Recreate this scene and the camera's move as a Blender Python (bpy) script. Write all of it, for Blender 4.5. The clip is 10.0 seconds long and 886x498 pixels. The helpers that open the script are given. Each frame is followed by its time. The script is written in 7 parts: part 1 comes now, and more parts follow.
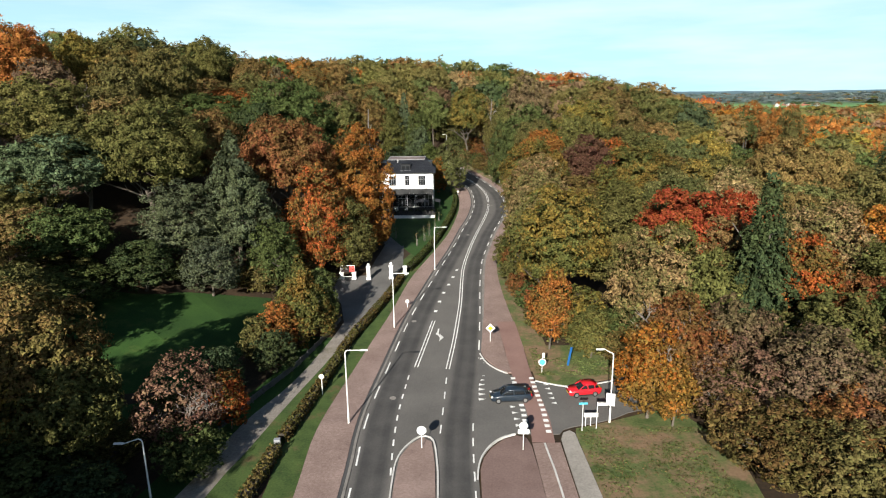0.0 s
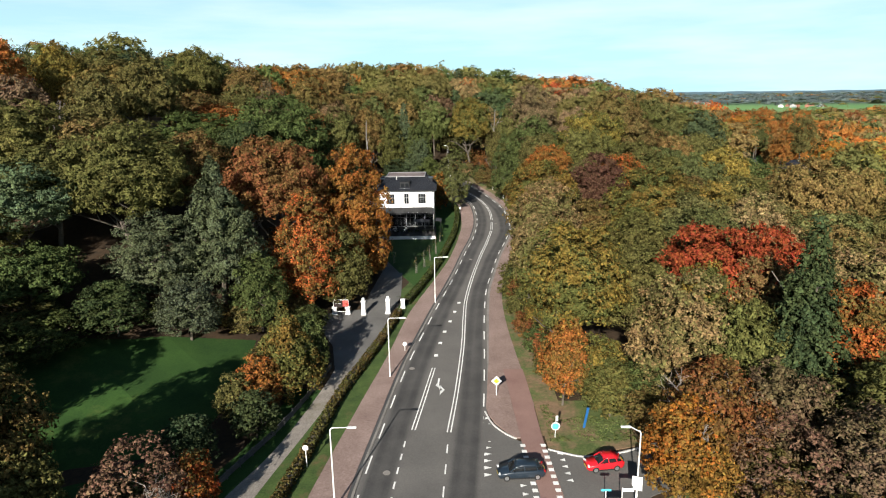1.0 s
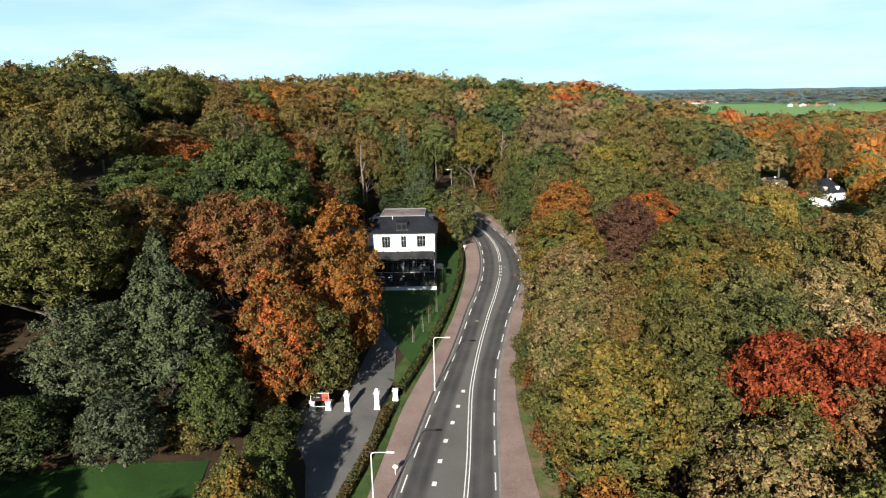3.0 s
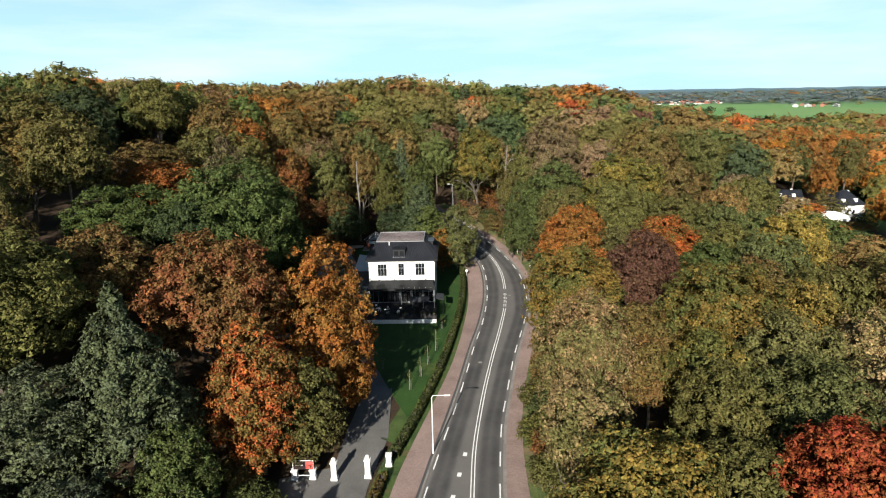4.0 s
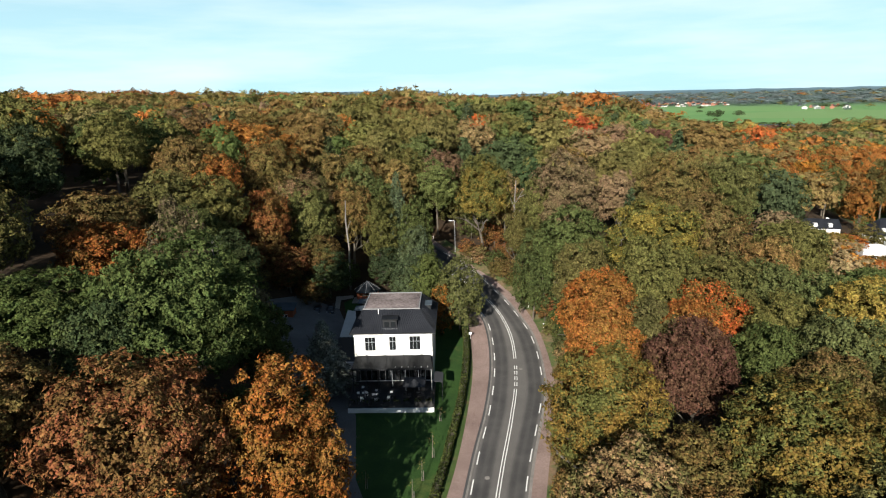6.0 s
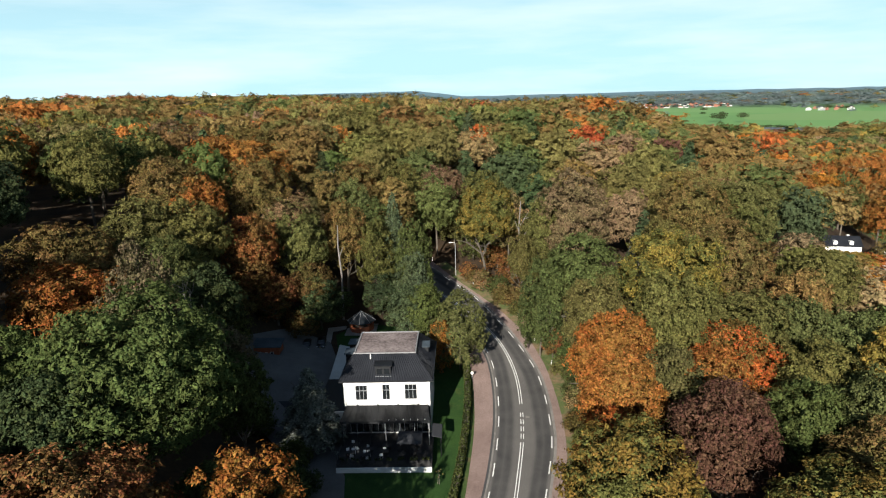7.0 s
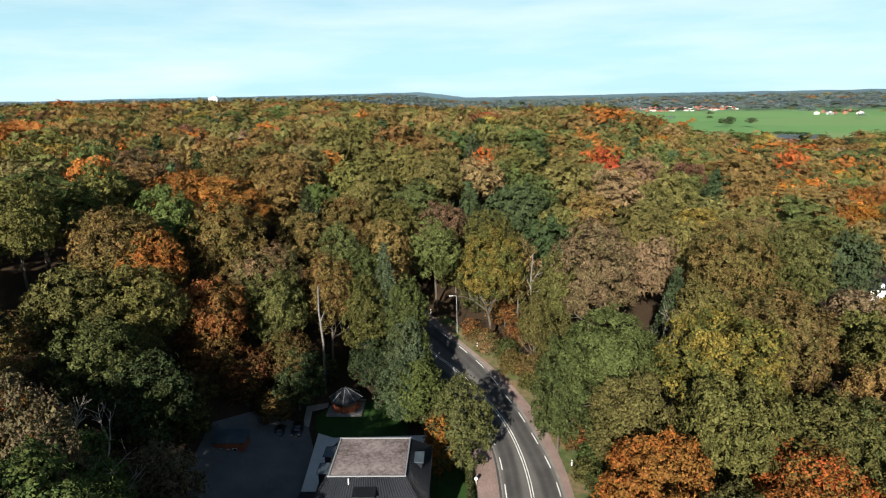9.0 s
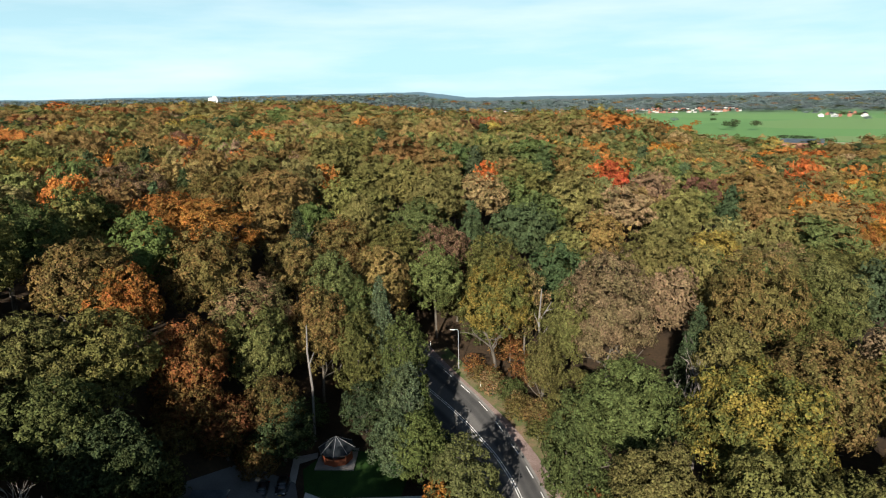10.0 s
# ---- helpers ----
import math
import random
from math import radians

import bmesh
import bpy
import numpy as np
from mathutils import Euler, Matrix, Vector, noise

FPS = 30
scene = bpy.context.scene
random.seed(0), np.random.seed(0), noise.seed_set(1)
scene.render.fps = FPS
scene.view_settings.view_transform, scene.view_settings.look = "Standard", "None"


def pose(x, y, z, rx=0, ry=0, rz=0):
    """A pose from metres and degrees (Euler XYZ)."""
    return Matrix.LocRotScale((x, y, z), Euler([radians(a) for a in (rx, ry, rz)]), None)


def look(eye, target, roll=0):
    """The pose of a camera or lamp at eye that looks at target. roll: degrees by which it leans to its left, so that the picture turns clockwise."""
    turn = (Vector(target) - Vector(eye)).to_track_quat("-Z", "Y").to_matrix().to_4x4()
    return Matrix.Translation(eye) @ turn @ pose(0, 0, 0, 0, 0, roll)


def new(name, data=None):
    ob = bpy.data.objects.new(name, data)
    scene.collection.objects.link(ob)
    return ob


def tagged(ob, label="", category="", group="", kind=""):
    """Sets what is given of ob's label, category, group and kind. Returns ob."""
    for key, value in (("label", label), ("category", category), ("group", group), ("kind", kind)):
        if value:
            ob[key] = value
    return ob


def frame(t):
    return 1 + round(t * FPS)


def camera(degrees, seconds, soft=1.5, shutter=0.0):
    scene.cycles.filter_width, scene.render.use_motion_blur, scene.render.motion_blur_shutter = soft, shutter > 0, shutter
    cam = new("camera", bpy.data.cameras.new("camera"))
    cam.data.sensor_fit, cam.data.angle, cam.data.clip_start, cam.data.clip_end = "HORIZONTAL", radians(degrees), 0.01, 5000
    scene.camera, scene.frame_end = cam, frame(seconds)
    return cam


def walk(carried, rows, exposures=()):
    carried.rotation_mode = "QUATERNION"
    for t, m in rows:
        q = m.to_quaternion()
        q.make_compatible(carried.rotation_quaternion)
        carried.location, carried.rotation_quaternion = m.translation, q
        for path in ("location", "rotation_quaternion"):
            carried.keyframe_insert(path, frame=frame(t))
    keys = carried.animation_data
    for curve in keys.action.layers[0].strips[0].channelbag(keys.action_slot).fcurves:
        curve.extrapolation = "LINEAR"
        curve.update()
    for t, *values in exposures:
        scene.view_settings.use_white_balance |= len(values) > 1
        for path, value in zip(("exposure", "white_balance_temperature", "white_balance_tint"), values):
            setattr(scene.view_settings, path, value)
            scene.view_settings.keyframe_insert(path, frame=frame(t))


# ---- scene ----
cam = camera(72.0, 10.0, soft=1.15)
# seconds, place of the eye, heading to the left, pitch, lean to the right
PATH = [
    (0.0, 0.25, 1.89, 32.16, 0.17, -14.22, 0.69),
    (0.5, 0.35, 6.35, 33.63, 0.26, -14.16, 0.77),
    (1.0, 0.46, 10.98, 35.16, 0.36, -14.16, 0.85),
    (1.5, 0.58, 15.75, 36.74, 0.46, -14.20, 0.92),
    (2.0, 0.71, 20.64, 38.35, 0.57, -14.25, 0.97),
    (2.5, 0.86, 25.65, 39.97, 0.69, -14.31, 1.02),
    (4.0, 1.35, 41.16, 44.88, 1.03, -14.41, 1.14),
    (4.5, 1.52, 46.45, 46.51, 1.14, -14.41, 1.19),
    (5.0, 1.70, 51.79, 48.12, 1.24, -14.40, 1.25),
    (5.5, 1.88, 57.16, 49.73, 1.34, -14.37, 1.32),
    (7.0, 2.37, 73.42, 54.52, 1.58, -14.28, 1.50),
    (7.5, 2.49, 78.87, 56.13, 1.64, -14.25, 1.52),
    (8.0, 2.59, 84.34, 57.75, 1.70, -14.24, 1.50),
    (8.5, 2.64, 89.81, 59.40, 1.76, -14.24, 1.45),
    (9.0, 2.65, 95.30, 61.10, 1.81, -14.25, 1.37),
    (9.5, 2.59, 100.80, 62.84, 1.86, -14.27, 1.27),
    (10.0, 2.47, 106.32, 64.67, 1.91, -14.30, 1.19),
]


def eye_pose(x, y, z, yaw, pitch, lean):
    way = Vector((-math.sin(radians(yaw)) * math.cos(radians(pitch)), math.cos(radians(yaw)) * math.cos(radians(pitch)), math.sin(radians(pitch))))
    eye = Vector((x, y, z))
    return look(eye, eye + way * 10, -lean)


walk(cam, [(t, eye_pose(x, y, z, yaw, pitch, lean)) for t, x, y, z, yaw, pitch, lean in PATH], [(0, 1.13), (4, 1.11), (10, 1.05)])

# ---- light ----
SUN_EL, SUN_AZ = 23.8, 194.5
world = bpy.data.worlds.new("world")
scene.world = world
world.use_nodes = True
wn, wl = world.node_tree.nodes, world.node_tree.links
wn.clear()
sky = wn.new("ShaderNodeTexSky")
sky.sky_type, sky.sun_disc = "NISHITA", False
sky.sun_elevation, sky.sun_rotation = radians(SUN_EL), radians(SUN_AZ)
sky.air_density, sky.dust_density, sky.ozone_density = 1.0, 0.3, 2.0
coord = wn.new("ShaderNodeTexCoord")
stretch = wn.new("ShaderNodeMapping")
stretch.inputs["Scale"].default_value = (1.2, 1.6, 9.0)
cloud = wn.new("ShaderNodeTexNoise")
cloud.inputs["Scale"].default_value, cloud.inputs["Detail"].default_value, cloud.inputs["Roughness"].default_value = 1.6, 8.0, 0.55
cloud_ramp = wn.new("ShaderNodeMapRange")
for key, value in (("From Min", 0.42), ("From Max", 0.68), ("To Min", 0.0), ("To Max", 0.8)):
    cloud_ramp.inputs[key].default_value = value
height = wn.new("ShaderNodeSeparateXYZ")
low_air = wn.new("ShaderNodeMapRange")
for key, value in (("From Min", 0.05), ("From Max", 0.37), ("To Min", 0.95), ("To Max", 0.03)):
    low_air.inputs[key].default_value = value
veil, white = wn.new("ShaderNodeMix"), wn.new("ShaderNodeMix")
veil.data_type = white.data_type = "RGBA"
veil.inputs["B"].default_value, white.inputs["B"].default_value = (6.7, 10.9, 12.3, 1), (10.9, 12.6, 13.1, 1)
air = wn.new("ShaderNodeBackground")
air.inputs["Strength"].default_value = 0.0425
out = wn.new("ShaderNodeOutputWorld")
wl.new(coord.outputs["Generated"], stretch.inputs["Vector"])
wl.new(stretch.outputs["Vector"], cloud.inputs["Vector"])
wl.new(cloud.outputs["Fac"], cloud_ramp.inputs["Value"])
wl.new(coord.outputs["Generated"], height.inputs["Vector"])
wl.new(height.outputs["Z"], low_air.inputs["Value"])
wl.new(low_air.outputs["Result"], veil.inputs["Factor"])
wl.new(sky.outputs["Color"], veil.inputs["A"])
wl.new(veil.outputs["Result"], white.inputs["A"])
thin = wn.new("ShaderNodeMath")
thin.operation = "MULTIPLY"
wl.new(cloud_ramp.outputs["Result"], thin.inputs[0])
wl.new(low_air.outputs["Result"], thin.inputs[1])
wl.new(thin.outputs[0], white.inputs["Factor"])
wl.new(white.outputs["Result"], air.inputs["Color"])
wl.new(air.outputs["Background"], out.inputs["Surface"])

sun_data = bpy.data.lights.new("sun", "SUN")
sun_data.energy, sun_data.angle, sun_data.color = 5.0, radians(0.5), (1.0, 0.94, 0.84)
sun = new("sun", sun_data)
sun_way = Vector((math.sin(radians(SUN_AZ)) * math.cos(radians(SUN_EL)), math.cos(radians(SUN_AZ)) * math.cos(radians(SUN_EL)), math.sin(radians(SUN_EL))))
sun.matrix_world = look(sun_way * 300, (0, 0, 0))

# ---- materials ----


def material(name, low, high, rough=0.85, scale=1.0, fine=8.0, bump=0.0, metal=0.0, spread=0.5, random_mix=0.0):
    """A surface whose colour wanders between two tones at two sizes, with fine relief."""
    mat = bpy.data.materials.new(name)
    mat.use_nodes = True
    n, l = mat.node_tree.nodes, mat.node_tree.links
    bsdf = n["Principled BSDF"]
    bsdf.inputs["Roughness"].default_value, bsdf.inputs["Metallic"].default_value = rough, metal
    bsdf.inputs["Specular IOR Level"].default_value = 0.25
    where = n.new("ShaderNodeNewGeometry")
    big, small = n.new("ShaderNodeTexNoise"), n.new("ShaderNodeTexNoise")
    for tex, size in ((big, scale), (small, fine)):
        l.new(where.outputs["Position"], tex.inputs["Vector"])
        tex.inputs["Scale"].default_value, tex.inputs["Detail"].default_value, tex.inputs["Roughness"].default_value = size, 6.0, 0.6
    both = n.new("ShaderNodeMath")
    both.operation = "MULTIPLY_ADD"
    both.inputs[1].default_value = 0.45
    both.use_clamp = True
    half = n.new("ShaderNodeMath")
    half.operation = "MULTIPLY"
    half.inputs[1].default_value = 0.55
    l.new(big.outputs["Fac"], half.inputs[0])
    l.new(small.outputs["Fac"], both.inputs[0])
    l.new(half.outputs[0], both.inputs[2])
    reach = n.new("ShaderNodeMapRange")
    reach.inputs["From Min"].default_value, reach.inputs["From Max"].default_value = 0.5 - 0.28 * spread, 0.5 + 0.28 * spread
    l.new(both.outputs[0], reach.inputs["Value"])
    mix = n.new("ShaderNodeMix")
    mix.data_type = "RGBA"
    mix.inputs["A"].default_value, mix.inputs["B"].default_value = (*low, 1), (*high, 1)
    l.new(reach.outputs["Result"], mix.inputs["Factor"])
    l.new(mix.outputs["Result"], bsdf.inputs["Base Color"])
    if bump:
        relief = n.new("ShaderNodeBump")
        relief.inputs["Strength"].default_value, relief.inputs["Distance"].default_value = bump, 0.03
        l.new(small.outputs["Fac"], relief.inputs["Height"])
        l.new(relief.outputs["Normal"], bsdf.inputs["Normal"])
    return mat


def foliage(name, attribute="", leaf_scale=3.4, cover=0.56, vary=0.5):
    """Sprays of leaves with gaps between them: the tree's own tint, turning to green in patches and from leaf to leaf."""
    mat = bpy.data.materials.new(name)
    mat.use_nodes = True
    n, l = mat.node_tree.nodes, mat.node_tree.links
    n.clear()

    def ramp(socket, a, b, low, high):
        node = n.new("ShaderNodeMapRange")
        for key, value in (("From Min", a), ("From Max", b), ("To Min", low), ("To Max", high)):
            node.inputs[key].default_value = value
        l.new(socket, node.inputs["Value"])
        return node.outputs["Result"]

    def calc(kind, a, b):
        node = n.new("ShaderNodeMath")
        node.operation = kind
        for slot, value in ((0, a), (1, b)):
            if isinstance(value, float):
                node.inputs[slot].default_value = value
            else:
                l.new(value, node.inputs[slot])
        return node.outputs[0]

    where = n.new("ShaderNodeNewGeometry")
    if attribute:
        tint = n.new("ShaderNodeAttribute")
        tint.attribute_name = attribute
    else:
        tint = n.new("ShaderNodeObjectInfo")
    cells = n.new("ShaderNodeTexVoronoi")
    cells.inputs["Scale"].default_value = leaf_scale
    warp, stir = n.new("ShaderNodeTexNoise"), n.new("ShaderNodeMix")
    warp.inputs["Scale"].default_value, warp.inputs["Detail"].default_value = leaf_scale * 1.3, 2.0
    stir.data_type = "RGBA"
    stir.blend_type = "LINEAR_LIGHT"
    stir.inputs["Factor"].default_value = 0.25 / leaf_scale
    l.new(where.outputs["Position"], warp.inputs["Vector"])
    l.new(where.outputs["Position"], stir.inputs["A"])
    l.new(warp.outputs["Color"], stir.inputs["B"])
    l.new(stir.outputs["Result"], cells.inputs["Vector"])
    own = n.new("ShaderNodeSeparateColor")
    l.new(cells.outputs["Color"], own.inputs["Color"])
    patch = n.new("ShaderNodeTexNoise")
    patch.inputs["Scale"].default_value, patch.inputs["Detail"].default_value = 0.28, 4.0
    l.new(where.outputs["Position"], patch.inputs["Vector"])
    turned = n.new("ShaderNodeMix")
    turned.data_type = "RGBA"
    turned.inputs["B"].default_value = (0.07, 0.08, 0.025, 1)
    mixed = calc("ADD", patch.outputs["Fac"], ramp(own.outputs["Red"], 0.0, 1.0, -0.11, 0.11))
    l.new(calc("MULTIPLY", ramp(mixed, 0.42, 0.56, 0.0, 1.0), tint.outputs["Alpha"]), turned.inputs["Factor"])
    l.new(tint.outputs["Color"], turned.inputs["A"])
    hue = n.new("ShaderNodeHueSaturation")
    l.new(ramp(own.outputs["Blue"], 0.0, 1.0, 0.487, 0.513), hue.inputs["Hue"])
    each = ramp(own.outputs["Green"], 0.0, 1.0, 1 - vary, 1 + vary)
    spray = ramp(where.outputs["Random Per Island"], 0.0, 1.0, 0.8, 1.2)
    l.new(calc("MULTIPLY", each, spray), hue.inputs["Value"])
    l.new(turned.outputs["Result"], hue.inputs["Color"])
    leaf, glow, mix, out = n.new("ShaderNodeBsdfDiffuse"), n.new("ShaderNodeBsdfTranslucent"), n.new("ShaderNodeMixShader"), n.new("ShaderNodeOutputMaterial")
    mix.inputs["Fac"].default_value = 0.12
    relief = n.new("ShaderNodeBump")
    relief.invert = True
    relief.inputs["Strength"].default_value, relief.inputs["Distance"].default_value = 0.8, 0.9 / leaf_scale
    l.new(cells.outputs["Distance"], relief.inputs["Height"])
    for shader in (leaf, glow):
        l.new(hue.outputs["Color"], shader.inputs["Color"])
        l.new(relief.outputs["Normal"], shader.inputs["Normal"])
    l.new(leaf.outputs["BSDF"], mix.inputs[1])
    l.new(glow.outputs["BSDF"], mix.inputs[2])
    gap, clear = n.new("ShaderNodeMixShader"), n.new("ShaderNodeBsdfTransparent")
    l.new(calc("GREATER_THAN", cells.outputs["Distance"], cover), gap.inputs["Fac"])
    l.new(mix.outputs["Shader"], gap.inputs[1])
    l.new(clear.outputs["BSDF"], gap.inputs[2])
    l.new(gap.outputs["Shader"], out.inputs["Surface"])
    return mat


def plain(name, colour, rough=0.5, metal=0.0):
    tone = [c * 0.82 for c in colour]
    return material(name, tone, colour, rough, 1.5, 14.0, 0.0, metal, 1.0)


M_LEAF = foliage("leaves")
M_WOODS = foliage("woods", "tint", 2.4, 0.62, 0.3)
M_BARK = material("bark", (0.05, 0.042, 0.034), (0.14, 0.12, 0.095), 0.95, 0.6, 6.0, 0.6)
M_DEADWOOD = material("dead_wood", (0.1, 0.09, 0.08), (0.21, 0.19, 0.17), 0.95, 0.6, 6.0, 0.5)
M_TWIG = material("twigs", (0.13, 0.108, 0.092), (0.27, 0.235, 0.205), 0.95, 0.5, 5.0)
# asphalt with the car park's tree shade in its colour
M_CARPARK = material("shade_dark_asphalt", (0.018, 0.018, 0.02), (0.04, 0.04, 0.042), 0.9, 0.15, 6.0, 0.3)
M_ASPHALT_PALE = material("worn_asphalt", (0.085, 0.082, 0.078), (0.135, 0.128, 0.12), 0.9, 0.15, 8.0, 0.25)


def worn_road(name):
    """Asphalt that darkens softly where the wheels run, by the wear stored on the road's points."""
    mat = material(name, (0.088, 0.084, 0.079), (0.14, 0.132, 0.123), 0.9, 0.15, 8.0, 0.25)
    n, l = mat.node_tree.nodes, mat.node_tree.links
    bsdf = n["Principled BSDF"]
    base = bsdf.inputs["Base Color"].links[0].from_socket
    wear, where, streak, rub, tone, mix = (n.new("ShaderNode" + k) for k in ("Attribute", "NewGeometry", "TexNoise", "Math", "MapRange", "Mix"))
    wear.attribute_name = "wear"
    streak.inputs["Scale"].default_value, streak.inputs["Detail"].default_value = 0.35, 6.0
    l.new(where.outputs["Position"], streak.inputs["Vector"])
    for key, value in (("From Min", 0.3), ("From Max", 0.7), ("To Min", 0.65), ("To Max", 1.0)):
        tone.inputs[key].default_value = value
    l.new(streak.outputs["Fac"], tone.inputs["Value"])
    rub.operation = "MULTIPLY"
    l.new(wear.outputs["Fac"], rub.inputs[0])
    l.new(tone.outputs["Result"], rub.inputs[1])
    mix.data_type, mix.blend_type = "RGBA", "MULTIPLY"
    mix.inputs["B"].default_value = (0.37, 0.385, 0.41, 1)
    l.new(rub.outputs[0], mix.inputs["Factor"])
    l.new(base, mix.inputs["A"])
    l.new(mix.outputs["Result"], bsdf.inputs["Base Color"])
    return mat


M_ROAD = worn_road("road_asphalt")
M_LANE = material("tyre_darkened_asphalt", (0.045, 0.046, 0.048), (0.078, 0.077, 0.076), 0.85, 0.1, 9.0, 0.2)
M_PAINT = material("road_paint", (0.55, 0.55, 0.53), (0.8, 0.8, 0.78), 0.7, 0.8, 12.0)
M_KERBPAINT = material("worn_kerb_paint", (0.36, 0.35, 0.33), (0.6, 0.59, 0.57), 0.8, 0.8, 10.0)
M_KERB = material("concrete_kerb", (0.13, 0.12, 0.11), (0.24, 0.225, 0.205), 0.9, 0.5, 6.0)
M_CONCRETE = material("concrete", (0.2, 0.185, 0.165), (0.34, 0.315, 0.285), 0.9, 0.3, 6.0, 0.2)
M_RED = material("red_asphalt", (0.17, 0.1, 0.086), (0.24, 0.15, 0.13), 0.9, 0.25, 8.0, 0.2)
M_GRAVEL = material("gravel_drive", (0.14, 0.125, 0.11), (0.3, 0.27, 0.24), 0.95, 0.3, 5.0, 0.4)
M_DRIVE = material("drive_asphalt", (0.08, 0.077, 0.073), (0.15, 0.145, 0.138), 0.9, 0.2, 7.0, 0.2)
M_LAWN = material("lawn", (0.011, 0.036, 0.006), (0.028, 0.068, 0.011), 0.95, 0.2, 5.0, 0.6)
M_STRIP = material("grass_strip", (0.022, 0.045, 0.011), (0.065, 0.1, 0.025), 0.95, 0.5, 5.0, 0.8)
M_VERGE = material("verge_grass", (0.035, 0.06, 0.015), (0.11, 0.13, 0.045), 0.95, 0.5, 5.0, 0.8)
M_WHITE = material("white_render", (0.6, 0.6, 0.59), (0.76, 0.76, 0.75), 0.8, 0.4, 6.0)
M_POLE = plain("pole_paint", (0.75, 0.75, 0.72), 0.4)
M_ZINC = plain("zinc", (0.45, 0.46, 0.48), 0.4, 0.5)
M_BLACK = plain("black_paint", (0.02, 0.021, 0.023), 0.45)
M_TILE = material("dark_roof_tile", (0.007, 0.008, 0.011), (0.02, 0.022, 0.027), 0.5, 0.5, 5.0)
M_BITUMEN = material("weathered_flat_roof", (0.075, 0.055, 0.052), (0.27, 0.225, 0.21), 0.7, 0.25, 2.0, 0.0, 0.0, 0.45)
M_GLASS = bpy.data.materials.new("window_glass")
M_GLASS.use_nodes = True
M_GLASS.node_tree.nodes["Principled BSDF"].inputs["Base Color"].default_value = (0.012, 0.014, 0.016, 1)
M_GLASS.node_tree.nodes["Principled BSDF"].inputs["Roughness"].default_value = 0.06


def brick_paving(name):
    mat = material(name, (0.185, 0.13, 0.112), (0.315, 0.235, 0.208), 0.9, 0.2, 5.0, 0.2)
    n, l = mat.node_tree.nodes, mat.node_tree.links
    bsdf = n["Principled BSDF"]
    base = bsdf.inputs["Base Color"].links[0].from_socket
    tex = n.new("ShaderNodeTexBrick")
    for key, value in (("Scale", 1.0), ("Brick Width", 0.21), ("Row Height", 0.07), ("Mortar Size", 0.004)):
        tex.inputs[key].default_value = value
    tex.inputs["Color1"].default_value, tex.inputs["Color2"].default_value, tex.inputs["Mortar"].default_value = (1, 1, 1, 1), (0.8, 0.78, 0.78, 1), (0.62, 0.6, 0.58, 1)
    where = n.new("ShaderNodeNewGeometry")
    l.new(where.outputs["Position"], tex.inputs["Vector"])
    mix = n.new("ShaderNodeMix")
    mix.data_type, mix.blend_type = "RGBA", "MULTIPLY"
    mix.inputs["Factor"].default_value = 1.0
    l.new(base, mix.inputs["A"])
    l.new(tex.outputs["Color"], mix.inputs["B"])
    l.new(mix.outputs["Result"], bsdf.inputs["Base Color"])
    return mat


M_PAVING = brick_paving("brick_paving")


def strewn(mat, colour, size, first, full):
    """Drifts of fallen leaves over a surface."""
    n, l = mat.node_tree.nodes, mat.node_tree.links
    bsdf = n["Principled BSDF"]
    base = bsdf.inputs["Base Color"].links[0].from_socket
    where, drift, speck = n.new("ShaderNodeNewGeometry"), n.new("ShaderNodeTexNoise"), n.new("ShaderNodeTexNoise")
    drift.inputs["Scale"].default_value, drift.inputs["Detail"].default_value, drift.inputs["Roughness"].default_value = size, 8.0, 0.72
    speck.inputs["Scale"].default_value, speck.inputs["Detail"].default_value = 3.0, 3.0
    reach, tone, mix = n.new("ShaderNodeMapRange"), n.new("ShaderNodeMix"), n.new("ShaderNodeMix")
    reach.inputs["From Min"].default_value, reach.inputs["From Max"].default_value = first, full
    tone.data_type = mix.data_type = "RGBA"
    tone.inputs["A"].default_value, tone.inputs["B"].default_value = (*[c * 0.55 for c in colour], 1), (*[c * 1.3 for c in colour], 1)
    l.new(where.outputs["Position"], drift.inputs["Vector"])
    l.new(where.outputs["Position"], speck.inputs["Vector"])
    l.new(drift.outputs["Fac"], reach.inputs["Value"])
    l.new(speck.outputs["Fac"], tone.inputs["Factor"])
    l.new(reach.outputs["Result"], mix.inputs["Factor"])
    l.new(base, mix.inputs["A"])
    l.new(tone.outputs["Result"], mix.inputs["B"])
    l.new(mix.outputs["Result"], bsdf.inputs["Base Color"])


strewn(M_VERGE, (0.19, 0.125, 0.075), 0.2, 0.45, 0.58)
strewn(M_STRIP, (0.12, 0.08, 0.04), 0.3, 0.55, 0.7)
strewn(M_GRAVEL, (0.07, 0.065, 0.03), 0.15, 0.5, 0.7)
strewn(M_LAWN, (0.09, 0.1, 0.025), 0.12, 0.56, 0.75)

# ---- lie of the land ----


def smooth(a):
    a = np.clip(a, 0.0, 1.0)
    return a * a * (3 - 2 * a)


KNOLLS = ((-190, 270, 1.0), (-10, 270, 3.4), (40, 270, -2.0), (90, 270, -3.7), (-190, 350, 5.0), (-60, 350, 2.3), (-10, 350, 4.3), (40, 350, 1.5), (90, 350, -4.6),
          (-60, 450, 5.6), (-10, 450, 4.2), (40, 450, -7.7), (90, 450, -9.7))


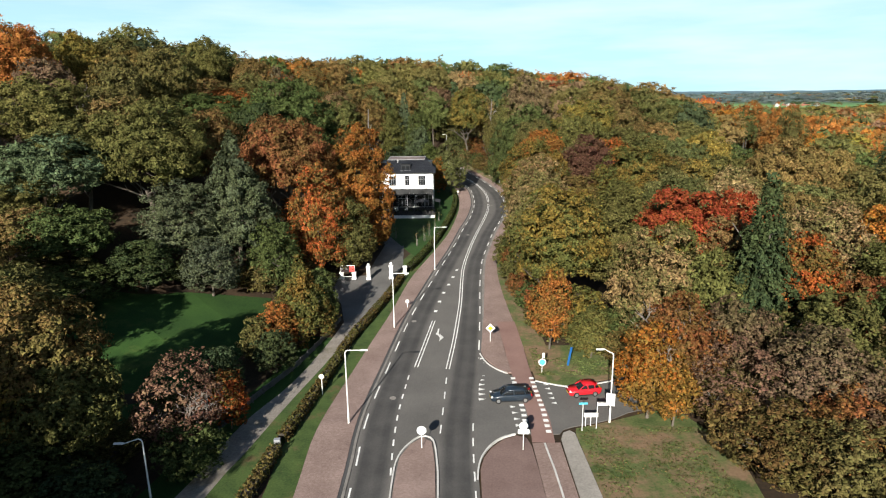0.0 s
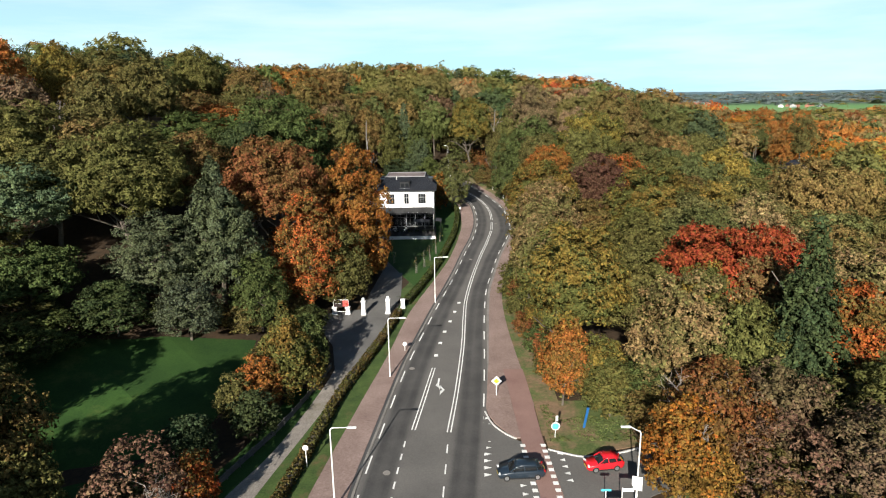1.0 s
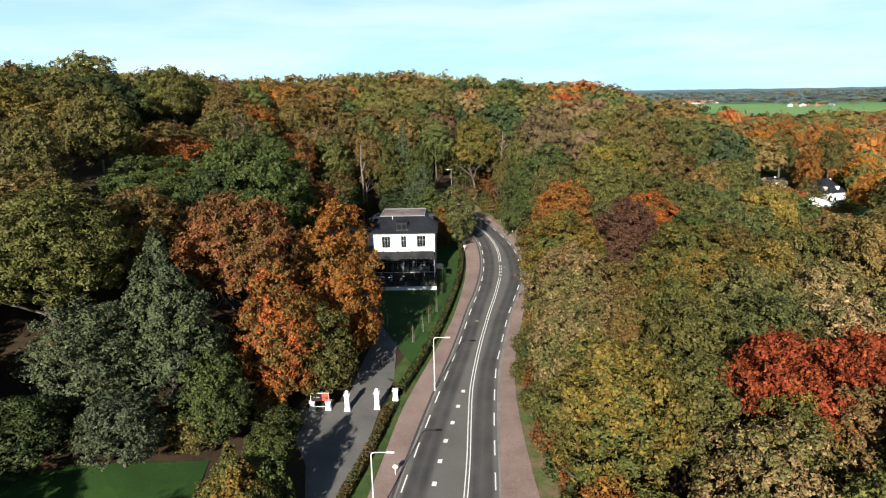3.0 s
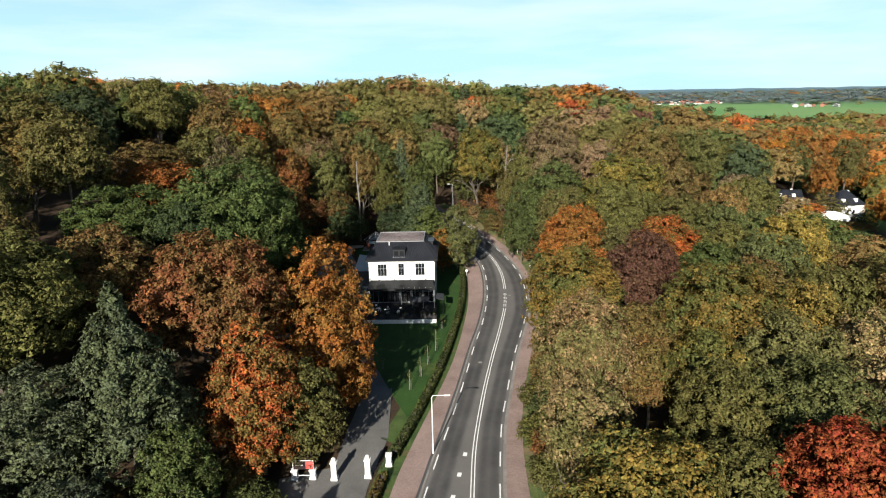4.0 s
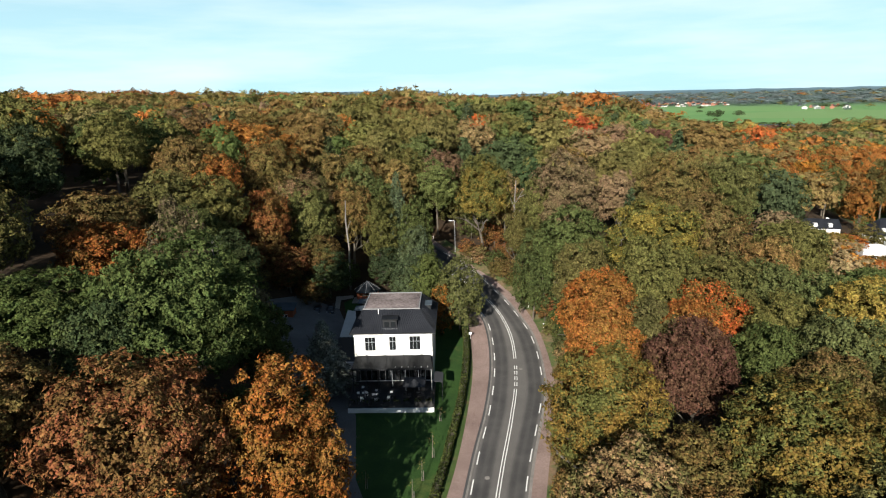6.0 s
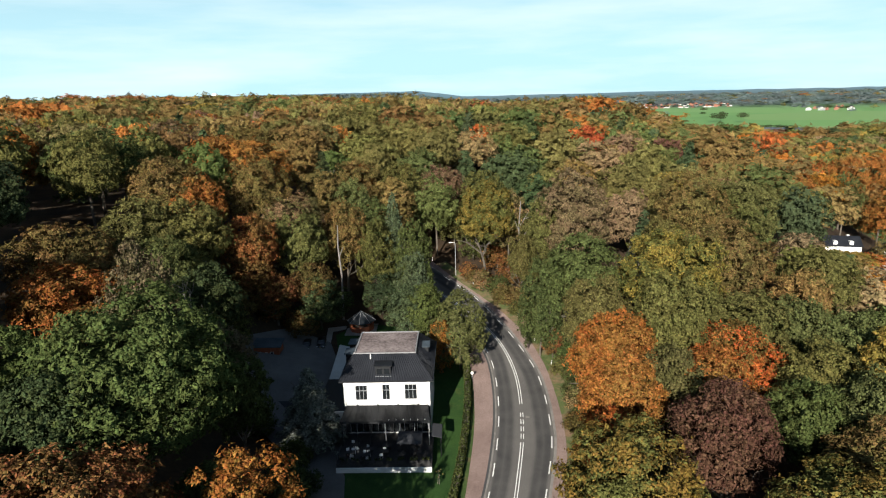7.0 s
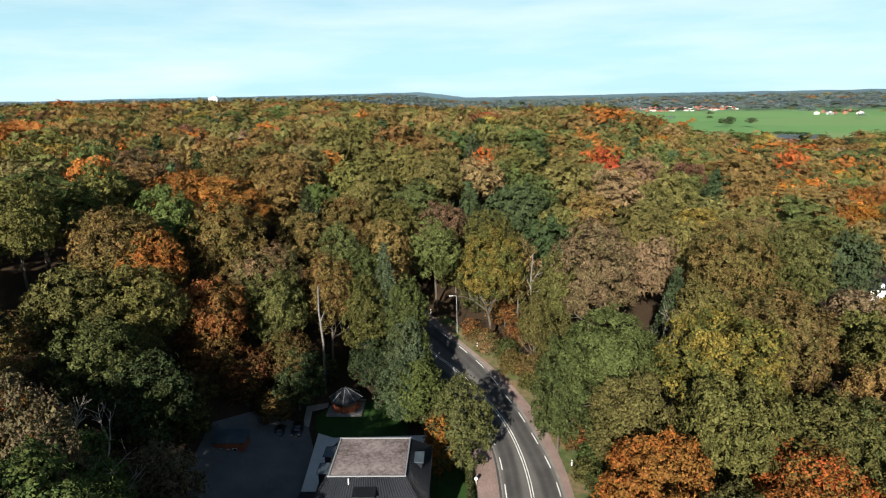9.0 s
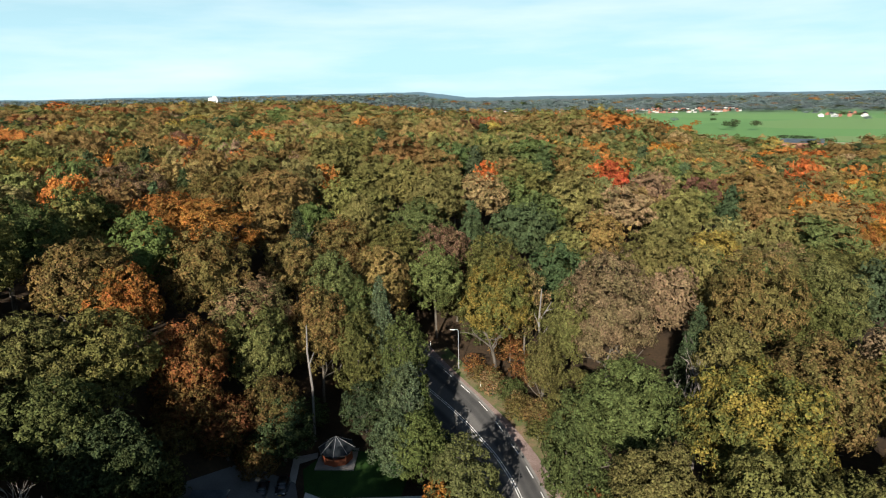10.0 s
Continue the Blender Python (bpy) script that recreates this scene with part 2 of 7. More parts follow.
def land(x, y):
    """Height of the ground: a road climbing gently into wooded hills, with a low plain to the east."""
    x, y = np.asarray(x, float), np.asarray(y, float)
    climb = np.interp(y, (70, 120, 170, 200, 230, 271, 330, 420), (0, 1.5, 3.5, 6, 11, 17, 22.5, 26.5))
    yard = 10 * np.exp(-((y - 172) / 24) ** 2)
    w = smooth((-x - 16 - yard) / 45) * smooth((y - 50) / 90)
    rise = 24 + 4 * smooth((y - 350) / 900) + 12 * smooth((-x - 85) / 200) * smooth((y - 110) / 260)
    rise = rise + 5 * np.exp(-((y - 200) / 70) ** 2) * smooth((-x - 45) / 50)
    z = climb * (1 - w) + rise * w
    for px, py, swell in KNOLLS:
        z = z + swell * np.exp(-((x - px) ** 2 + (y - py) ** 2) / 55 ** 2) * smooth((y - 210) / 40)
    e = smooth((x - 45 - 0.18 * np.maximum(0, y - 200)) / 130)
    z = z * (1 - e) - 9 * e
    far = smooth((y - 600) / 900) * smooth((x + 150 + 0.05 * y) / 500)
    z = z * (1 - far) - 9 * far
    return z + 13 * smooth((np.hypot(x, y) - 1700) / 3200)


def ground_z(x, y):
    return float(land(x, y))


# ---- mesh helpers ----


def part(name, bm, mat, parent=None, label=""):
    data = bpy.data.meshes.new(name)
    bm.to_mesh(data)
    bm.free()
    data.materials.append(mat)
    ob = new(name, data)
    if parent is not None:
        ob.parent = parent
    if label:
        ob["label"] = label
    return ob


def shared(name, data, parent, m=None):
    ob = new(name, data)
    ob.parent = parent
    if m is not None:
        ob.matrix_basis = m
    return ob


def thing(name, m, label, category, group="", kind=""):
    ob = new(name)
    ob.matrix_basis = m
    ob.empty_display_size = 0.2
    return tagged(ob, label, category, group, kind)


def add_box(bm, cx, cy, cz, sx, sy, sz, rz=0.0, bevel=0.0):
    made = bmesh.ops.create_cube(bm, size=1.0, matrix=pose(cx, cy, cz, 0, 0, rz) @ Matrix.Diagonal((sx, sy, sz, 1)))
    if bevel:
        edges = {e for v in made["verts"] for e in v.link_edges}
        bmesh.ops.bevel(bm, geom=list(edges), offset=bevel, segments=1, affect="EDGES")
    return bm


def box(cx, cy, cz, sx, sy, sz, rz=0.0, bevel=0.0):
    return add_box(bmesh.new(), cx, cy, cz, sx, sy, sz, rz, bevel)


def add_rod(bm, a, b, r0, r1=None, sides=8):
    a, b = Vector(a), Vector(b)
    r1 = r0 if r1 is None else r1
    turn = (b - a).to_track_quat("Z", "Y").to_matrix().to_4x4()
    bmesh.ops.create_cone(bm, cap_ends=True, segments=sides, radius1=r0, radius2=r1, depth=(b - a).length,
                          matrix=Matrix.Translation((a + b) / 2) @ turn)
    return bm


def rod(a, b, r0, r1=None, sides=8):
    return add_rod(bmesh.new(), a, b, r0, r1, sides)


def spline(points, step=2.0):
    """A smooth line through a few points, resampled evenly."""
    p = [Vector((*q, 0)) for q in points]
    p = [p[0] * 2 - p[1]] + p + [p[-1] * 2 - p[-2]]
    line = []
    for i in range(1, len(p) - 2):
        for k in range(12):
            t = k / 12
            line.append(0.5 * (2 * p[i] + (p[i + 1] - p[i - 1]) * t + (2 * p[i - 1] - 5 * p[i] + 4 * p[i + 1] - p[i + 2]) * t * t
                               + (3 * p[i] - p[i - 1] - 3 * p[i + 1] + p[i + 2]) * t ** 3))
    line.append(p[-2])
    a = np.array([(v.x, v.y) for v in line])
    s = np.concatenate(([0], np.cumsum(np.hypot(*np.diff(a, axis=0).T))))
    n = max(2, int(round(s[-1] / step)) + 1)
    u = np.linspace(0, s[-1], n)
    return np.stack((np.interp(u, s, a[:, 0]), np.interp(u, s, a[:, 1])), 1)


def offset_line(line, d):
    """The line moved d metres to its right."""
    t = np.gradient(line, axis=0)
    t /= np.linalg.norm(t, axis=1)[:, None]
    return line + np.stack((t[:, 1], -t[:, 0]), 1) * d


def strip(left, right, lift, skirt=0.15, across=1):
    """A surface between two lines of equal count, laid on the ground, with sides that go down into it."""
    n = len(left)
    bm = bmesh.new()
    rows = []
    for i in range(n):
        row = []
        for k in range(across + 1):
            x, y = left[i] + (right[i] - left[i]) * (k / across)
            row.append(bm.verts.new((x, y, ground_z(x, y) + lift)))
        rows.append(row)
    for a, b in zip(rows, rows[1:]):
        for k in range(across):
            bm.faces.new((a[k], a[k + 1], b[k + 1], b[k]))
    if skirt:
        for side in (0, -1):
            low = [bm.verts.new(r[side].co - Vector((0, 0, skirt))) for r in rows]
            for i in range(n - 1):
                q = (rows[i][side], rows[i + 1][side], low[i + 1], low[i])
                bm.faces.new(q if side == 0 else q[::-1])
    bmesh.ops.recalc_face_normals(bm, faces=bm.faces)
    return bm


def resample(line, n):
    s = np.concatenate(([0], np.cumsum(np.hypot(*np.diff(line, axis=0).T))))
    u = np.linspace(0, s[-1], n)
    return np.stack((np.interp(u, s, line[:, 0]), np.interp(u, s, line[:, 1])), 1)


def patch(points, lift, skirt=0.15, step=1.5):
    """A flat area with a given outline, laid on the ground."""
    bm = bmesh.new()
    top = [bm.verts.new((x, y, ground_z(x, y) + lift)) for x, y in points]
    face = bm.faces.new(top)
    if face.normal.z < 0:
        face.normal_flip()
    bm.faces.ensure_lookup_table()
    bmesh.ops.triangulate(bm, faces=[face])
    low = [bm.verts.new(v.co - Vector((0, 0, skirt))) for v in top]
    for i in range(len(top)):
        j = (i + 1) % len(top)
        bm.faces.new((top[i], top[j], low[j], low[i]))
    bmesh.ops.recalc_face_normals(bm, faces=bm.faces)
    return bm

# ---- ground ----


def ground_material():
    mat = material("woodland_floor_and_fields", (0.018, 0.013, 0.008), (0.06, 0.036, 0.018), 0.95, 0.12, 2.0, 0.5)
    n, l = mat.node_tree.nodes, mat.node_tree.links
    bsdf = n["Principled BSDF"]
    litter = bsdf.inputs["Base Color"].links[0].from_socket
    where = n.new("ShaderNodeNewGeometry")
    split = n.new("ShaderNodeSeparateXYZ")
    l.new(where.outputs["Position"], split.inputs["Vector"])
    cells = n.new("ShaderNodeTexVoronoi")
    cells.inputs["Scale"].default_value = 0.0035
    l.new(where.outputs["Position"], cells.inputs["Vector"])
    tones = n.new("ShaderNodeSeparateColor")
    l.new(cells.outputs["Color"], tones.inputs["Color"])
    ramp = n.new("ShaderNodeValToRGB")
    ramp.color_ramp.elements[0].color, ramp.color_ramp.elements[1].color = (0.1, 0.215, 0.062, 1), (0.16, 0.235, 0.085, 1)
    ramp.color_ramp.elements[1].position = 0.95
    mid = ramp.color_ramp.elements.new(0.6)
    mid.color = (0.125, 0.255, 0.075, 1)
    l.new(tones.outputs[0], ramp.inputs["Fac"])
    low = n.new("ShaderNodeMapRange")
    low.inputs["From Min"].default_value, low.inputs["From Max"].default_value = -5.0, -7.5
    l.new(split.outputs["Z"], low.inputs["Value"])
    mix = n.new("ShaderNodeMix")
    mix.data_type = "RGBA"
    l.new(low.outputs["Result"], mix.inputs["Factor"])
    l.new(litter, mix.inputs["A"])
    l.new(ramp.outputs["Color"], mix.inputs["B"])
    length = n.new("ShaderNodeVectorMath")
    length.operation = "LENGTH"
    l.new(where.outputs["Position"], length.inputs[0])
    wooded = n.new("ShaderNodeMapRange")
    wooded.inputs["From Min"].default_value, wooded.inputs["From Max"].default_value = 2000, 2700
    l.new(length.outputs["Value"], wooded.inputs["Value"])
    # far plain paled to blue-grey: distance haze painted into the ground colour
    hazy_copse = n.new("ShaderNodeMix")
    hazy_copse.data_type = "RGBA"
    hazy_copse.inputs["B"].default_value = (0.1, 0.125, 0.112, 1)
    l.new(wooded.outputs["Result"], hazy_copse.inputs["Factor"])
    l.new(mix.outputs["Result"], hazy_copse.inputs["A"])
    l.new(hazy_copse.outputs["Result"], bsdf.inputs["Base Color"])
    return mat


def ground_sheet():
    xs = np.concatenate((-np.geomspace(4700, 165, 28), np.arange(-160, 240, 4.0), np.geomspace(245, 4700, 28)))
    ys = np.concatenate((-np.geomspace(4700, 65, 24), np.arange(-60, 460, 2.5), np.geomspace(465, 4700, 36)))
    gx, gy = np.meshgrid(xs, ys)
    gz = land(gx, gy) - 0.02
    verts = np.stack((gx, gy, gz), 2).reshape(-1, 3)
    w = len(xs)
    i = (np.arange(len(ys) - 1)[:, None] * w + np.arange(w - 1)[None, :]).ravel()
    faces = np.stack((i, i + 1, i + 1 + w, i + w), 1)
    data = bpy.data.meshes.new("ground")
    data.from_pydata(verts.tolist(), [], faces.tolist())
    data.polygons.foreach_set("use_smooth", np.ones(len(faces), bool))
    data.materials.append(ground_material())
    return tagged(new("ground", data), "brown leaf-littered woodland floor running out to green fields", "ground", kind="structure")


ground_sheet()


def far_ridge():
    """The hazy blue skyline, all round and very far off: a glowing ring with haze painted into its colour."""
    mat = bpy.data.materials.new("far_haze")
    mat.use_nodes = True
    n, l = mat.node_tree.nodes, mat.node_tree.links
    n.clear()
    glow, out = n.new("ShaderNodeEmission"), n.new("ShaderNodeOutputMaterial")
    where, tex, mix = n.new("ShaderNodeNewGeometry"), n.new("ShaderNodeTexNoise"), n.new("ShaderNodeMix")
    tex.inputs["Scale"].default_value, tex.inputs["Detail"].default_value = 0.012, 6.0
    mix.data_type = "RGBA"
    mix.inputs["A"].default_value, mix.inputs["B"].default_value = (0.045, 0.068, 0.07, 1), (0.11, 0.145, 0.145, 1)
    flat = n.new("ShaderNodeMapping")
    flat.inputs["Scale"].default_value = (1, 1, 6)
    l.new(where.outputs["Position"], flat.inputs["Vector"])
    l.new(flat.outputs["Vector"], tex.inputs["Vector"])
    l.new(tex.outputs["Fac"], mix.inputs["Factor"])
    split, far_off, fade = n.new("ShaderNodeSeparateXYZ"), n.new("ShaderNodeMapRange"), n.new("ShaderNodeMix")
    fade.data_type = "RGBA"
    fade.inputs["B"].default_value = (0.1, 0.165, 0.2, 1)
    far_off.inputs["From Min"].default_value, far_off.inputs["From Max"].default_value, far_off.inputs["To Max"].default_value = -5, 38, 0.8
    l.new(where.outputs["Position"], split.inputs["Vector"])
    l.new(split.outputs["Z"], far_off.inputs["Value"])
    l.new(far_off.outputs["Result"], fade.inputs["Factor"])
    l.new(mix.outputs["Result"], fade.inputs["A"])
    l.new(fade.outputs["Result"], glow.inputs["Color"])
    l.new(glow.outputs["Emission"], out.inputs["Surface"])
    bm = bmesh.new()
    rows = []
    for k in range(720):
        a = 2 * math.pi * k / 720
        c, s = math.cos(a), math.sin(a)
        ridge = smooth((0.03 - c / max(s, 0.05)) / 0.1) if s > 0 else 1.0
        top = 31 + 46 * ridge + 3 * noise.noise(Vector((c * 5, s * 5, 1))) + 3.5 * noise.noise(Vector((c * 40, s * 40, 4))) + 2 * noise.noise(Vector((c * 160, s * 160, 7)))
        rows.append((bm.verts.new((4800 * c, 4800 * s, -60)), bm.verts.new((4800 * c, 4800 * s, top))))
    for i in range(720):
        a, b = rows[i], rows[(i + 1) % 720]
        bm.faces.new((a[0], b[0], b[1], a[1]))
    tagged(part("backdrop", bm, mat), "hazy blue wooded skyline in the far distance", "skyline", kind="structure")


far_ridge()

# ---- roads and paths ----
ROAD_LEFT = spline(((-8.6, -60), (-8.2, 20), (-7.9, 47.7), (-8.0, 55), (-7.7, 61.4), (-6.3, 74.5), (-4.7, 87), (-1.5, 105.2), (0.85, 117.2), (2.6, 126.7), (4.6, 138.7),
                    (6.6, 149.2), (8.2, 162), (8.6, 174), (7.8, 184.3), (5.4, 191), (2.0, 197.5), (-2.5, 204.5), (-8, 212), (-15, 221), (-24, 231)))
ROAD_RIGHT = spline(((2.2, -60), (2.5, 20), (2.6, 46), (2.84, 55.9), (3.45, 63), (4.38, 73.4), (5.32, 86.7), (6.24, 101.9), (7.43, 114.8), (8.76, 122.4), (11.1, 135),
                     (13.7, 146), (15.8, 155.7), (16.4, 162.4), (16.65, 170), (16.2, 177.6), (15.2, 183), (13.7, 189.3), (11.8, 196), (9.4, 202.5), (6.5, 209),
                     (3.3, 214.2), (-1.5, 221), (-8, 229.5), (-16, 239)))
COUNT = 150
ROAD_LEFT, ROAD_RIGHT = resample(ROAD_LEFT, COUNT), resample(ROAD_RIGHT, COUNT)
CENTRE = spline(((0.44, 69.6), (1.46, 78.7), (2.55, 91.4), (3.1, 102), (3.7, 110.4), (5.35, 122.4), (7.5, 134.9), (9.8, 146.9), (11.7, 159.3), (12.4, 174.3), (11.0, 186),
                 (8.1, 195.5), (4.6, 202.3), (1.0, 208), (-4, 214.5), (-12, 224)), 1.0)
PATH_LEFT = spline(((-12.6, -60), (-12.5, 20), (-12.5, 45.3), (-12.7, 55.2), (-11.6, 64.8), (-9.7, 77.2), (-7.9, 88), (-6.0, 102.3), (-4.3, 110.5), (-1.5, 122.4), (0.88, 133.2),
                    (2.9, 147), (4.3, 162.2), (4.2, 177.5), (3.2, 186), (0.5, 193), (-4, 200), (-12, 210)))
PATH_RIGHT = spline(((10.3, 66.8), (10.35, 73), (10.2, 79.8), (9.8, 87.6), (9.5, 98), (9.7, 108.6), (10.9, 120), (13.4, 133), (16.2, 146), (17.8, 154.5), (18.5, 163.8), (18.5, 172.5),
                     (17.8, 182), (15.6, 193), (12.3, 202), (7.2, 210.8), (0.4, 221), (-6, 231)))

ACROSS = 28
road = tagged(part("road", strip(offset_line(ROAD_LEFT, -0.35), offset_line(ROAD_RIGHT, 0.35), 0.05, 0.2, ACROSS), M_ROAD),
              "grey asphalt main road with white markings curving uphill", "road", kind="structure")


def wheel_wear():
    """Two lanes rubbed dark by traffic, softest at their edges."""
    at = np.zeros((len(road.data.vertices), 3), np.float32)
    road.data.vertices.foreach_get("co", at.ravel())
    at = at[:COUNT * (ACROSS + 1)].reshape(COUNT, ACROSS + 1, 3)
    wear = np.zeros(len(road.data.vertices), np.float32)
    rows = np.zeros((COUNT, ACROSS + 1), np.float32)
    for edge in (at[:, :1], at[:, -1:]):
        d = np.linalg.norm(at - edge, axis=2) - 0.35
        lane = smooth((d + 0.1) / 0.6) * smooth((3.4 - d) / 0.9)
        rows = np.maximum(rows, lane * (1 - 0.3 * np.exp(-((d - 1.6) / 0.35) ** 2)))
    wear[:COUNT * (ACROSS + 1)] = rows.ravel()
    road.data.attributes.new("wear", "FLOAT", "POINT").data.foreach_set("value", wear)


wheel_wear()
LIFT_LANE, LIFT_PAINT = 0.062, 0.075


def between(line, y0, y1):
    return line[(line[:, 1] >= y0) & (line[:, 1] <= y1)]


def along(line, s0, s1, n=3):
    s = np.concatenate(([0], np.cumsum(np.hypot(*np.diff(line, axis=0).T))))
    u = np.linspace(s0, s1, n)
    return np.stack((np.interp(u, s, line[:, 0]), np.interp(u, s, line[:, 1])), 1), s[-1]


def stripe(line, s0, s1, wide, n=3, parent=None, name="dash"):
    mid, _ = along(line, s0, s1, n)
    return part(name, strip(offset_line(mid, -wide / 2), offset_line(mid, wide / 2), LIFT_PAINT, 0), M_PAINT, parent or road)


def dashes(line, dash, gap, wide, start=0.0, end=None):
    _, total = along(line, 0, 1)
    s = start
    while s + dash < (end or total):
        stripe(line, s, s + dash, wide)
        s += dash + gap


def whole(line, wide, name="line"):
    _, total = along(line, 0, 1)
    stripe(line, 0, total, wide, max(2, int(total / 1.5)), name=name)


dashes(between(ROAD_LEFT, 30, 215), 3.0, 3.2, 0.16)
dashes(between(ROAD_RIGHT, 74, 225), 3.0, 3.2, 0.16)
dashes(between(ROAD_RIGHT, 30, 60), 1.4, 1.3, 0.14)
for side in (-0.19, 0.19):
    whole(offset_line(between(CENTRE, 69, 156), side), 0.13)
    dashes(offset_line(between(CENTRE, 156.5, 165.5), side), 1.3, 0.7, 0.13)
    whole(offset_line(between(CENTRE, 166, 220), side), 0.13)
    lane_line = spline(((-3.4 + side, 70.2), (-2.6 + side, 76), (-1.45 + side, 84.7)))
    whole(lane_line, 0.13)
dashes(spline(((-4.7, 48.5), (-4.85, 54), (-4.75, 60), (-4.1, 68.5))), 1.1, 1.2, 0.16)
dashes(spline(((-0.4, 55.2), (-0.1, 60), (0.35, 68.5))), 1.6, 1.9, 0.14)
dashes(spline(((-1.25, 88.0), (-0.6, 92.7), (0.0, 96.5), (0.9, 100.6), (1.6, 104.2), (2.5, 108.9))), 0.75, 3.3, 0.5)

# turn arrow
arrow = bmesh.new()
z = ground_z(0, 81) + LIFT_PAINT
for points in (((-0.62, 84.7), (-0.42, 84.7), (-0.72, 80.0), (-0.95, 80.0)), ((-0.95, 80.0), (-0.72, 80.0), (-0.3, 78.6), (-0.55, 78.5)), ((-0.55, 79.9), (-0.02, 78.7), (-0.6, 77.4)), ((-1.15, 79.9), (-0.95, 80.5), (-0.75, 79.3))):
    arrow.faces.new([arrow.verts.new((x, y, z)) for x, y in points])
part("turn_arrow", arrow, M_PAINT, road)

# kerbs and the brick cycle paths
inner_left = resample(offset_line(ROAD_LEFT[:-6], -0.95), 120)
outer_left = resample(PATH_LEFT, 120)
tagged(part("pavement_west", strip(outer_left, inner_left, 0.1, 0.2, 2), M_PAVING), "pinkish brick-paved cycle path beside the road", "cycle path", kind="structure")
tagged(part("kerb_west", strip(offset_line(ROAD_LEFT[:-6], -0.62), offset_line(ROAD_LEFT[:-6], -0.36), 0.12, 0.2), M_KERB), "grey concrete kerb along the road", "kerb", kind="structure")
tagged(part("gutter_west", strip(offset_line(ROAD_LEFT[:-6], -0.95), offset_line(ROAD_LEFT[:-6], -0.62), 0.06, 0.2), M_LANE), "dark gutter strip behind the kerb", "gutter", kind="structure")
inner_right = resample(offset_line(between(ROAD_RIGHT, 74, 236), 0.75), 100)
outer_right = resample(between(PATH_RIGHT, 74, 236), 100)
tagged(part("pavement_east", strip(inner_right, outer_right, 0.1, 0.2, 2), M_PAVING), "pinkish brick-paved cycle path on the far side of the road", "cycle path", kind="structure")
tagged(part("kerb_east", strip(offset_line(between(ROAD_RIGHT, 74, 236), 0.36), offset_line(between(ROAD_RIGHT, 74, 236), 0.75), 0.12, 0.2), M_KERB), "grey concrete kerb along the road", "kerb", kind="structure")

side_road = tagged(part("side_road", patch(((2.9, 48), (3.2, 50.9), (4.1, 52.8), (5.4, 54.3), (6.9, 55.1), (11.2, 54.9), (11.7, 55.7), (12.7, 56.2), (14.5, 56.7), (17, 57.6), (19.1, 58.9), (30, 63),
                                         (45, 71), (60, 80), (60, 92), (45, 80), (30, 71), (20.2, 66.5), (15.8, 65.2), (13.8, 64.9), (11.9, 65.6), (10.4, 66.3), (7.5, 68), (6.4, 69.1), (5.2, 71), (4.5, 73.7), (3.4, 62)), 0.056, 0.2), M_ASPHALT_PALE),
                   "grey asphalt side road joining the main road", "road", kind="structure")
tagged(part("cycle_track", patch(((8.4, -60), (11.0, -60), (11.0, 53.4), (8.35, 53.4)), 0.058, 0.2), M_PAVING), "pinkish cycle track running up to the side road", "cycle path", kind="structure")
tagged(part("cycle_crossing", strip(spline(((8.35, 53.4), (8.6, 58), (8.4, 63), (8.0, 68), (7.75, 78), (7.6, 84))), resample(spline(((10.5, 53.3), (10.7, 58), (10.5, 63), (10.3, 67), (10.25, 78), (10.1, 84))), len(spline(((8.35, 53.4), (8.6, 58), (8.4, 63), (8.0, 68), (7.75, 78), (7.6, 84))))), 0.108, 0.2), M_RED),
       "red asphalt cycle crossing over the side road", "cycle path", kind="structure")
tagged(part("island_north", patch(((4.75, 74.5), (4.9, 73.2), (5.5, 71.4), (6.6, 69.5), (7.6, 68.4), (8.0, 68.4), (7.6, 80), (6.95, 96), (6.55, 96), (5.9, 86.7)), 0.13, 0.25), M_PAVING), "brick-paved traffic island with a painted kerb", "traffic island", kind="structure")
M_ISLAND = material("dark_brick", (0.13, 0.085, 0.075), (0.2, 0.14, 0.125), 0.9, 0.2, 6.0, 0.2)
tagged(part("island_south", patch(((3.1, 46), (3.2, 49.2), (3.6, 50.9), (4.4, 52.5), (5.6, 53.9), (7.0, 54.6), (7.9, 54.2), (8.2, 52.7), (8.3, 49), (8.3, -60), (3.0, -60)), 0.13, 0.25), M_ISLAND), "dark brick traffic island between road and cycle track", "traffic island", kind="structure")
tagged(part("island_middle", patch(((-4.35, 20), (-4.3, 46.9), (-4.1, 51.1), (-3.2, 53.2), (-2.1, 54.4), (-1.2, 53.6), (-0.85, 50.1), (-0.75, 46.0), (-0.75, 20)), 0.17, 0.25), M_PAVING), "brick-paved median island with white kerb", "traffic island", kind="structure")
tagged(part("concrete_strip", patch(((11.15, -60), (11.1, 44.9), (11.15, 51.7), (11.2, 54.0), (11.6, 55.1), (12.3, 55.5), (12.7, 55.0), (12.8, 51), (12.95, 44.8), (13.0, -60)), 0.1, 0.2), M_CONCRETE), "pale concrete footway strip beside the verge", "footway", kind="structure")
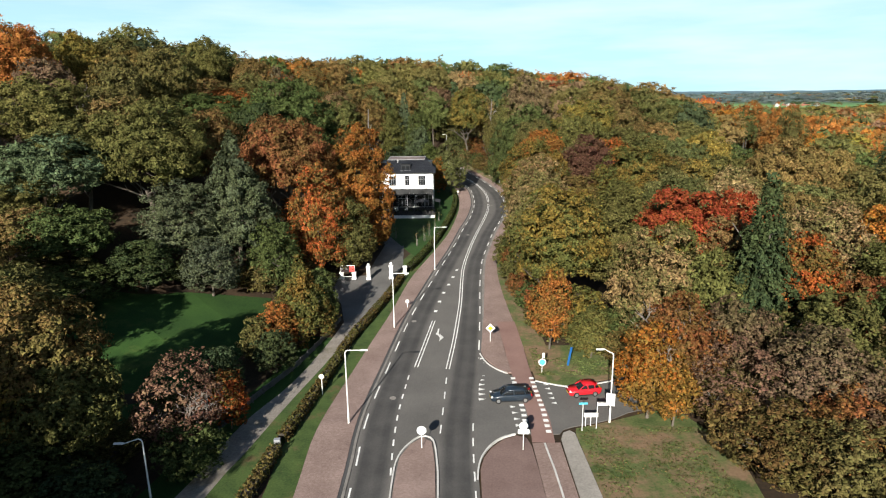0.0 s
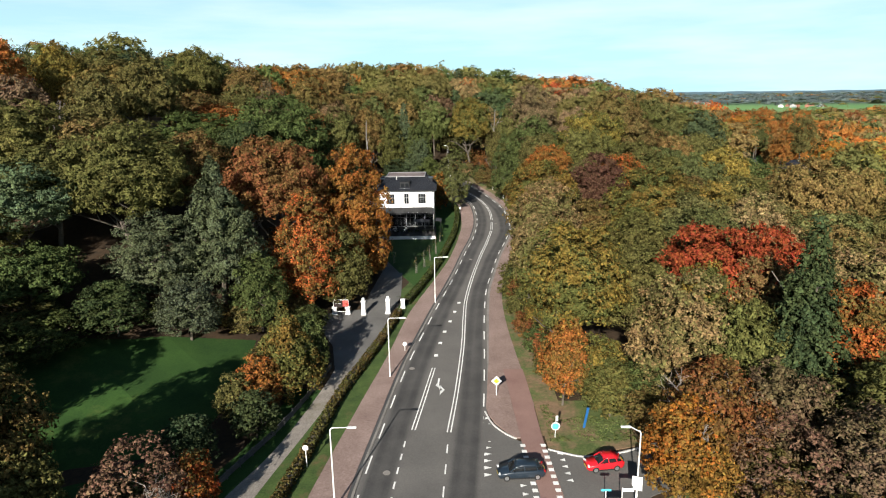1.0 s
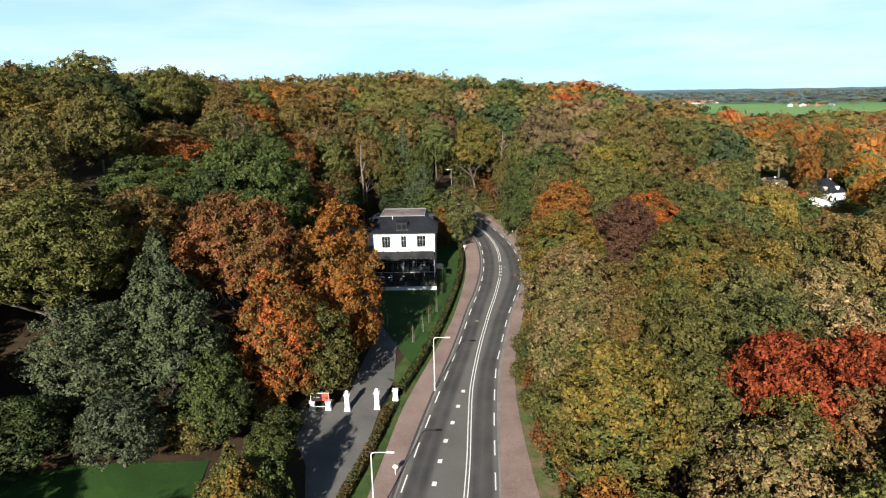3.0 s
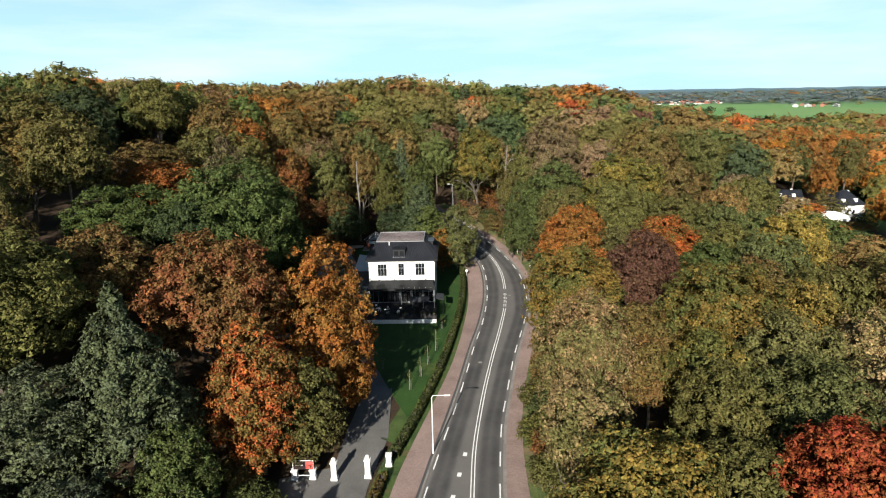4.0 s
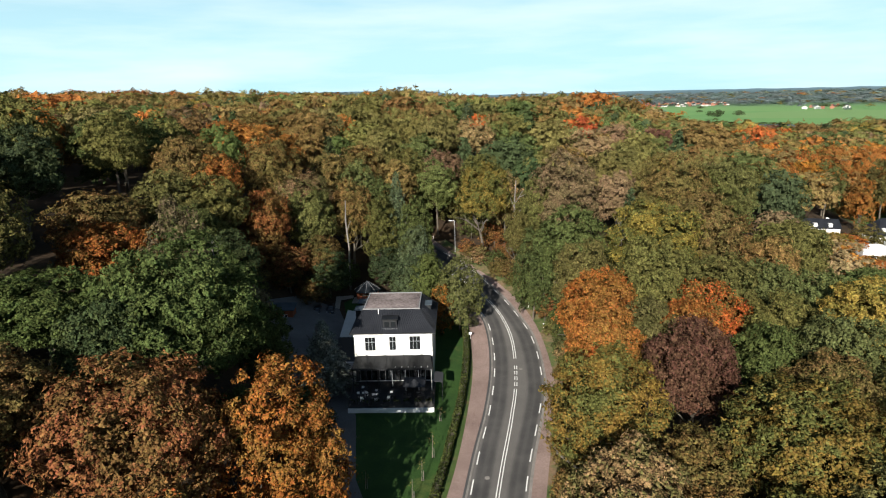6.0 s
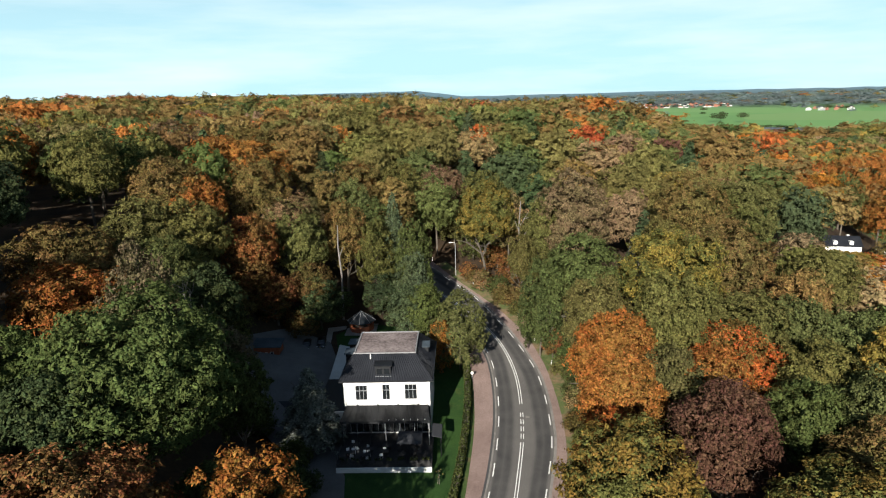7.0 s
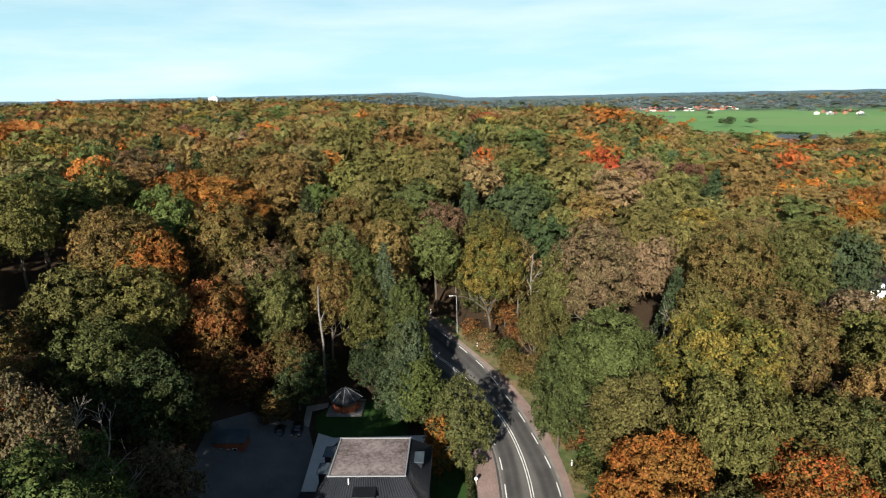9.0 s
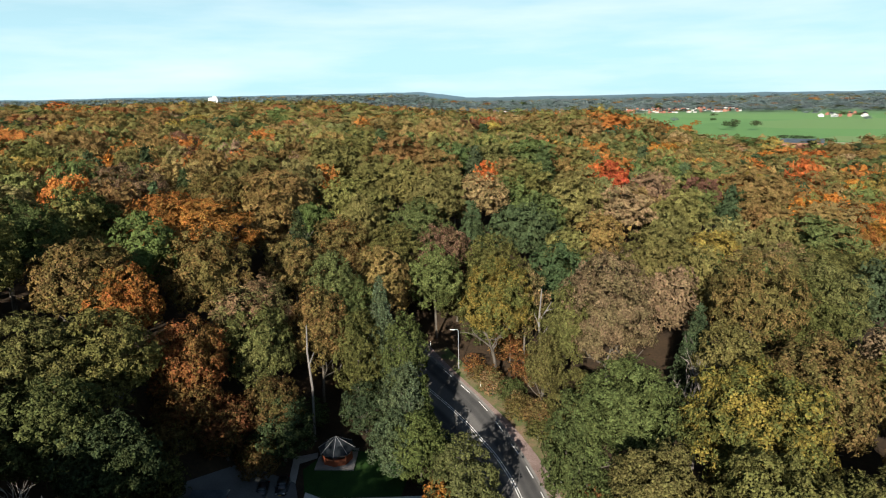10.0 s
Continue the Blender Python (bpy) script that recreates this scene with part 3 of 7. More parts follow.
for points in (((2.85, 47.6), (3.0, 49.2), (3.35, 50.9), (4.2, 52.75), (5.45, 54.2), (6.9, 54.95)), ((4.55, 73.7), (5.25, 71.1), (6.45, 69.2), (7.5, 68.15)), ((9.62, 20), (9.75, 45), (9.5, 53.2)),
               ((10.5, 66.15), (11.9, 65.45), (13.8, 64.75), (15.8, 65.05), (18, 65.5), (22, 67.2)),
               ((-4.45, 30), (-4.5, 46.9), (-4.25, 51.1), (-3.3, 53.5), (-2.1, 54.75), (-1.05, 53.9), (-0.65, 50.1), (-0.55, 46.0), (-0.55, 30))):
    line = spline(points, 0.6)
    tagged(part("painted_kerb", strip(offset_line(line, -0.075), offset_line(line, 0.075), 0.165, 0.2), M_KERBPAINT), "white-painted kerb edge", "kerb", kind="structure")
# give-way teeth and the blocks along the crossing


def tooth(x, y, dx, half):
    bm = bmesh.new()
    bm.faces.new([bm.verts.new((*q, ground_z(x, y) + LIFT_PAINT)) for q in ((x, y - half), (x + dx, y), (x, y + half))])
    return part("give_way_tooth", bm, M_PAINT, side_road)


for k in range(10):
    tooth(3.75 + 0.065 * k + 0.0, 62.0 + 1.15 * k, 0.75, 0.3)
for k in range(5):
    tooth(7.0 + 0.05 * k, 60.3 - 1.25 * k, 0.6, 0.25)
    tooth(12.0 - 0.04 * k, 61.0 + 1.1 * k, -0.6, 0.25)
for k in range(12):
    for x in (8.05, 10.15):
        add = bmesh.new()
        add_box(add, x + 0.03 * (6 - abs(k - 4)), 55.3 + 1.05 * k, ground_z(8, 56) + 0.112, 0.5, 0.5, 0.012)
        part("crossing_block", add, M_PAINT, side_road)

# drive, parking and lawns
tagged(part("drive", strip(spline(((-26.5, 30), (-22.2, 46.4), (-20.4, 57.5), (-17.6, 66.3), (-15.1, 79.2), (-14.3, 86))), resample(spline(((-22.5, 30), (-19.3, 49), (-18.5, 52.4), (-16.65, 62.2), (-13.3, 77.3), (-10.8, 85))), len(spline(((-26.5, 30), (-22.2, 46.4), (-20.4, 57.5), (-17.6, 66.3), (-15.1, 79.2), (-14.3, 86))))), 0.04, 0.15, 2), M_GRAVEL),
       "grey gravel drive with a worn surface", "driveway", kind="structure")
tagged(part("forecourt", patch(((-14.4, 84.5), (-10.9, 83.5), (-10.2, 91), (-9.3, 97), (-8.8, 104), (-7.6, 112), (-8.4, 128), (-11.5, 141), (-15.8, 152), (-17, 170), (-24.5, 190), (-33, 191), (-39, 184), (-38, 168), (-22, 150), (-15.5, 138), (-12.2, 126), (-13.2, 114), (-13.6, 106), (-19.5, 103.5), (-18.5, 97), (-16, 92)), 0.045, 0.15), M_DRIVE),
       "grey asphalt forecourt and drive behind white gate piers", "driveway", kind="structure")
# darker sheet over the forecourt, where shade is painted as asphalt tone
car_park = tagged(part("car_park", patch(((-17.3, 162), (-17.6, 171), (-24.7, 189.5), (-33, 190.4), (-38.6, 184), (-37.5, 168.5), (-24, 152.5)), 0.052, 0.1), M_CARPARK), "asphalt car park behind the villa, darkened for tree shade", "car park", kind="structure")
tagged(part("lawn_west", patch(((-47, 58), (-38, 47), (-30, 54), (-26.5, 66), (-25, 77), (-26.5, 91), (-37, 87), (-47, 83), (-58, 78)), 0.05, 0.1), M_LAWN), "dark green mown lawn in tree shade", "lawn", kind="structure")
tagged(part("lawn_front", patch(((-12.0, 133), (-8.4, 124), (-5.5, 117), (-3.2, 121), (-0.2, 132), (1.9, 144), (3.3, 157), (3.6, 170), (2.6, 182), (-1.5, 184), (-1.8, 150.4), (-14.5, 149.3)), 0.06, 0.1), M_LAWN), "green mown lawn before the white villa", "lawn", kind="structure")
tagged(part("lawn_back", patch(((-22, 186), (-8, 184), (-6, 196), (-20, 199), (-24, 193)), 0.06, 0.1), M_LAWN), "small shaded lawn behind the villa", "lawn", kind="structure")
tagged(part("verge_east", strip(resample(offset_line(between(PATH_RIGHT, 67, 228), 0.0), 60), resample(offset_line(between(PATH_RIGHT, 67, 228), 3.0), 60), 0.03, 0.1, 2), M_VERGE), "grass verge scattered with brown leaves", "verge", kind="structure")
tagged(part("verge_corner", patch(((13.0, -60), (13.0, 44.8), (12.8, 54.9), (13, 55.9), (17, 57.3), (24, 60), (27, 52), (24, 30), (26, -60)), 0.035, 0.1), M_VERGE), "rough grass verge with fallen leaves at the junction", "verge", kind="structure")
tagged(part("verge_north", patch(((10.6, 66.5), (13.8, 65.1), (20.2, 66.8), (26, 70), (20, 76), (12.6, 76), (10.4, 76)), 0.036, 0.1), M_VERGE), "grass verge by the signpost", "verge", kind="structure")
tagged(part("verge_west", strip(resample(offset_line(between(PATH_LEFT, -50, 190), -2.6), 90), resample(between(PATH_LEFT, -50, 190), 90), 0.03, 0.1, 2), M_STRIP), "narrow grass verge between hedge and cycle path", "verge", kind="structure")

drive_edge = spline(((-22.5, 30), (-19.3, 49), (-18.5, 52.4), (-16.65, 62.2), (-13.3, 77.3), (-10.8, 85)))
hedge_edge = resample(spline(((-17.6, 30), (-16.2, 49), (-15.4, 54), (-14.2, 64.8), (-12.6, 77.3), (-10.7, 86))), len(drive_edge))
tagged(part("verge_drive", strip(drive_edge, hedge_edge, 0.03, 0.1, 2), M_STRIP), "grass verge between gravel drive and hedge", "verge", kind="structure")
drive_west = spline(((-26.5, 30), (-22.2, 46.4), (-20.4, 57.5), (-17.6, 66.3), (-15.1, 79.2)))
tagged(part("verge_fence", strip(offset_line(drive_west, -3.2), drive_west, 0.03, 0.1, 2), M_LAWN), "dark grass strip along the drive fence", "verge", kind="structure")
garden_edge = spline(((-8.6, 112), (-6.4, 120), (-3.6, 131), (-1.6, 142)))
tagged(part("lawn_edge", strip(garden_edge, resample(spline(((-5.6, 110), (-3.2, 120), (-0.5, 131.5), (1.2, 142.7))), len(garden_edge)), 0.045, 0.1, 2), M_STRIP), "rough grass between front lawn and hedge", "lawn", kind="structure")

# ---- trees ----
TINT = {
    "green": (0.056, 0.07, 0.024), "dark": (0.034, 0.048, 0.022), "olive": (0.088, 0.08, 0.027), "yellow": (0.165, 0.115, 0.028), "brown": (0.125, 0.08, 0.03),
    "orange": (0.22, 0.084, 0.022), "flame": (0.27, 0.07, 0.02), "red": (0.2, 0.042, 0.018), "rust": (0.15, 0.06, 0.024), "maroon": (0.072, 0.034, 0.022),
    # last tint, grey: far woods with blue haze painted in
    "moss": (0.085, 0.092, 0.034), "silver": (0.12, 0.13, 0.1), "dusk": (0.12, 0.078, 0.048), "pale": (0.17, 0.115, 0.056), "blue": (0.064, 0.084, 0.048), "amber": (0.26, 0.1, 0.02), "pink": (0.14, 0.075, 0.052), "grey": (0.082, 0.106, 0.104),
}
rng = np.random.default_rng(7)


def unit(v):
    return v / np.maximum(np.linalg.norm(v, axis=-1, keepdims=True), 1e-9)


def leaf_tris(centre, normal, size, r):
    """Corner points of one small pointed leaf spray for each centre."""
    n = len(centre)
    side = unit(np.cross(normal, r.normal(size=(n, 3))))
    up = np.cross(normal, side)
    s = size[:, None]
    a = centre + side * s * r.uniform(0.5, 0.75, (n, 1))
    b = centre - side * s * r.uniform(0.3, 0.5, (n, 1)) + up * s * r.uniform(0.35, 0.6, (n, 1))
    c = centre - side * s * r.uniform(0.3, 0.5, (n, 1)) - up * s * r.uniform(0.35, 0.6, (n, 1))
    return np.stack((a, b, c), 1).reshape(-1, 3)


def mesh_of(name, verts, mat, tint=None):
    """A mesh of loose triangles, three points each, with an optional tint for every one."""
    data = bpy.data.meshes.new(name)
    n = len(verts) // 3
    data.vertices.add(n * 3)
    data.vertices.foreach_set("co", np.asarray(verts, np.float32).ravel())
    data.loops.add(n * 3)
    data.loops.foreach_set("vertex_index", np.arange(n * 3, dtype=np.int32))
    data.polygons.add(n)
    data.polygons.foreach_set("loop_start", (np.arange(n) * 3).astype(np.int32))
    if tint is not None:
        data.attributes.new("tint", "FLOAT_COLOR", "FACE").data.foreach_set("color", np.asarray(tint, np.float32).ravel())
    data.materials.append(mat)
    data.update(calc_edges=True)
    return data


def directions(n, low, r):
    """Evenly spread directions above a lowest z."""
    i = np.arange(n) + 0.5
    z = low + (1 - low) * i / n
    a = i * 2.399963 + r.uniform(0, 6)
    s = np.sqrt(np.maximum(0, 1 - z * z))
    return unit(np.stack((np.cos(a) * s, np.sin(a) * s, z), 1) + r.normal(size=(n, 3)) * 0.13)


def dome_crown(name, seed, tufts, per, size, form="dome"):
    """A crown 20 m high over its foot and 6 m in radius: rounded boughs that carry tufts of leaves."""
    r = np.random.default_rng(seed)
    if form == "column":
        centre, axes, low = np.array((0, 0, 11.0)), np.array((6, 6, 9.6)), -0.8
    elif form == "bush":
        centre, axes, low = np.array((0, 0, 8.5)), np.array((6, 6, 11.5)), -0.6
    elif form in ("ragged", "sparse"):
        centre, axes, low = np.array((0, 0, 10.2)), np.array((6.2, 6.2, 9.8)), -0.85
    elif form == "cone":
        centre, axes, low = np.array((0, 0, 8.0)), np.array((6, 6, 12)), -0.6
    elif form == "lumpy":
        centre, axes, low = np.array((0, 0, 12.4)), np.array((6, 6, 7.6)), -0.7
    else:
        centre, axes, low = np.array((0, 0, 13.2)), np.array((6, 6, 6.8)), -0.6
    d = directions(tufts, low, r)
    boughs = {"lumpy": 24, "ragged": 15, "sparse": 9}.get(form, 30)
    lobes = directions(boughs, low, r)
    lobes = unit(lobes + r.normal(size=lobes.shape) * 0.16)
    deep = {"lumpy": 0.34, "ragged": 0.46, "sparse": 0.4}.get(form, 0.27)
    crease = math.cos(1.2 * math.sqrt(2 * (1 - low) / boughs))

    def bulge(way):
        """How far a crown reaches in each direction: round boughs with creases between them."""
        near = np.clip((np.max(way @ lobes.T, axis=1) - crease) / (1 - crease), 0, 1)
        return near, (1 - deep + deep * near ** 0.55) * (1 - 0.3 * np.clip(-way[:, 2], 0, 1) ** 1.5)

    near, reach = bulge(d)
    reach *= r.uniform(0.9, 1.03, tufts)
    keep = (near > 0.22) | (r.random(tufts) < 0.45)
    d, reach, tufts = d[keep], reach[keep], int(keep.sum())
    at = centre + d * axes * reach[:, None]
    rt = r.uniform(0.6, 1.3, tufts) * math.sqrt(170 / tufts)
    pts, nor = [], []
    for i in range(tufts):
        e = unit(r.normal(size=(per, 3)) + d[i] * 0.8 + np.array((0, 0, 0.3)))
        pts.append(at[i] + e * rt[i] * r.choice((1, 1, 1, 1.45), (per, 1)) * r.uniform(0.4, 1.1, (per, 1)) * np.array((1.15, 1.15, 0.85)))
        nor.append(unit(e * 0.8 + d[i] * 0.45 + np.array((0, 0, 0.1)) + r.normal(size=(per, 3)) * (0.45 if per > 10 else 0.8)))
    inside = 6 if form == "sparse" else tufts * per // 7
    e = directions(inside, low, r)
    _, hug = bulge(e)
    pts.append(centre + e * axes * (hug * r.uniform(0.56, 0.76, inside))[:, None])
    nor.append(unit(e + r.normal(size=(inside, 3)) * 0.25))
    pts, nor = np.concatenate(pts), np.concatenate(nor)
    if form == "cone":
        pts[:, :2] *= (1.3 - 1.15 * np.clip(pts[:, 2:] / 20, 0, 1))
    n = len(pts)
    big = size * r.uniform(0.6, 1.35, n)
    big[-inside:] = size * 1.75
    v = leaf_tris(pts, nor, big * 1.25, r)
    return mesh_of(name, v, M_LEAF), v


def spruce_crown(name, seed, layers, per, size):
    r = np.random.default_rng(seed)
    pts, nor = [], []
    for k in range(layers):
        f = k / layers
        z = 2.5 + 17.2 * f
        rad = 6 * (1 - f) ** 0.8 + 0.35
        m = max(5, int(per * (1 - f) + 4))
        for a in np.linspace(0, 2 * np.pi, max(4, int(9 * (1 - f) + 4)), endpoint=False) + r.uniform(0, 6):
            reach = rad * r.uniform(0.75, 1.12)
            t = r.uniform(0.25, 1, m)
            droop = -1.6 * t * t * (1 - 0.5 * f) + r.normal(size=m) * 0.12
            wide = r.normal(size=m) * 0.5 * (1.15 - t)
            x = np.cos(a) * t * reach - np.sin(a) * wide
            y = np.sin(a) * t * reach + np.cos(a) * wide
            pts.append(np.stack((x, y, z + droop + 0.8), 1))
            nor.append(unit(np.stack((np.cos(a) * np.full(m, 0.55), np.sin(a) * np.full(m, 0.55), np.full(m, 0.8)), 1) + r.normal(size=(m, 3)) * 0.45))
    pts, nor = np.concatenate(pts), np.concatenate(nor)
    n = len(pts)
    v = leaf_tris(pts, nor, 1.2 * size * r.uniform(0.6, 1.3, n), r)
    return mesh_of(name, v, M_LEAF), v


def limbs(name, seed, height, first, depth, mat, spread=0.9, thick=0.32, sides=6, count=5, taper=0.62):
    """A tapered trunk that forks into crooked limbs."""
    r = np.random.default_rng(seed)
    bm = bmesh.new()

    def grow(a, way, length, rad, level):
        steps = 3 if level == 0 else 2
        p = a
        for k in range(steps):
            way = (way + Vector(r.normal(size=3)) * (0.05 if level == 0 else 0.22)).normalized()
            q = p + way * (length / steps)
            r1 = rad * (1 - 0.3 / steps)
            add_rod(bm, p, q, rad, r1, sides if level < 2 else 4)
            p, rad = q, r1
        if level < depth:
            for _ in range(count if level == 0 else 3):
                turn = Vector(r.normal(size=3))
                turn.z = abs(turn.z) * 0.4
                grow(p - way * length * (r.uniform(0, 0.35) if level == 0 else r.uniform(0, 0.5)), (way * 0.8 + turn.normalized() * spread).normalized(), length * r.uniform(0.5, 0.75), rad * taper, level + 1)

    grow(Vector((0, 0, -0.6)), Vector((0, 0, 1)), first + 0.6, thick, 0)
    for v in bm.verts:
        v.co.z = min(v.co.z, height)
    data = bpy.data.meshes.new(name)
    bm.to_mesh(data)
    bm.free()
    data.materials.append(mat)
    return data


# crowns in five finenesses, coarser the further from the road they stand
LEVELS = ((250, 36, 0.46), (165, 21, 0.7), (110, 12, 0.98), (80, 7, 1.25), (52, 4, 1.65), (20, 3, 2.9))
SPRUCES = ((30, 44, 0.72), (24, 28, 0.9), (16, 16, 1.35), (11, 10, 1.9), (8, 6, 2.6), (6, 4, 3.6))
CROWNS = [{} for _ in LEVELS]
for form, seeds in (("dome", (11, 12, 13)), ("lumpy", (21, 22, 23)), ("column", (31,)), ("bush", (41, 42)), ("ragged", (91, 92, 93)), ("cone", (45,))):
    for k, (tufts, per, size) in enumerate(LEVELS):
        CROWNS[k][form] = [dome_crown("crown", s + 100 * k, tufts, per, size, form) for s in seeds]
for k, (layers, per, size) in enumerate(SPRUCES):
    CROWNS[k]["spruce"] = [spruce_crown("crown", 51 + 10 * k + j, layers, per, size) for j in range(2)]
    CROWNS[k]["sparse"] = [dome_crown("crown", 94 + 10 * k + j, (200, 200, 90, 40, 30, 18)[k], (22, 20, 9, 5, 4, 3)[k], (0.46, 0.46, 0.8, 1.3, 1.8, 3)[k], "sparse") for j in range(2)]


def fineness(x, y):
    """Which fineness of crown a place deserves, by its distance from the road's open stretch."""
    d = math.sqrt((x - 2) ** 2 + max(45.0, y - 106) ** 2 + 38 ** 2)
    return int(np.searchsorted((77, 118, 180, 270), d))


TRUNKS = [limbs("trunk", 61 + k, 17, 6.5, 2, M_BARK) for k in range(3)]
TRUNK_SLIM = limbs("trunk", 70, 15, 11.0, 1, M_BARK, 0.5, 0.26)
TRUNK_PLAIN = limbs("trunk", 71, 14, 10.0, 0, M_BARK, 0.5, 0.3, 5)
BARE = [limbs("crown", 81 + k, 20, 6.0, 4, M_TWIG, 0.85, 0.36, 4, 7, 0.68) for k in range(2)]
WORDS = {"green": "green", "moss": "light green", "dusk": "thinning grey-brown", "silver": "silvery grey-green", "dark": "dark green", "olive": "olive green", "yellow": "yellowing", "brown": "brown-green", "orange": "orange", "flame": "bright orange-red", "red": "crimson",
         "rust": "rusty brown", "maroon": "dark maroon", "pale": "pale silvery", "blue": "blue-green", "amber": "golden amber", "pink": "sparse reddish"}
planted = []
leaves, leaf_tints = [], []


def join_leaves(source, x, y, z, radius, high, colour):
    a = rng.uniform(0, 6.28)
    v = source * np.array((radius / 6, radius / 6, high / 20))
    leaves.append(np.stack((v[:, 0] * math.cos(a) - v[:, 1] * math.sin(a) + x, v[:, 0] * math.sin(a) + v[:, 1] * math.cos(a) + y, v[:, 2] + z), 1))
    leaf_tints.append(np.tile(colour, (len(v) // 3, 1)))


def joined_woods(name, label):
    v = np.concatenate(leaves)
    ob = new(name, mesh_of(name, v, M_WOODS, np.concatenate(leaf_tints)))
    leaves.clear(), leaf_tints.clear()
    return tagged(ob, label, "woods", kind="stuff")


def leaf_tint(tint, gain=1.0, vary=0.14, keep=1.0):
    """A tree's own tint, and how much of it is still green."""
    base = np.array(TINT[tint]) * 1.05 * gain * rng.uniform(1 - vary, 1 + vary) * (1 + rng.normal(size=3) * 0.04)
    green = {"flame": 0.8, "orange": 0.42, "amber": 0.6, "rust": 0.45, "yellow": 0.85, "brown": 0.5, "red": 0.15, "maroon": 0.1, "pale": 0.75, "yellow": 0.9, "moss": 0.3, "pink": 0.2}.get(tint, 0.32)
    return (*base, green * keep)


def tree(x, y, top, radius, tint, form="dome", near=True, vary=0.14, keep=1.0, gain=1.0):
    """One tree whose crown tops out at a given height above the datum."""
    z = ground_z(x, y)
    high = max(2.0, top - z)
    if not near and y > 262:
        pool = CROWNS[fineness(x, y)][form]
        planted.append((x, y, radius))
        # gain 1.4 lightens far crowns in place of haze
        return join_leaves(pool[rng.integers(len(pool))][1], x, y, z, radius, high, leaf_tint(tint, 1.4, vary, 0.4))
    kind = "spruce_tree" if form == "spruce" else "shrub" if high < 6.5 else "broadleaf_tree"
    words = {"spruce": "conifer with drooping branches", "column": "slender tree in autumn leaf", "bush": "bushy autumn tree leafed to the ground"}.get(form, "broadleaf tree in autumn leaf")
    ob = thing(kind, pose(x, y, z, 0, 0, rng.uniform(0, 360)) @ Matrix.Diagonal((radius / 6, radius / 6, high / 20, 1)),
               WORDS[tint] + " " + words + (" at the roadside" if -30 < x < 40 and y < 200 else " on the hill" if x < -20 else " in the wood"), "tree" if high >= 6.5 else "shrub", "woodland trees")
    stem = shared("trunk", BARE[rng.integers(2)] if form == "sparse" else TRUNK_SLIM if form in ("column", "spruce") else TRUNKS[rng.integers(3)] if near else TRUNK_PLAIN, ob)
    fine = fineness(x, y)
    if fine >= 2 and stem.data in TRUNKS:
        stem.data = TRUNK_PLAIN
    pool = CROWNS[fine if high > 8 else min(3, fine + 1)][form]
    crown = shared("crown", pool[rng.integers(len(pool))][0], ob)
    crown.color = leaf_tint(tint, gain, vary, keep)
    planted.append((x, y, radius))
    return ob


def bare_tree(x, y, top, radius, sparse=""):
    z = ground_z(x, y)
    ob = thing("bare_tree", pose(x, y, z, 0, 0, rng.uniform(0, 360)) @ Matrix.Diagonal((radius / 6, radius / 6, (top - z) / 20, 1)), "leafless grey tree with fine bare branches", "tree", "bare trees")
    shared("crown", BARE[rng.integers(2)], ob)
    planted.append((x, y, radius * 0.6))
    return ob


# trees west of the road
tree(-35, 50, 17.4, 5.6, "brown", "lumpy")
tree(-31.0, 47.5, 11.8, 4.0, "olive", "lumpy")
tree(-37, 46, 12.5, 4.2, "yellow", "lumpy")
tree(-33, 44.5, 6.5, 4.5, "green", "bush")
tree(-24, 51.8, 10.3, 3.6, "pink", "sparse")
tree(-21.2, 56.5, 6.6, 1.8, "flame", "bush")
tree(-22.5, 49.5, 4.5, 3.0, "green", "bush")
tree(-18.8, 78.2, 12.2, 4.4, "yellow", "cone", gain=0.85)
tree(-21.2, 74.5, 7.0, 2.6, "orange", "bush")
tree(-17.0, 81.3, 9.5, 2.4, "green", "bush")
tree(-20, 69, 5.5, 2.4, "dark", "bush")
tree(-21.3, 104, 21.4, 5.0, "flame", "bush")
tree(-15.8, 116, 27.2, 6.4, "orange", "bush")
tree(-16.5, 106.5, 15, 4.2, "olive", "bush")
tree(-28, 112, 28.8, 8.0, "rust", "dome")
tree(-25, 109, 15, 5.5, "rust", "bush")
tree(-33.5, 99, 27, 7.4, "blue", "cone")
tree(-41, 95, 20, 6.0, "blue", "bush")
tree(-26.5, 94, 14, 3.8, "green", "bush")
tree(-46.5, 100, 32, 8.5, "olive", "lumpy")
tree(-42.5, 85, 13, 4.2, "dark", "bush")
tree(-34, 87.5, 12.5, 4.0, "blue", "bush")
tree(-52, 84, 18, 6, "green", "lumpy")
tree(-58, 93, 27, 7.5, "blue", "dome")
tree(-32, 132, 36.0, 9.6, "green", "lumpy", gain=0.85)
tree(-25, 129, 17, 4.0, "green", "dome")
tree(-47, 128, 33, 7.5, "green", "lumpy")
tree(-42, 113, 30, 6.0, "brown", "lumpy")
tree(-36, 124, 31, 5.5, "dark", "dome")
tree(-20.6, 156.2, 15.6, 5.4, "silver", "spruce", gain=1.4)
tree(-20.5, 140, 11, 3.2, "green", "bush")
tree(-27.5, 146.5, 22.5, 4.4, "green", "lumpy", gain=0.85)
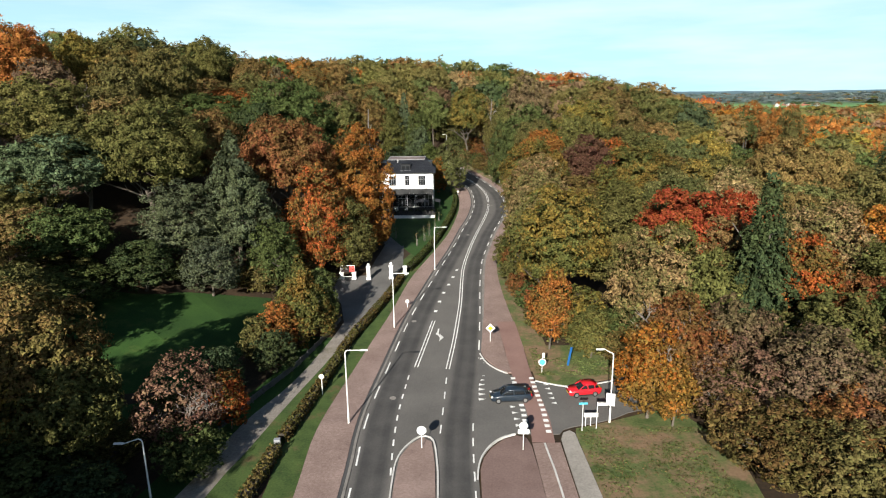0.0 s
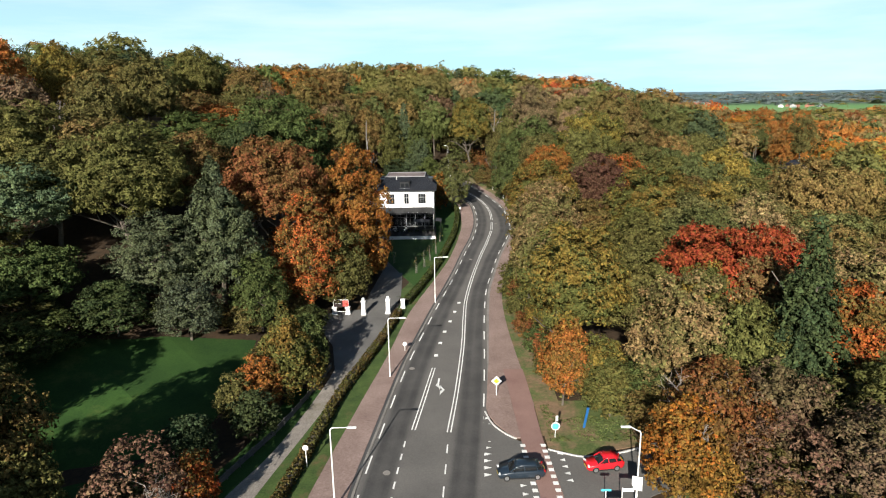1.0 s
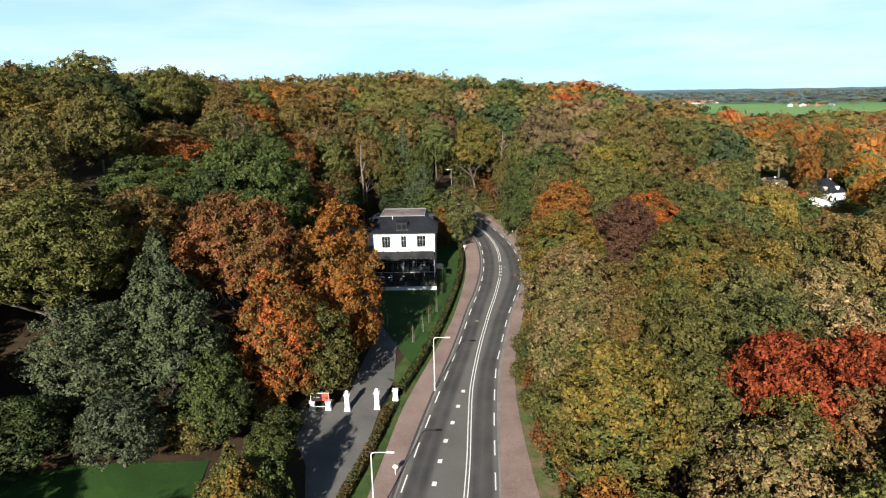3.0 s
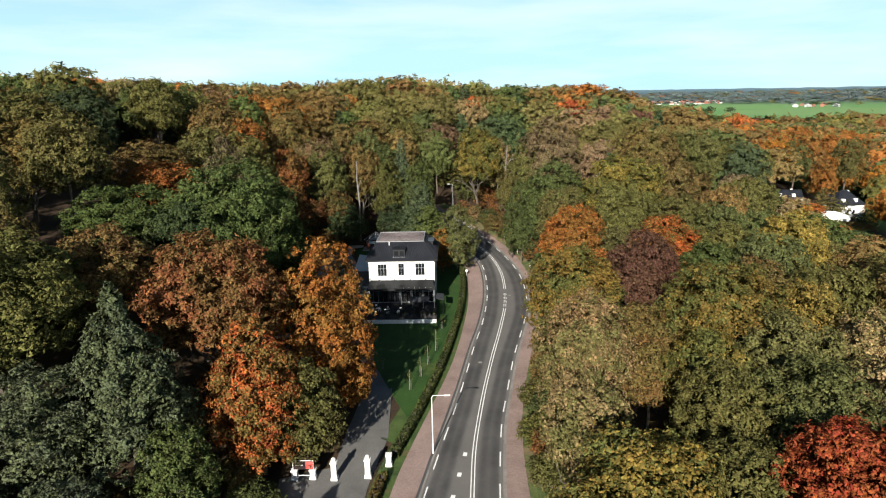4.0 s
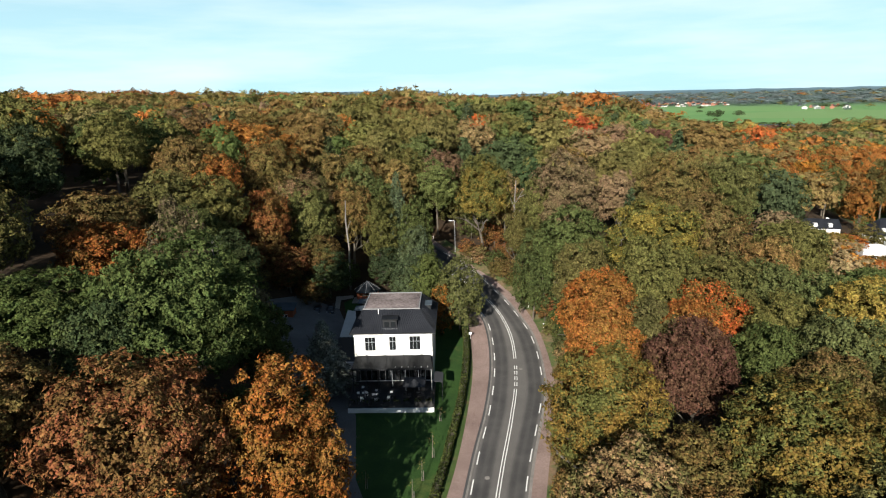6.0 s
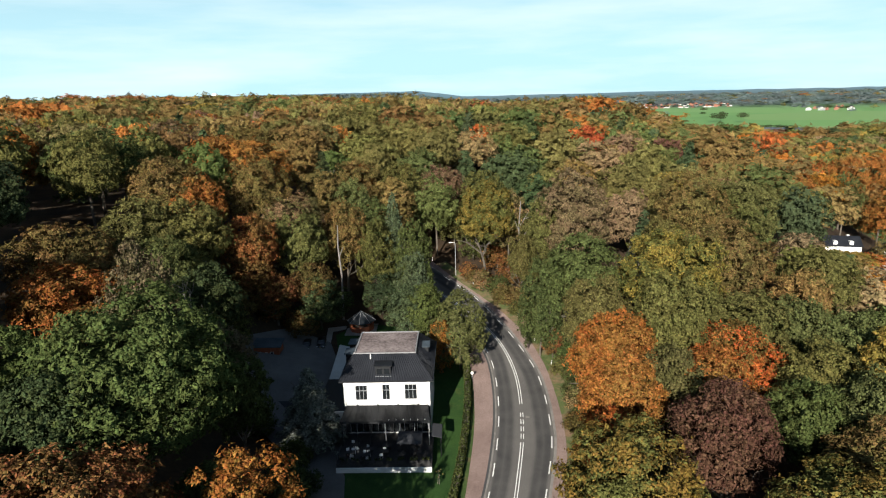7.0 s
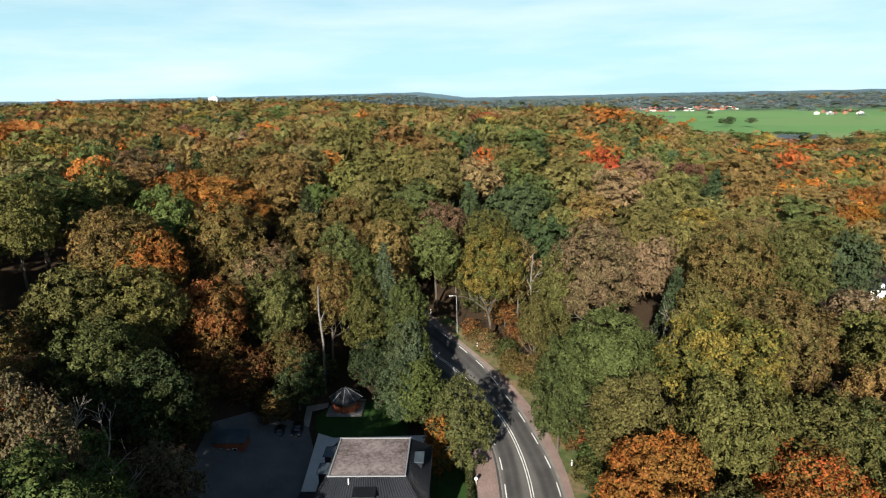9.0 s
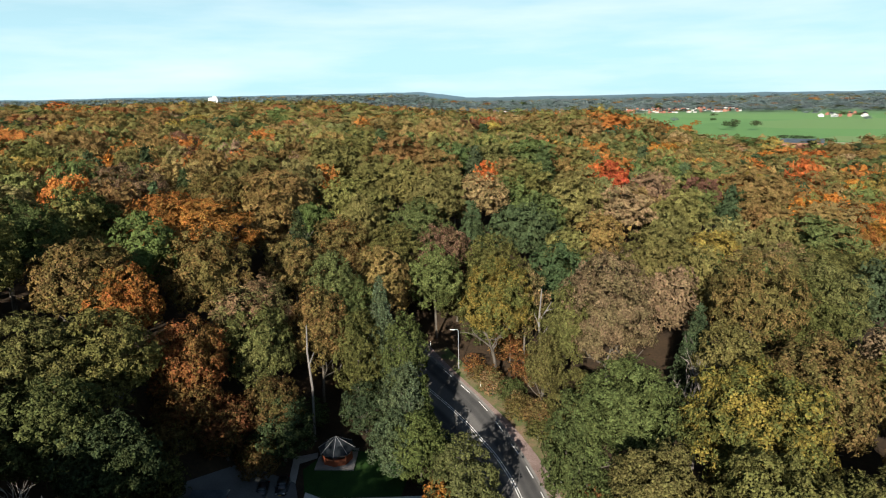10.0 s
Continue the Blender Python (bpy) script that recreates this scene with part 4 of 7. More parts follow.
# round the villa and behind it
tree(2.2, 178.8, 20, 4.6, "moss", "bush")
tree(-1.2, 177.4, 14.8, 2.3, "orange", "bush")
tree(-4.5, 190, 18, 3.8, "green", "bush")
tree(-8.5, 192, 16.5, 4.0, "blue", "bush")
tree(-12.8, 212, 33, 4.6, "blue", "spruce")
tree(-8, 206, 27, 4.0, "green", "column")
tree(-27, 194, 18.5, 4.8, "dark", "bush")
tree(-15, 203, 16, 4, "dark", "bush")
# gain 0.7 puts the shade behind the car park into this crown's tint
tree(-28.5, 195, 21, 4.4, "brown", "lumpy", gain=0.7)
tree(-31, 191.5, ground_z(-31, 191.5) + 4.5, 3.0, "rust", "bush")
tree(-36, 191, ground_z(-36, 191) + 6, 3.4, "rust", "bush")
tree(-41.5, 187, ground_z(-41.5, 187) + 7, 3.6, "brown", "bush")
tree(-40.5, 179, ground_z(-40.5, 179) + 8, 3.6, "olive", "bush")
tree(9.0, 217, 34, 6.6, "yellow", "dome")
tree(21.5, 211, 31, 4.8, "olive", "lumpy")
tree(16.6, 206.5, 23.5, 3.4, "olive", "lumpy")
tree(28, 208, 37.4, 7.6, "dusk", "lumpy")
tree(25.5, 184, 28.5, 7.0, "green", "lumpy")
tree(17.6, 183.5, 24.0, 4.0, "green", "bush")
tree(40, 178, 30.8, 8.6, "yellow", "lumpy")
tree(36, 164, 27.0, 6.0, "olive", "lumpy")
tree(55, 212, 36, 8, "brown", "dome")
tree(63, 212, 31, 7, "olive", "lumpy")
tree(69, 216, 33, 7, "olive", "dome")
tree(-17, 209, 27, 4.6, "olive", "column")
tree(-4.5, 198, 20, 3.2, "green", "spruce")
tree(-7.5, 197, 22, 3.6, "blue", "column")
tree(-1.5, 192.5, 13, 2.6, "green", "bush")
tree(-18, 217, 30, 5.5, "green", "lumpy")
tree(-24, 210, 31, 5.5, "brown", "lumpy")
tree(-32, 201, 31, 5.5, "olive", "lumpy")
# tint lowered here too, for the shade of taller trees
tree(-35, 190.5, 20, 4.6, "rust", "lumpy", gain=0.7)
tree(-44, 211, 42, 7.0, "brown", "lumpy")
tree(-58, 198, 42.5, 7.5, "brown", "dome")
# darker tints for these two: the slope's shade put into leaf colour
tree(-41, 170, 28, 6.0, "dark", "lumpy")
tree(-48, 171, 33, 6.0, "green", "lumpy")
tree(-48, 183, 37, 7.0, "olive", "lumpy")
tree(-34, 158, 22, 5.0, "dusk", "ragged")
tree(-37, 147, 30, 5.5, "green", "lumpy")
tree(52, 187, 30, 7.5, "brown", "lumpy")
tree(47, 165, 23, 6.5, "olive", "dome")
tree(20.5, 196, 22, 4.5, "olive", "bush")
tree(14.5, 221, 31, 5.0, "pale", "lumpy")
bare_tree(-38.5, 148.5, 44, 7)
bare_tree(-44, 156, 41, 6)
# crown darkened by its gain where shade would fall
tree(-40, 190, 24, 5.0, "rust", "lumpy", gain=0.75)
bare_tree(38.8, 193.5, 39, 5)
bare_tree(-7.6, 296, 44.5, 7)
bare_tree(0, 300, 44, 7)
bare_tree(5, 294, 41.5, 6)
# along the east side of the road
tree(25, 158, 23.3, 6.0, "orange", "lumpy")
tree(23.5, 148, 21.5, 5.6, "orange", "lumpy")
tree(20.5, 141.5, 16.5, 3.4, "flame", "lumpy")
tree(31.5, 151, 20.5, 5.0, "olive", "lumpy")
tree(37.5, 152, 19.5, 5.0, "orange", "lumpy")
tree(42.6, 158, 21, 6.5, "flame", "lumpy")
tree(31.6, 135, 23, 5.4, "maroon", "dome")
tree(18.5, 126, 23.4, 6.8, "yellow", "lumpy", gain=0.9)
tree(16.6, 109, 21.5, 5.8, "pale", "lumpy")
tree(27, 119, 17, 5.5, "brown", "lumpy")
tree(26, 112, 15, 4.5, "brown", "lumpy")
tree(37, 119, 22.5, 8.0, "yellow", "lumpy", gain=0.8)
tree(48, 132, 19, 6, "brown", "lumpy")
tree(13.8, 94, 18.5, 4.2, "pale", "dome")
tree(15.6, 80.5, 20.5, 6.4, "yellow", "lumpy", gain=0.85)
tree(13.6, 75, 11, 2.8, "orange", "ragged", keep=1.5)
tree(25, 84, 17, 6.0, "olive", "lumpy")
tree(32.5, 83, 19.8, 6.0, "red", "lumpy")
tree(29.5, 77.5, 16.2, 4.2, "yellow", "lumpy")
tree(36.5, 78.5, 16.8, 4.6, "brown", "lumpy")
tree(43, 79, 15.6, 4.6, "olive", "lumpy")
tree(26, 73, 17.0, 5.5, "pale", "ragged")
tree(35.5, 67, 23.5, 5.4, "dark", "spruce")
tree(41, 69, 16.5, 4.5, "flame", "lumpy")
tree(20.6, 57.8, 10.4, 3.3, "amber", "bush", gain=0.95)
tree(22.6, 56.2, 7.0, 2.2, "amber", "ragged")
tree(24.5, 60.5, 12.5, 4.2, "rust", "ragged")
bare_tree(24.1, 59, 18.7, 5.5)
tree(28, 55, 9.5, 4.0, "pink", "sparse")
tree(27.5, 55.5, 6.0, 3.0, "brown", "bush", gain=0.8)
tree(30.5, 61, 12, 4.2, "dusk", "ragged", gain=0.8)
tree(34, 52, 12, 4.8, "dusk", "ragged")
tree(33, 53, 7, 4.2, "olive", "bush", gain=0.8)
tree(28.5, 47, 7, 4.0, "brown", "bush", gain=0.75)
tree(38, 58, 14, 5, "olive", "ragged")
tree(43, 52, 13, 5, "pale", "sparse")
tree(41, 54, 9, 4, "green", "bush")
tree(37, 44, 9, 5, "dusk", "ragged", gain=0.85)
bare_tree(40, 47, 14, 4)
tree(48, 58, 15, 5.0, "green", "lumpy")
tree(52, 66, 17, 5.5, "olive", "lumpy")
tree(46, 64, 13, 4.0, "rust", "lumpy")
tree(57, 56, 15, 5.0, "olive", "lumpy")
tree(33, 47, 9, 3.6, "rust", "bush")
tree(31.5, 43, 7.5, 3.2, "olive", "bush")
tree(44, 43, 10, 4.5, "green", "bush")
tree(50, 48, 12, 4.5, "brown", "lumpy")
tree(26.5, 51, 6.2, 2.6, "brown", "bush")
tree(57, 45, 12, 5.0, "green", "bush")
tree(47, 75, 19, 5.5, "pale", "lumpy", gain=1.35)
tree(41, 84.5, 18.8, 5.0, "red", "lumpy")
tree(58, 76, 19, 6.0, "amber", "lumpy")
tree(31, 68, 15, 3.8, "olive", "lumpy")
tree(-47, 62, 16, 6.0, "olive", "lumpy")
tree(-52, 54, 15, 6.0, "yellow", "lumpy")
tree(-45, 44, 10, 5.0, "dark", "bush")
tree(-38, 42, 7, 4.5, "green", "bush")
tree(-27, 41, 5.5, 3.5, "dark", "bush")
tree(-56, 66, 20, 6.0, "brown", "lumpy")

for x, y, high, tint in ((19, 73.5, 6.2, "olive"), (23, 72.5, 7.5, "green"), (27, 73, 8.0, "rust"), (31.5, 75, 8.5, "olive"), (22.5, 68.8, 5.5, "brown"), (18, 77, 8, "yellow")):
    tree(x, y, high, 3.2, tint, "bush")

tree(36, 95, 19.5, 6.0, "moss", "lumpy")
tree(45.5, 97, 18.5, 6.0, "pale", "lumpy", gain=1.35)
tree(29, 97, 18.5, 5.5, "olive", "lumpy")
tree(53, 90, 17.5, 6.0, "brown", "lumpy", gain=1.35)
tree(40, 107, 19.5, 6.0, "olive", "lumpy", gain=1.35)
tree(50, 108, 19.5, 6.5, "pale", "lumpy", gain=1.35)
tree(31, 107, 17.5, 5.0, "yellow", "lumpy")
tree(58, 100, 18, 6.0, "moss", "lumpy", gain=1.35)
tree(54, 140, 21.5, 6.5, "moss", "lumpy")
tree(56, 126, 20, 6.0, "olive", "lumpy")
tree(45, 142, 19.5, 5.0, "green", "lumpy")
tree(51, 151, 21, 6.0, "olive", "lumpy")
tree(-50, 148, 34.5, 6.0, "orange", "lumpy", gain=0.85)
tree(-44.5, 151, 32.5, 4.6, "orange", "lumpy", gain=0.85)
tree(-36.5, 142.5, 38.5, 4.6, "dusk", "ragged")
tree(-52.5, 81, 13, 5.0, "olive", "bush")
tree(-58, 84, 18, 5.5, "brown", "lumpy")
tree(-48.5, 79, 11, 4.5, "green", "bush")
tree(-62, 88, 22, 6.0, "olive", "lumpy")

# the orange stand by the white house on the plain
tree(120, 287, 24, 6.5, "orange", "lumpy")
tree(131, 291, 24, 6.5, "amber", "lumpy")
tree(143, 296, 23, 6.0, "green", "lumpy")
tree(154, 292, 17, 5.0, "orange", "ragged")
tree(166, 298, 23, 7.0, "olive", "lumpy")
tree(136, 310, 26, 7.5, "flame", "dome")
tree(153, 314, 26, 8.0, "orange", "dome")
tree(172, 318, 26, 8.0, "orange", "dome")
tree(110, 300, 25, 6.5, "orange", "lumpy")
tree(178, 424, 28, 8.0, "flame", "dome", False)
tree(119, 392, 32, 7.0, "amber", "dome", False)
tree(55, 323, 36, 7.0, "red", "dome", False)
# crowns that stand out of the woods on the hill and the slope to the plain
tree(-105.7, 313.1, 50.0, 6, "dark", "spruce", False)
tree(-116.7, 299.2, 49.7, 6, "dark", "spruce", False)
tree(-69.2, 260.9, 47.8, 4.5, "dark", "spruce", False)
tree(-130.5, 395.3, 47.9, 8.9, "orange", "dome", False)
tree(-79.5, 330.3, 45.7, 4.9, "flame", "dome", False)
tree(-127.0, 328.5, 45.3, 3.8, "amber", "dome", False)
tree(-88.7, 371.8, 46.8, 7.3, "yellow", "dome", False)
tree(-76.1, 374.0, 47.3, 6.7, "rust", "dome", False)
tree(-53.4, 309.4, 46.1, 4.7, "dusk", "ragged", False)
tree(-49.8, 337.0, 48.8, 7.0, "olive", "dome", False)
tree(-37.6, 331.8, 49.1, 7.7, "olive", "dome", False)
tree(-20.5, 328.4, 49.8, 10.0, "brown", "dome", False)
tree(-23.1, 298.9, 45.6, 9.5, "olive", "dome", False)
tree(-39.4, 290.8, 44.0, 5.0, "orange", "dome", False)
tree(10.8, 308.5, 42.3, 4.5, "flame", "dome", False)
tree(54.5, 325.3, 39.8, 6.3, "red", "dome", False)
tree(49.3, 324.4, 39.2, 4.2, "flame", "dome", False)
tree(152.8, 468.9, 30.1, 8.0, "orange", "dome", False)
tree(96.4, 397.3, 36.0, 4.3, "maroon", "dome", False)
tree(93.2, 364.8, 36.1, 4.6, "yellow", "dome", False)
tree(275.9, 630.0, 14.9, 13, "orange", "dome", False)
tree(279.5, 599.9, 15.1, 13, "flame", "dome", False)
tree(251.7, 620.5, 12.9, 10.6, "amber", "dome", False)
tree(-51.2, 229.0, 44.3, 9.5, "orange", "dome", False)
tree(-84.2, 260.9, 48.1, 9.6, "dusk", "dome", False)
tree(-59.9, 254.6, 46.4, 7.8, "brown", "dome", False)
tree(-49.9, 258.6, 44.8, 7.3, "brown", "dome", False)
tree(-42.5, 266.0, 42.9, 5.6, "brown", "dome", False)
tree(-22.6, 269.1, 40.0, 6.5, "olive", "dome", False)
tree(-26.3, 246.5, 35.8, 4.9, "orange", "dome", False)
tree(-158.4, 342.5, 53.5, 11.2, "brown", "dome", False)
tree(-157.5, 355.4, 52.7, 9.9, "brown", "dome", False)
tree(-155.3, 322.0, 51.8, 9.9, "olive", "dome", False)
tree(-34.8, 240.2, 40.4, 5.3, "dark", "spruce", False)
tree(-114.0, 277.0, 46.3, 6.9, "rust", "dome", False)
tree(-109.4, 258.7, 47.0, 7.1, "brown", "dome", False)
tree(-77.5, 230.8, 46.7, 6.3, "green", "dome", False)
tree(-9.0, 259.9, 38.0, 7.3, "moss", "lumpy", False)
tree(22.3, 304.9, 42.5, 8.4, "olive", "dome", False)
tree(24.2, 275.0, 37.4, 7.1, "green", "lumpy", False)
tree(36.4, 301.3, 39.5, 7.4, "olive", "dome", False)
tree(48.4, 283.4, 37.0, 10.0, "pale", "dome", False)
tree(60.1, 281.3, 33.3, 5.9, "olive", "lumpy", False)
tree(84.8, 293.4, 36.7, 6, "dark", "spruce", False)
tree(79.0, 301.4, 33.4, 5.9, "green", "lumpy", False)
tree(65.7, 311.7, 37.2, 7.3, "dusk", "dome", False)
tree(104.5, 284.6, 29.8, 11.3, "brown", "dome", False)
tree(273.7, 524.1, 17.0, 13, "green", "dome", False)
tree(325.4, 644.5, 16.6, 13, "brown", "dome", False)
tree(172.3, 413.0, 23.8, 13, "brown", "dome", False)
tree(121.7, 349.5, 31.8, 10.2, "olive", "dome", False)
tree(159.4, 347.4, 20.4, 10.3, "orange", "dome", False)
tree(138.9, 304.6, 21.9, 8.2, "amber", "dome", False)
tree(91.9, 248.6, 27.2, 9.7, "olive", "dome", False)
tree(74.4, 245.9, 29.2, 8.8, "pale", "lumpy", False)
tree(13.4, 329.6, 46.7, 7.5, "olive", "dome", False)
tree(-1.0, 325.7, 47.1, 7.0, "green", "dome", False)
tree(32.6, 502.2, 45.3, 11.1, "olive", "dome", False)
tree(5.7, 517.4, 47.7, 9.9, "maroon", "dome", False)
tree(22.4, 556.7, 47.4, 9.2, "red", "dome", False)
tree(64.2, 549.6, 47.9, 10.8, "brown", "dome", False)
tree(37.1, 536.5, 47.4, 10.4, "brown", "dome", False)
tree(-406.6, 735.1, 63.6, 13, "flame", "dome", False)
tree(-307.6, 611.2, 60.1, 13, "orange", "dome", False)
tree(-261.2, 574.7, 59.3, 13.0, "rust", "dome", False)
tree(-261.8, 643.5, 58.0, 10.0, "flame", "dome", False)
tree(-250.6, 756.5, 58.5, 10.3, "rust", "dome", False)
tree(-179.7, 665.4, 51.5, 8.7, "rust", "dome", False)
tree(-150.8, 835.7, 54.3, 13, "rust", "dome", False)
tree(-55.3, 735.0, 49.0, 13, "green", "dome", False)
tree(-102.1, 844.1, 52.0, 13, "olive", "dome", False)
tree(81.1, 512.2, 47.2, 13, "brown", "dome", False)
tree(106.6, 527.0, 48.9, 13, "orange", "dome", False)
tree(122.4, 516.0, 45.0, 11.9, "brown", "dome", False)
tree(297.6, 936.8, 17.4, 13, "orange", "dome", False)
tree(43.5, 350.7, 44.0, 7.9, "olive", "dome", False)
tree(88.6, 451.1, 36.6, 13, "moss", "dome", False)
tree(-51.2, 195.4, 39.2, 5.5, "orange", "dome", False)
tree(-58.3, 196.8, 43.3, 6.3, "brown", "dome", False)
tree(-36.0, 208.2, 33.9, 7.5, "pale", "lumpy", False)
tree(-40.2, 191.8, 31.7, 5.7, "rust", "dome", False)
tree(-173.5, 319.6, 55.1, 11.9, "orange", "dome", False)
tree(-168.5, 333.8, 54.7, 11.0, "orange", "dome", False)
tree(-59, 163, 36.5, 7.5, "brown", "lumpy")
tree(-54, 178, 38, 6.3, "olive", "lumpy")
tree(-60.8, 232.2, 45.4, 7.1, "orange", "dome", False)
tree(-48.0, 262.9, 46.0, 9.7, "brown", "dome", False)
tree(-76.3, 205.4, 48.7, 9.6, "green", "dome", False)
tree(-77.1, 171.2, 47.0, 7.3, "dark", "lumpy", False)
tree(-58.2, 134.9, 42.9, 5.7, "olive", "lumpy", False)
tree(-34.3, 406.7, 54.0, 13, "brown", "dome", False)
tree(29.7, 340.3, 47.2, 10.8, "green", "lumpy", False)
tree(107.4, 327.7, 36.2, 13, "brown", "dome", False)
tree(100.2, 272.8, 29.2, 10.8, "green", "lumpy", False)
tree(130.4, 311.9, 26.3, 10.8, "brown", "dome", False)
tree(59.3, 195.0, 25.3, 7.6, "brown", "lumpy", False)
tree(55.6, 166.5, 22.1, 5.5, "moss", "lumpy", False)
tree(63.1, 162.2, 21.2, 4.8, "moss", "lumpy", False)
# trees that close the view at the wooded bend
tree(-3.5, 232.5, 33, 5.2, "moss", "lumpy")
tree(-13, 241, 36, 6.0, "olive", "dome")
tree(-26, 244, 37, 6.5, "brown", "dome")
tree(-2, 244, 35, 6.0, "dusk", "lumpy")
tree(9, 238, 34, 6.0, "olive", "dome")
tree(-24, 222, 34, 5.0, "moss", "lumpy")
tree(-33, 228, 36, 6.0, "brown", "dome")
for x, y, top, radius, tint in ((-57, 99, 29, 7, "olive"), (-67, 107, 36, 8, "olive"), (-79, 156, 46, 8, "olive"), (-67, 138, 42, 7.5, "brown"), (-87, 174, 48, 8, "green"), (-55, 110, 33, 6, "brown")):
    tree(x, y, top, radius, tint, "lumpy")
for x, y, high, radius, tint in ((1, 239, 12, 4.5, "olive"), (-1, 251, 14, 5, "brown"), (6, 230, 8, 3.5, "green"), (12, 224, 7, 3.5, "rust"), (4, 246, 13, 4.5, "green"), (15, 216, 7, 3.2, "rust"), (10, 229, 9, 3.5, "olive"), (-8, 246, 12, 4.5, "dusk")):
    tree(x, y, ground_z(x, y) + high, radius, tint, "bush")
# lone trees and thickets on the meadow
for x, y, high, radius in ((519, 1211, 17, 8), (476, 1230, 16, 7), (507, 1268, 17, 8), (486, 1225, 12, 6), (452, 985, 8, 9), (467, 975, 8, 9), (481, 972, 7, 8), (466, 900, 9, 8), (905, 1610, 14, 11), (930, 1590, 12, 9), (640, 1700, 12, 8), (560, 1500, 9, 6)):
    tree(x, y, ground_z(x, y) + high, radius, "dark", "dome", False)
# tall trees out of view, added to shade the shrubs beside the drive
for x, y, top, radius in ((-34, 14, 21, 6), (-45, 27, 22, 7), (-39, 27, 22, 6.5)):
    tree(x, y, top, radius, "green", "lumpy")
# dead standing trunk
def dead_trunk(x, y, bits, label):
    """A standing dead stem: each bit is (dx, z, dx, z, radius, radius) in the plane across the road."""
    bm = bmesh.new()
    for x0, z0, x1, z1, r0, r1 in bits:
        add_rod(bm, (x + x0, y, z0), (x + x1, y + 0.1, z1), r0, r1, 9)
    tagged(part("dead_trunk", bm, M_DEADWOOD), label, "dead tree")


dead_trunk(-23.5, 200, ((-0.1, ground_z(-23.5, 200) - 0.4, 0.2, 17, 0.25, 0.21), (0.2, 17, -0.2, 23, 0.21, 0.17), (-0.2, 23, 0, 28, 0.17, 0.1), (0, 21, 0.9, 23.2, 0.12, 0.06)), "pale barkless dead tree trunk standing in the wood")
dead_trunk(16.4, 210.5, ((0.8, ground_z(17, 210.5) - 0.4, 0.4, 18, 0.3, 0.24), (0.4, 18, -0.3, 24, 0.24, 0.2), (-0.3, 24, 0.1, 30.5, 0.2, 0.09), (-0.2, 24.5, 1.9, 28, 0.13, 0.05), (0.9, 26.3, 2.9, 27, 0.07, 0.03), (0.1, 21.5, 2.3, 24.5, 0.12, 0.05), (-0.1, 23, -1.2, 26, 0.1, 0.04)), "pale leaning dead tree with broken limbs among the oaks")


def in_open(x, y):
    """Where nothing tall grows: road, paths, gardens, clearings and the plain."""
    if y < 228:
        lx = np.interp(y, PATH_LEFT[:, 1], PATH_LEFT[:, 0]) if y < 186 else np.interp(y, (186, 193, 200, 210, 231), (3.2, 0.5, -4, -12, -26)) + 4.5
        rx = np.interp(y, (-60, 60, 66, 73, 88, 108, 120, 133, 146, 154, 164, 173, 182, 193, 202, 211, 221, 231), (26, 24, 27, 13, 13, 13, 14, 17, 19, 21, 22, 22, 21, 19, 15.5, 10.5, 4, -2))
        if lx - (7 if y < 186 else 3.0) < x < rx + 2.5:
            return True
    if -27 < x < 0 and y < 112:
        return True
    if -22 < x < 5 and 110 < y < 187:
        return True
    if -31 < x < -15 and 138 < y < 160:
        return True
    if math.hypot(x - 121, y - 261) < 11:
        return True
    if -39 < x < -15 and 155 < y < 189:
        return True
    if -24 < x < -9 and 180 < y < 199:
        return True
    if -58 < x < -20 and 46 < y < 90:
        return True
    if 10 < x < 62 and 50 + 0.42 * (x - 10) < y < 70 + 0.42 * (x - 10):
        return True
    if 17 < x < 47 and 136 < y < 166 or 20 < x < 60 and 70 < y < 112 or -70 < x < -20 and 20 < y < 90:
        return True
    if math.hypot(x - 146, y - 262) < 24:
        return True
    return False


KINDS = ["green", "dark", "olive", "brown", "yellow", "orange", "rust", "pale", "blue", "amber", "flame", "maroon", "dusk", "moss"]
HILL = np.array([0.09, 0.04, 0.36, 0.36, 0.04, 0.03, 0.03, 0.02, 0.0, 0.0, 0.0, 0.01, 0.02, 0.03])
EAST = np.array([0.11, 0.03, 0.35, 0.3, 0.07, 0.03, 0.02, 0.05, 0.0, 0.0, 0.0, 0.01, 0.02, 0.05])


def pick(x, y):
    p = EAST if x > 20 else HILL
    if x > 100 and y < 480:
        p = p + np.array([0, 0, 0, 0, 0.1, 0.25, 0, 0, 0, 0.2, 0.1, 0, 0, 0])
    return KINDS[rng.choice(len(KINDS), p=p / p.sum())]


FORMS = ["dome", "lumpy", "dome", "lumpy", "dome", "ragged"]
grid = {}


def too_close(x, y, gap):
    i, j = int(x // 12), int(y // 12)
    for a in (i - 1, i, i + 1):
        for b in (j - 1, j, j + 1):
            for px, py, pr in grid.get((a, b), ()):
                if math.hypot(px - x, py - y) < (gap + pr) * 0.87:
                    return True
    return False


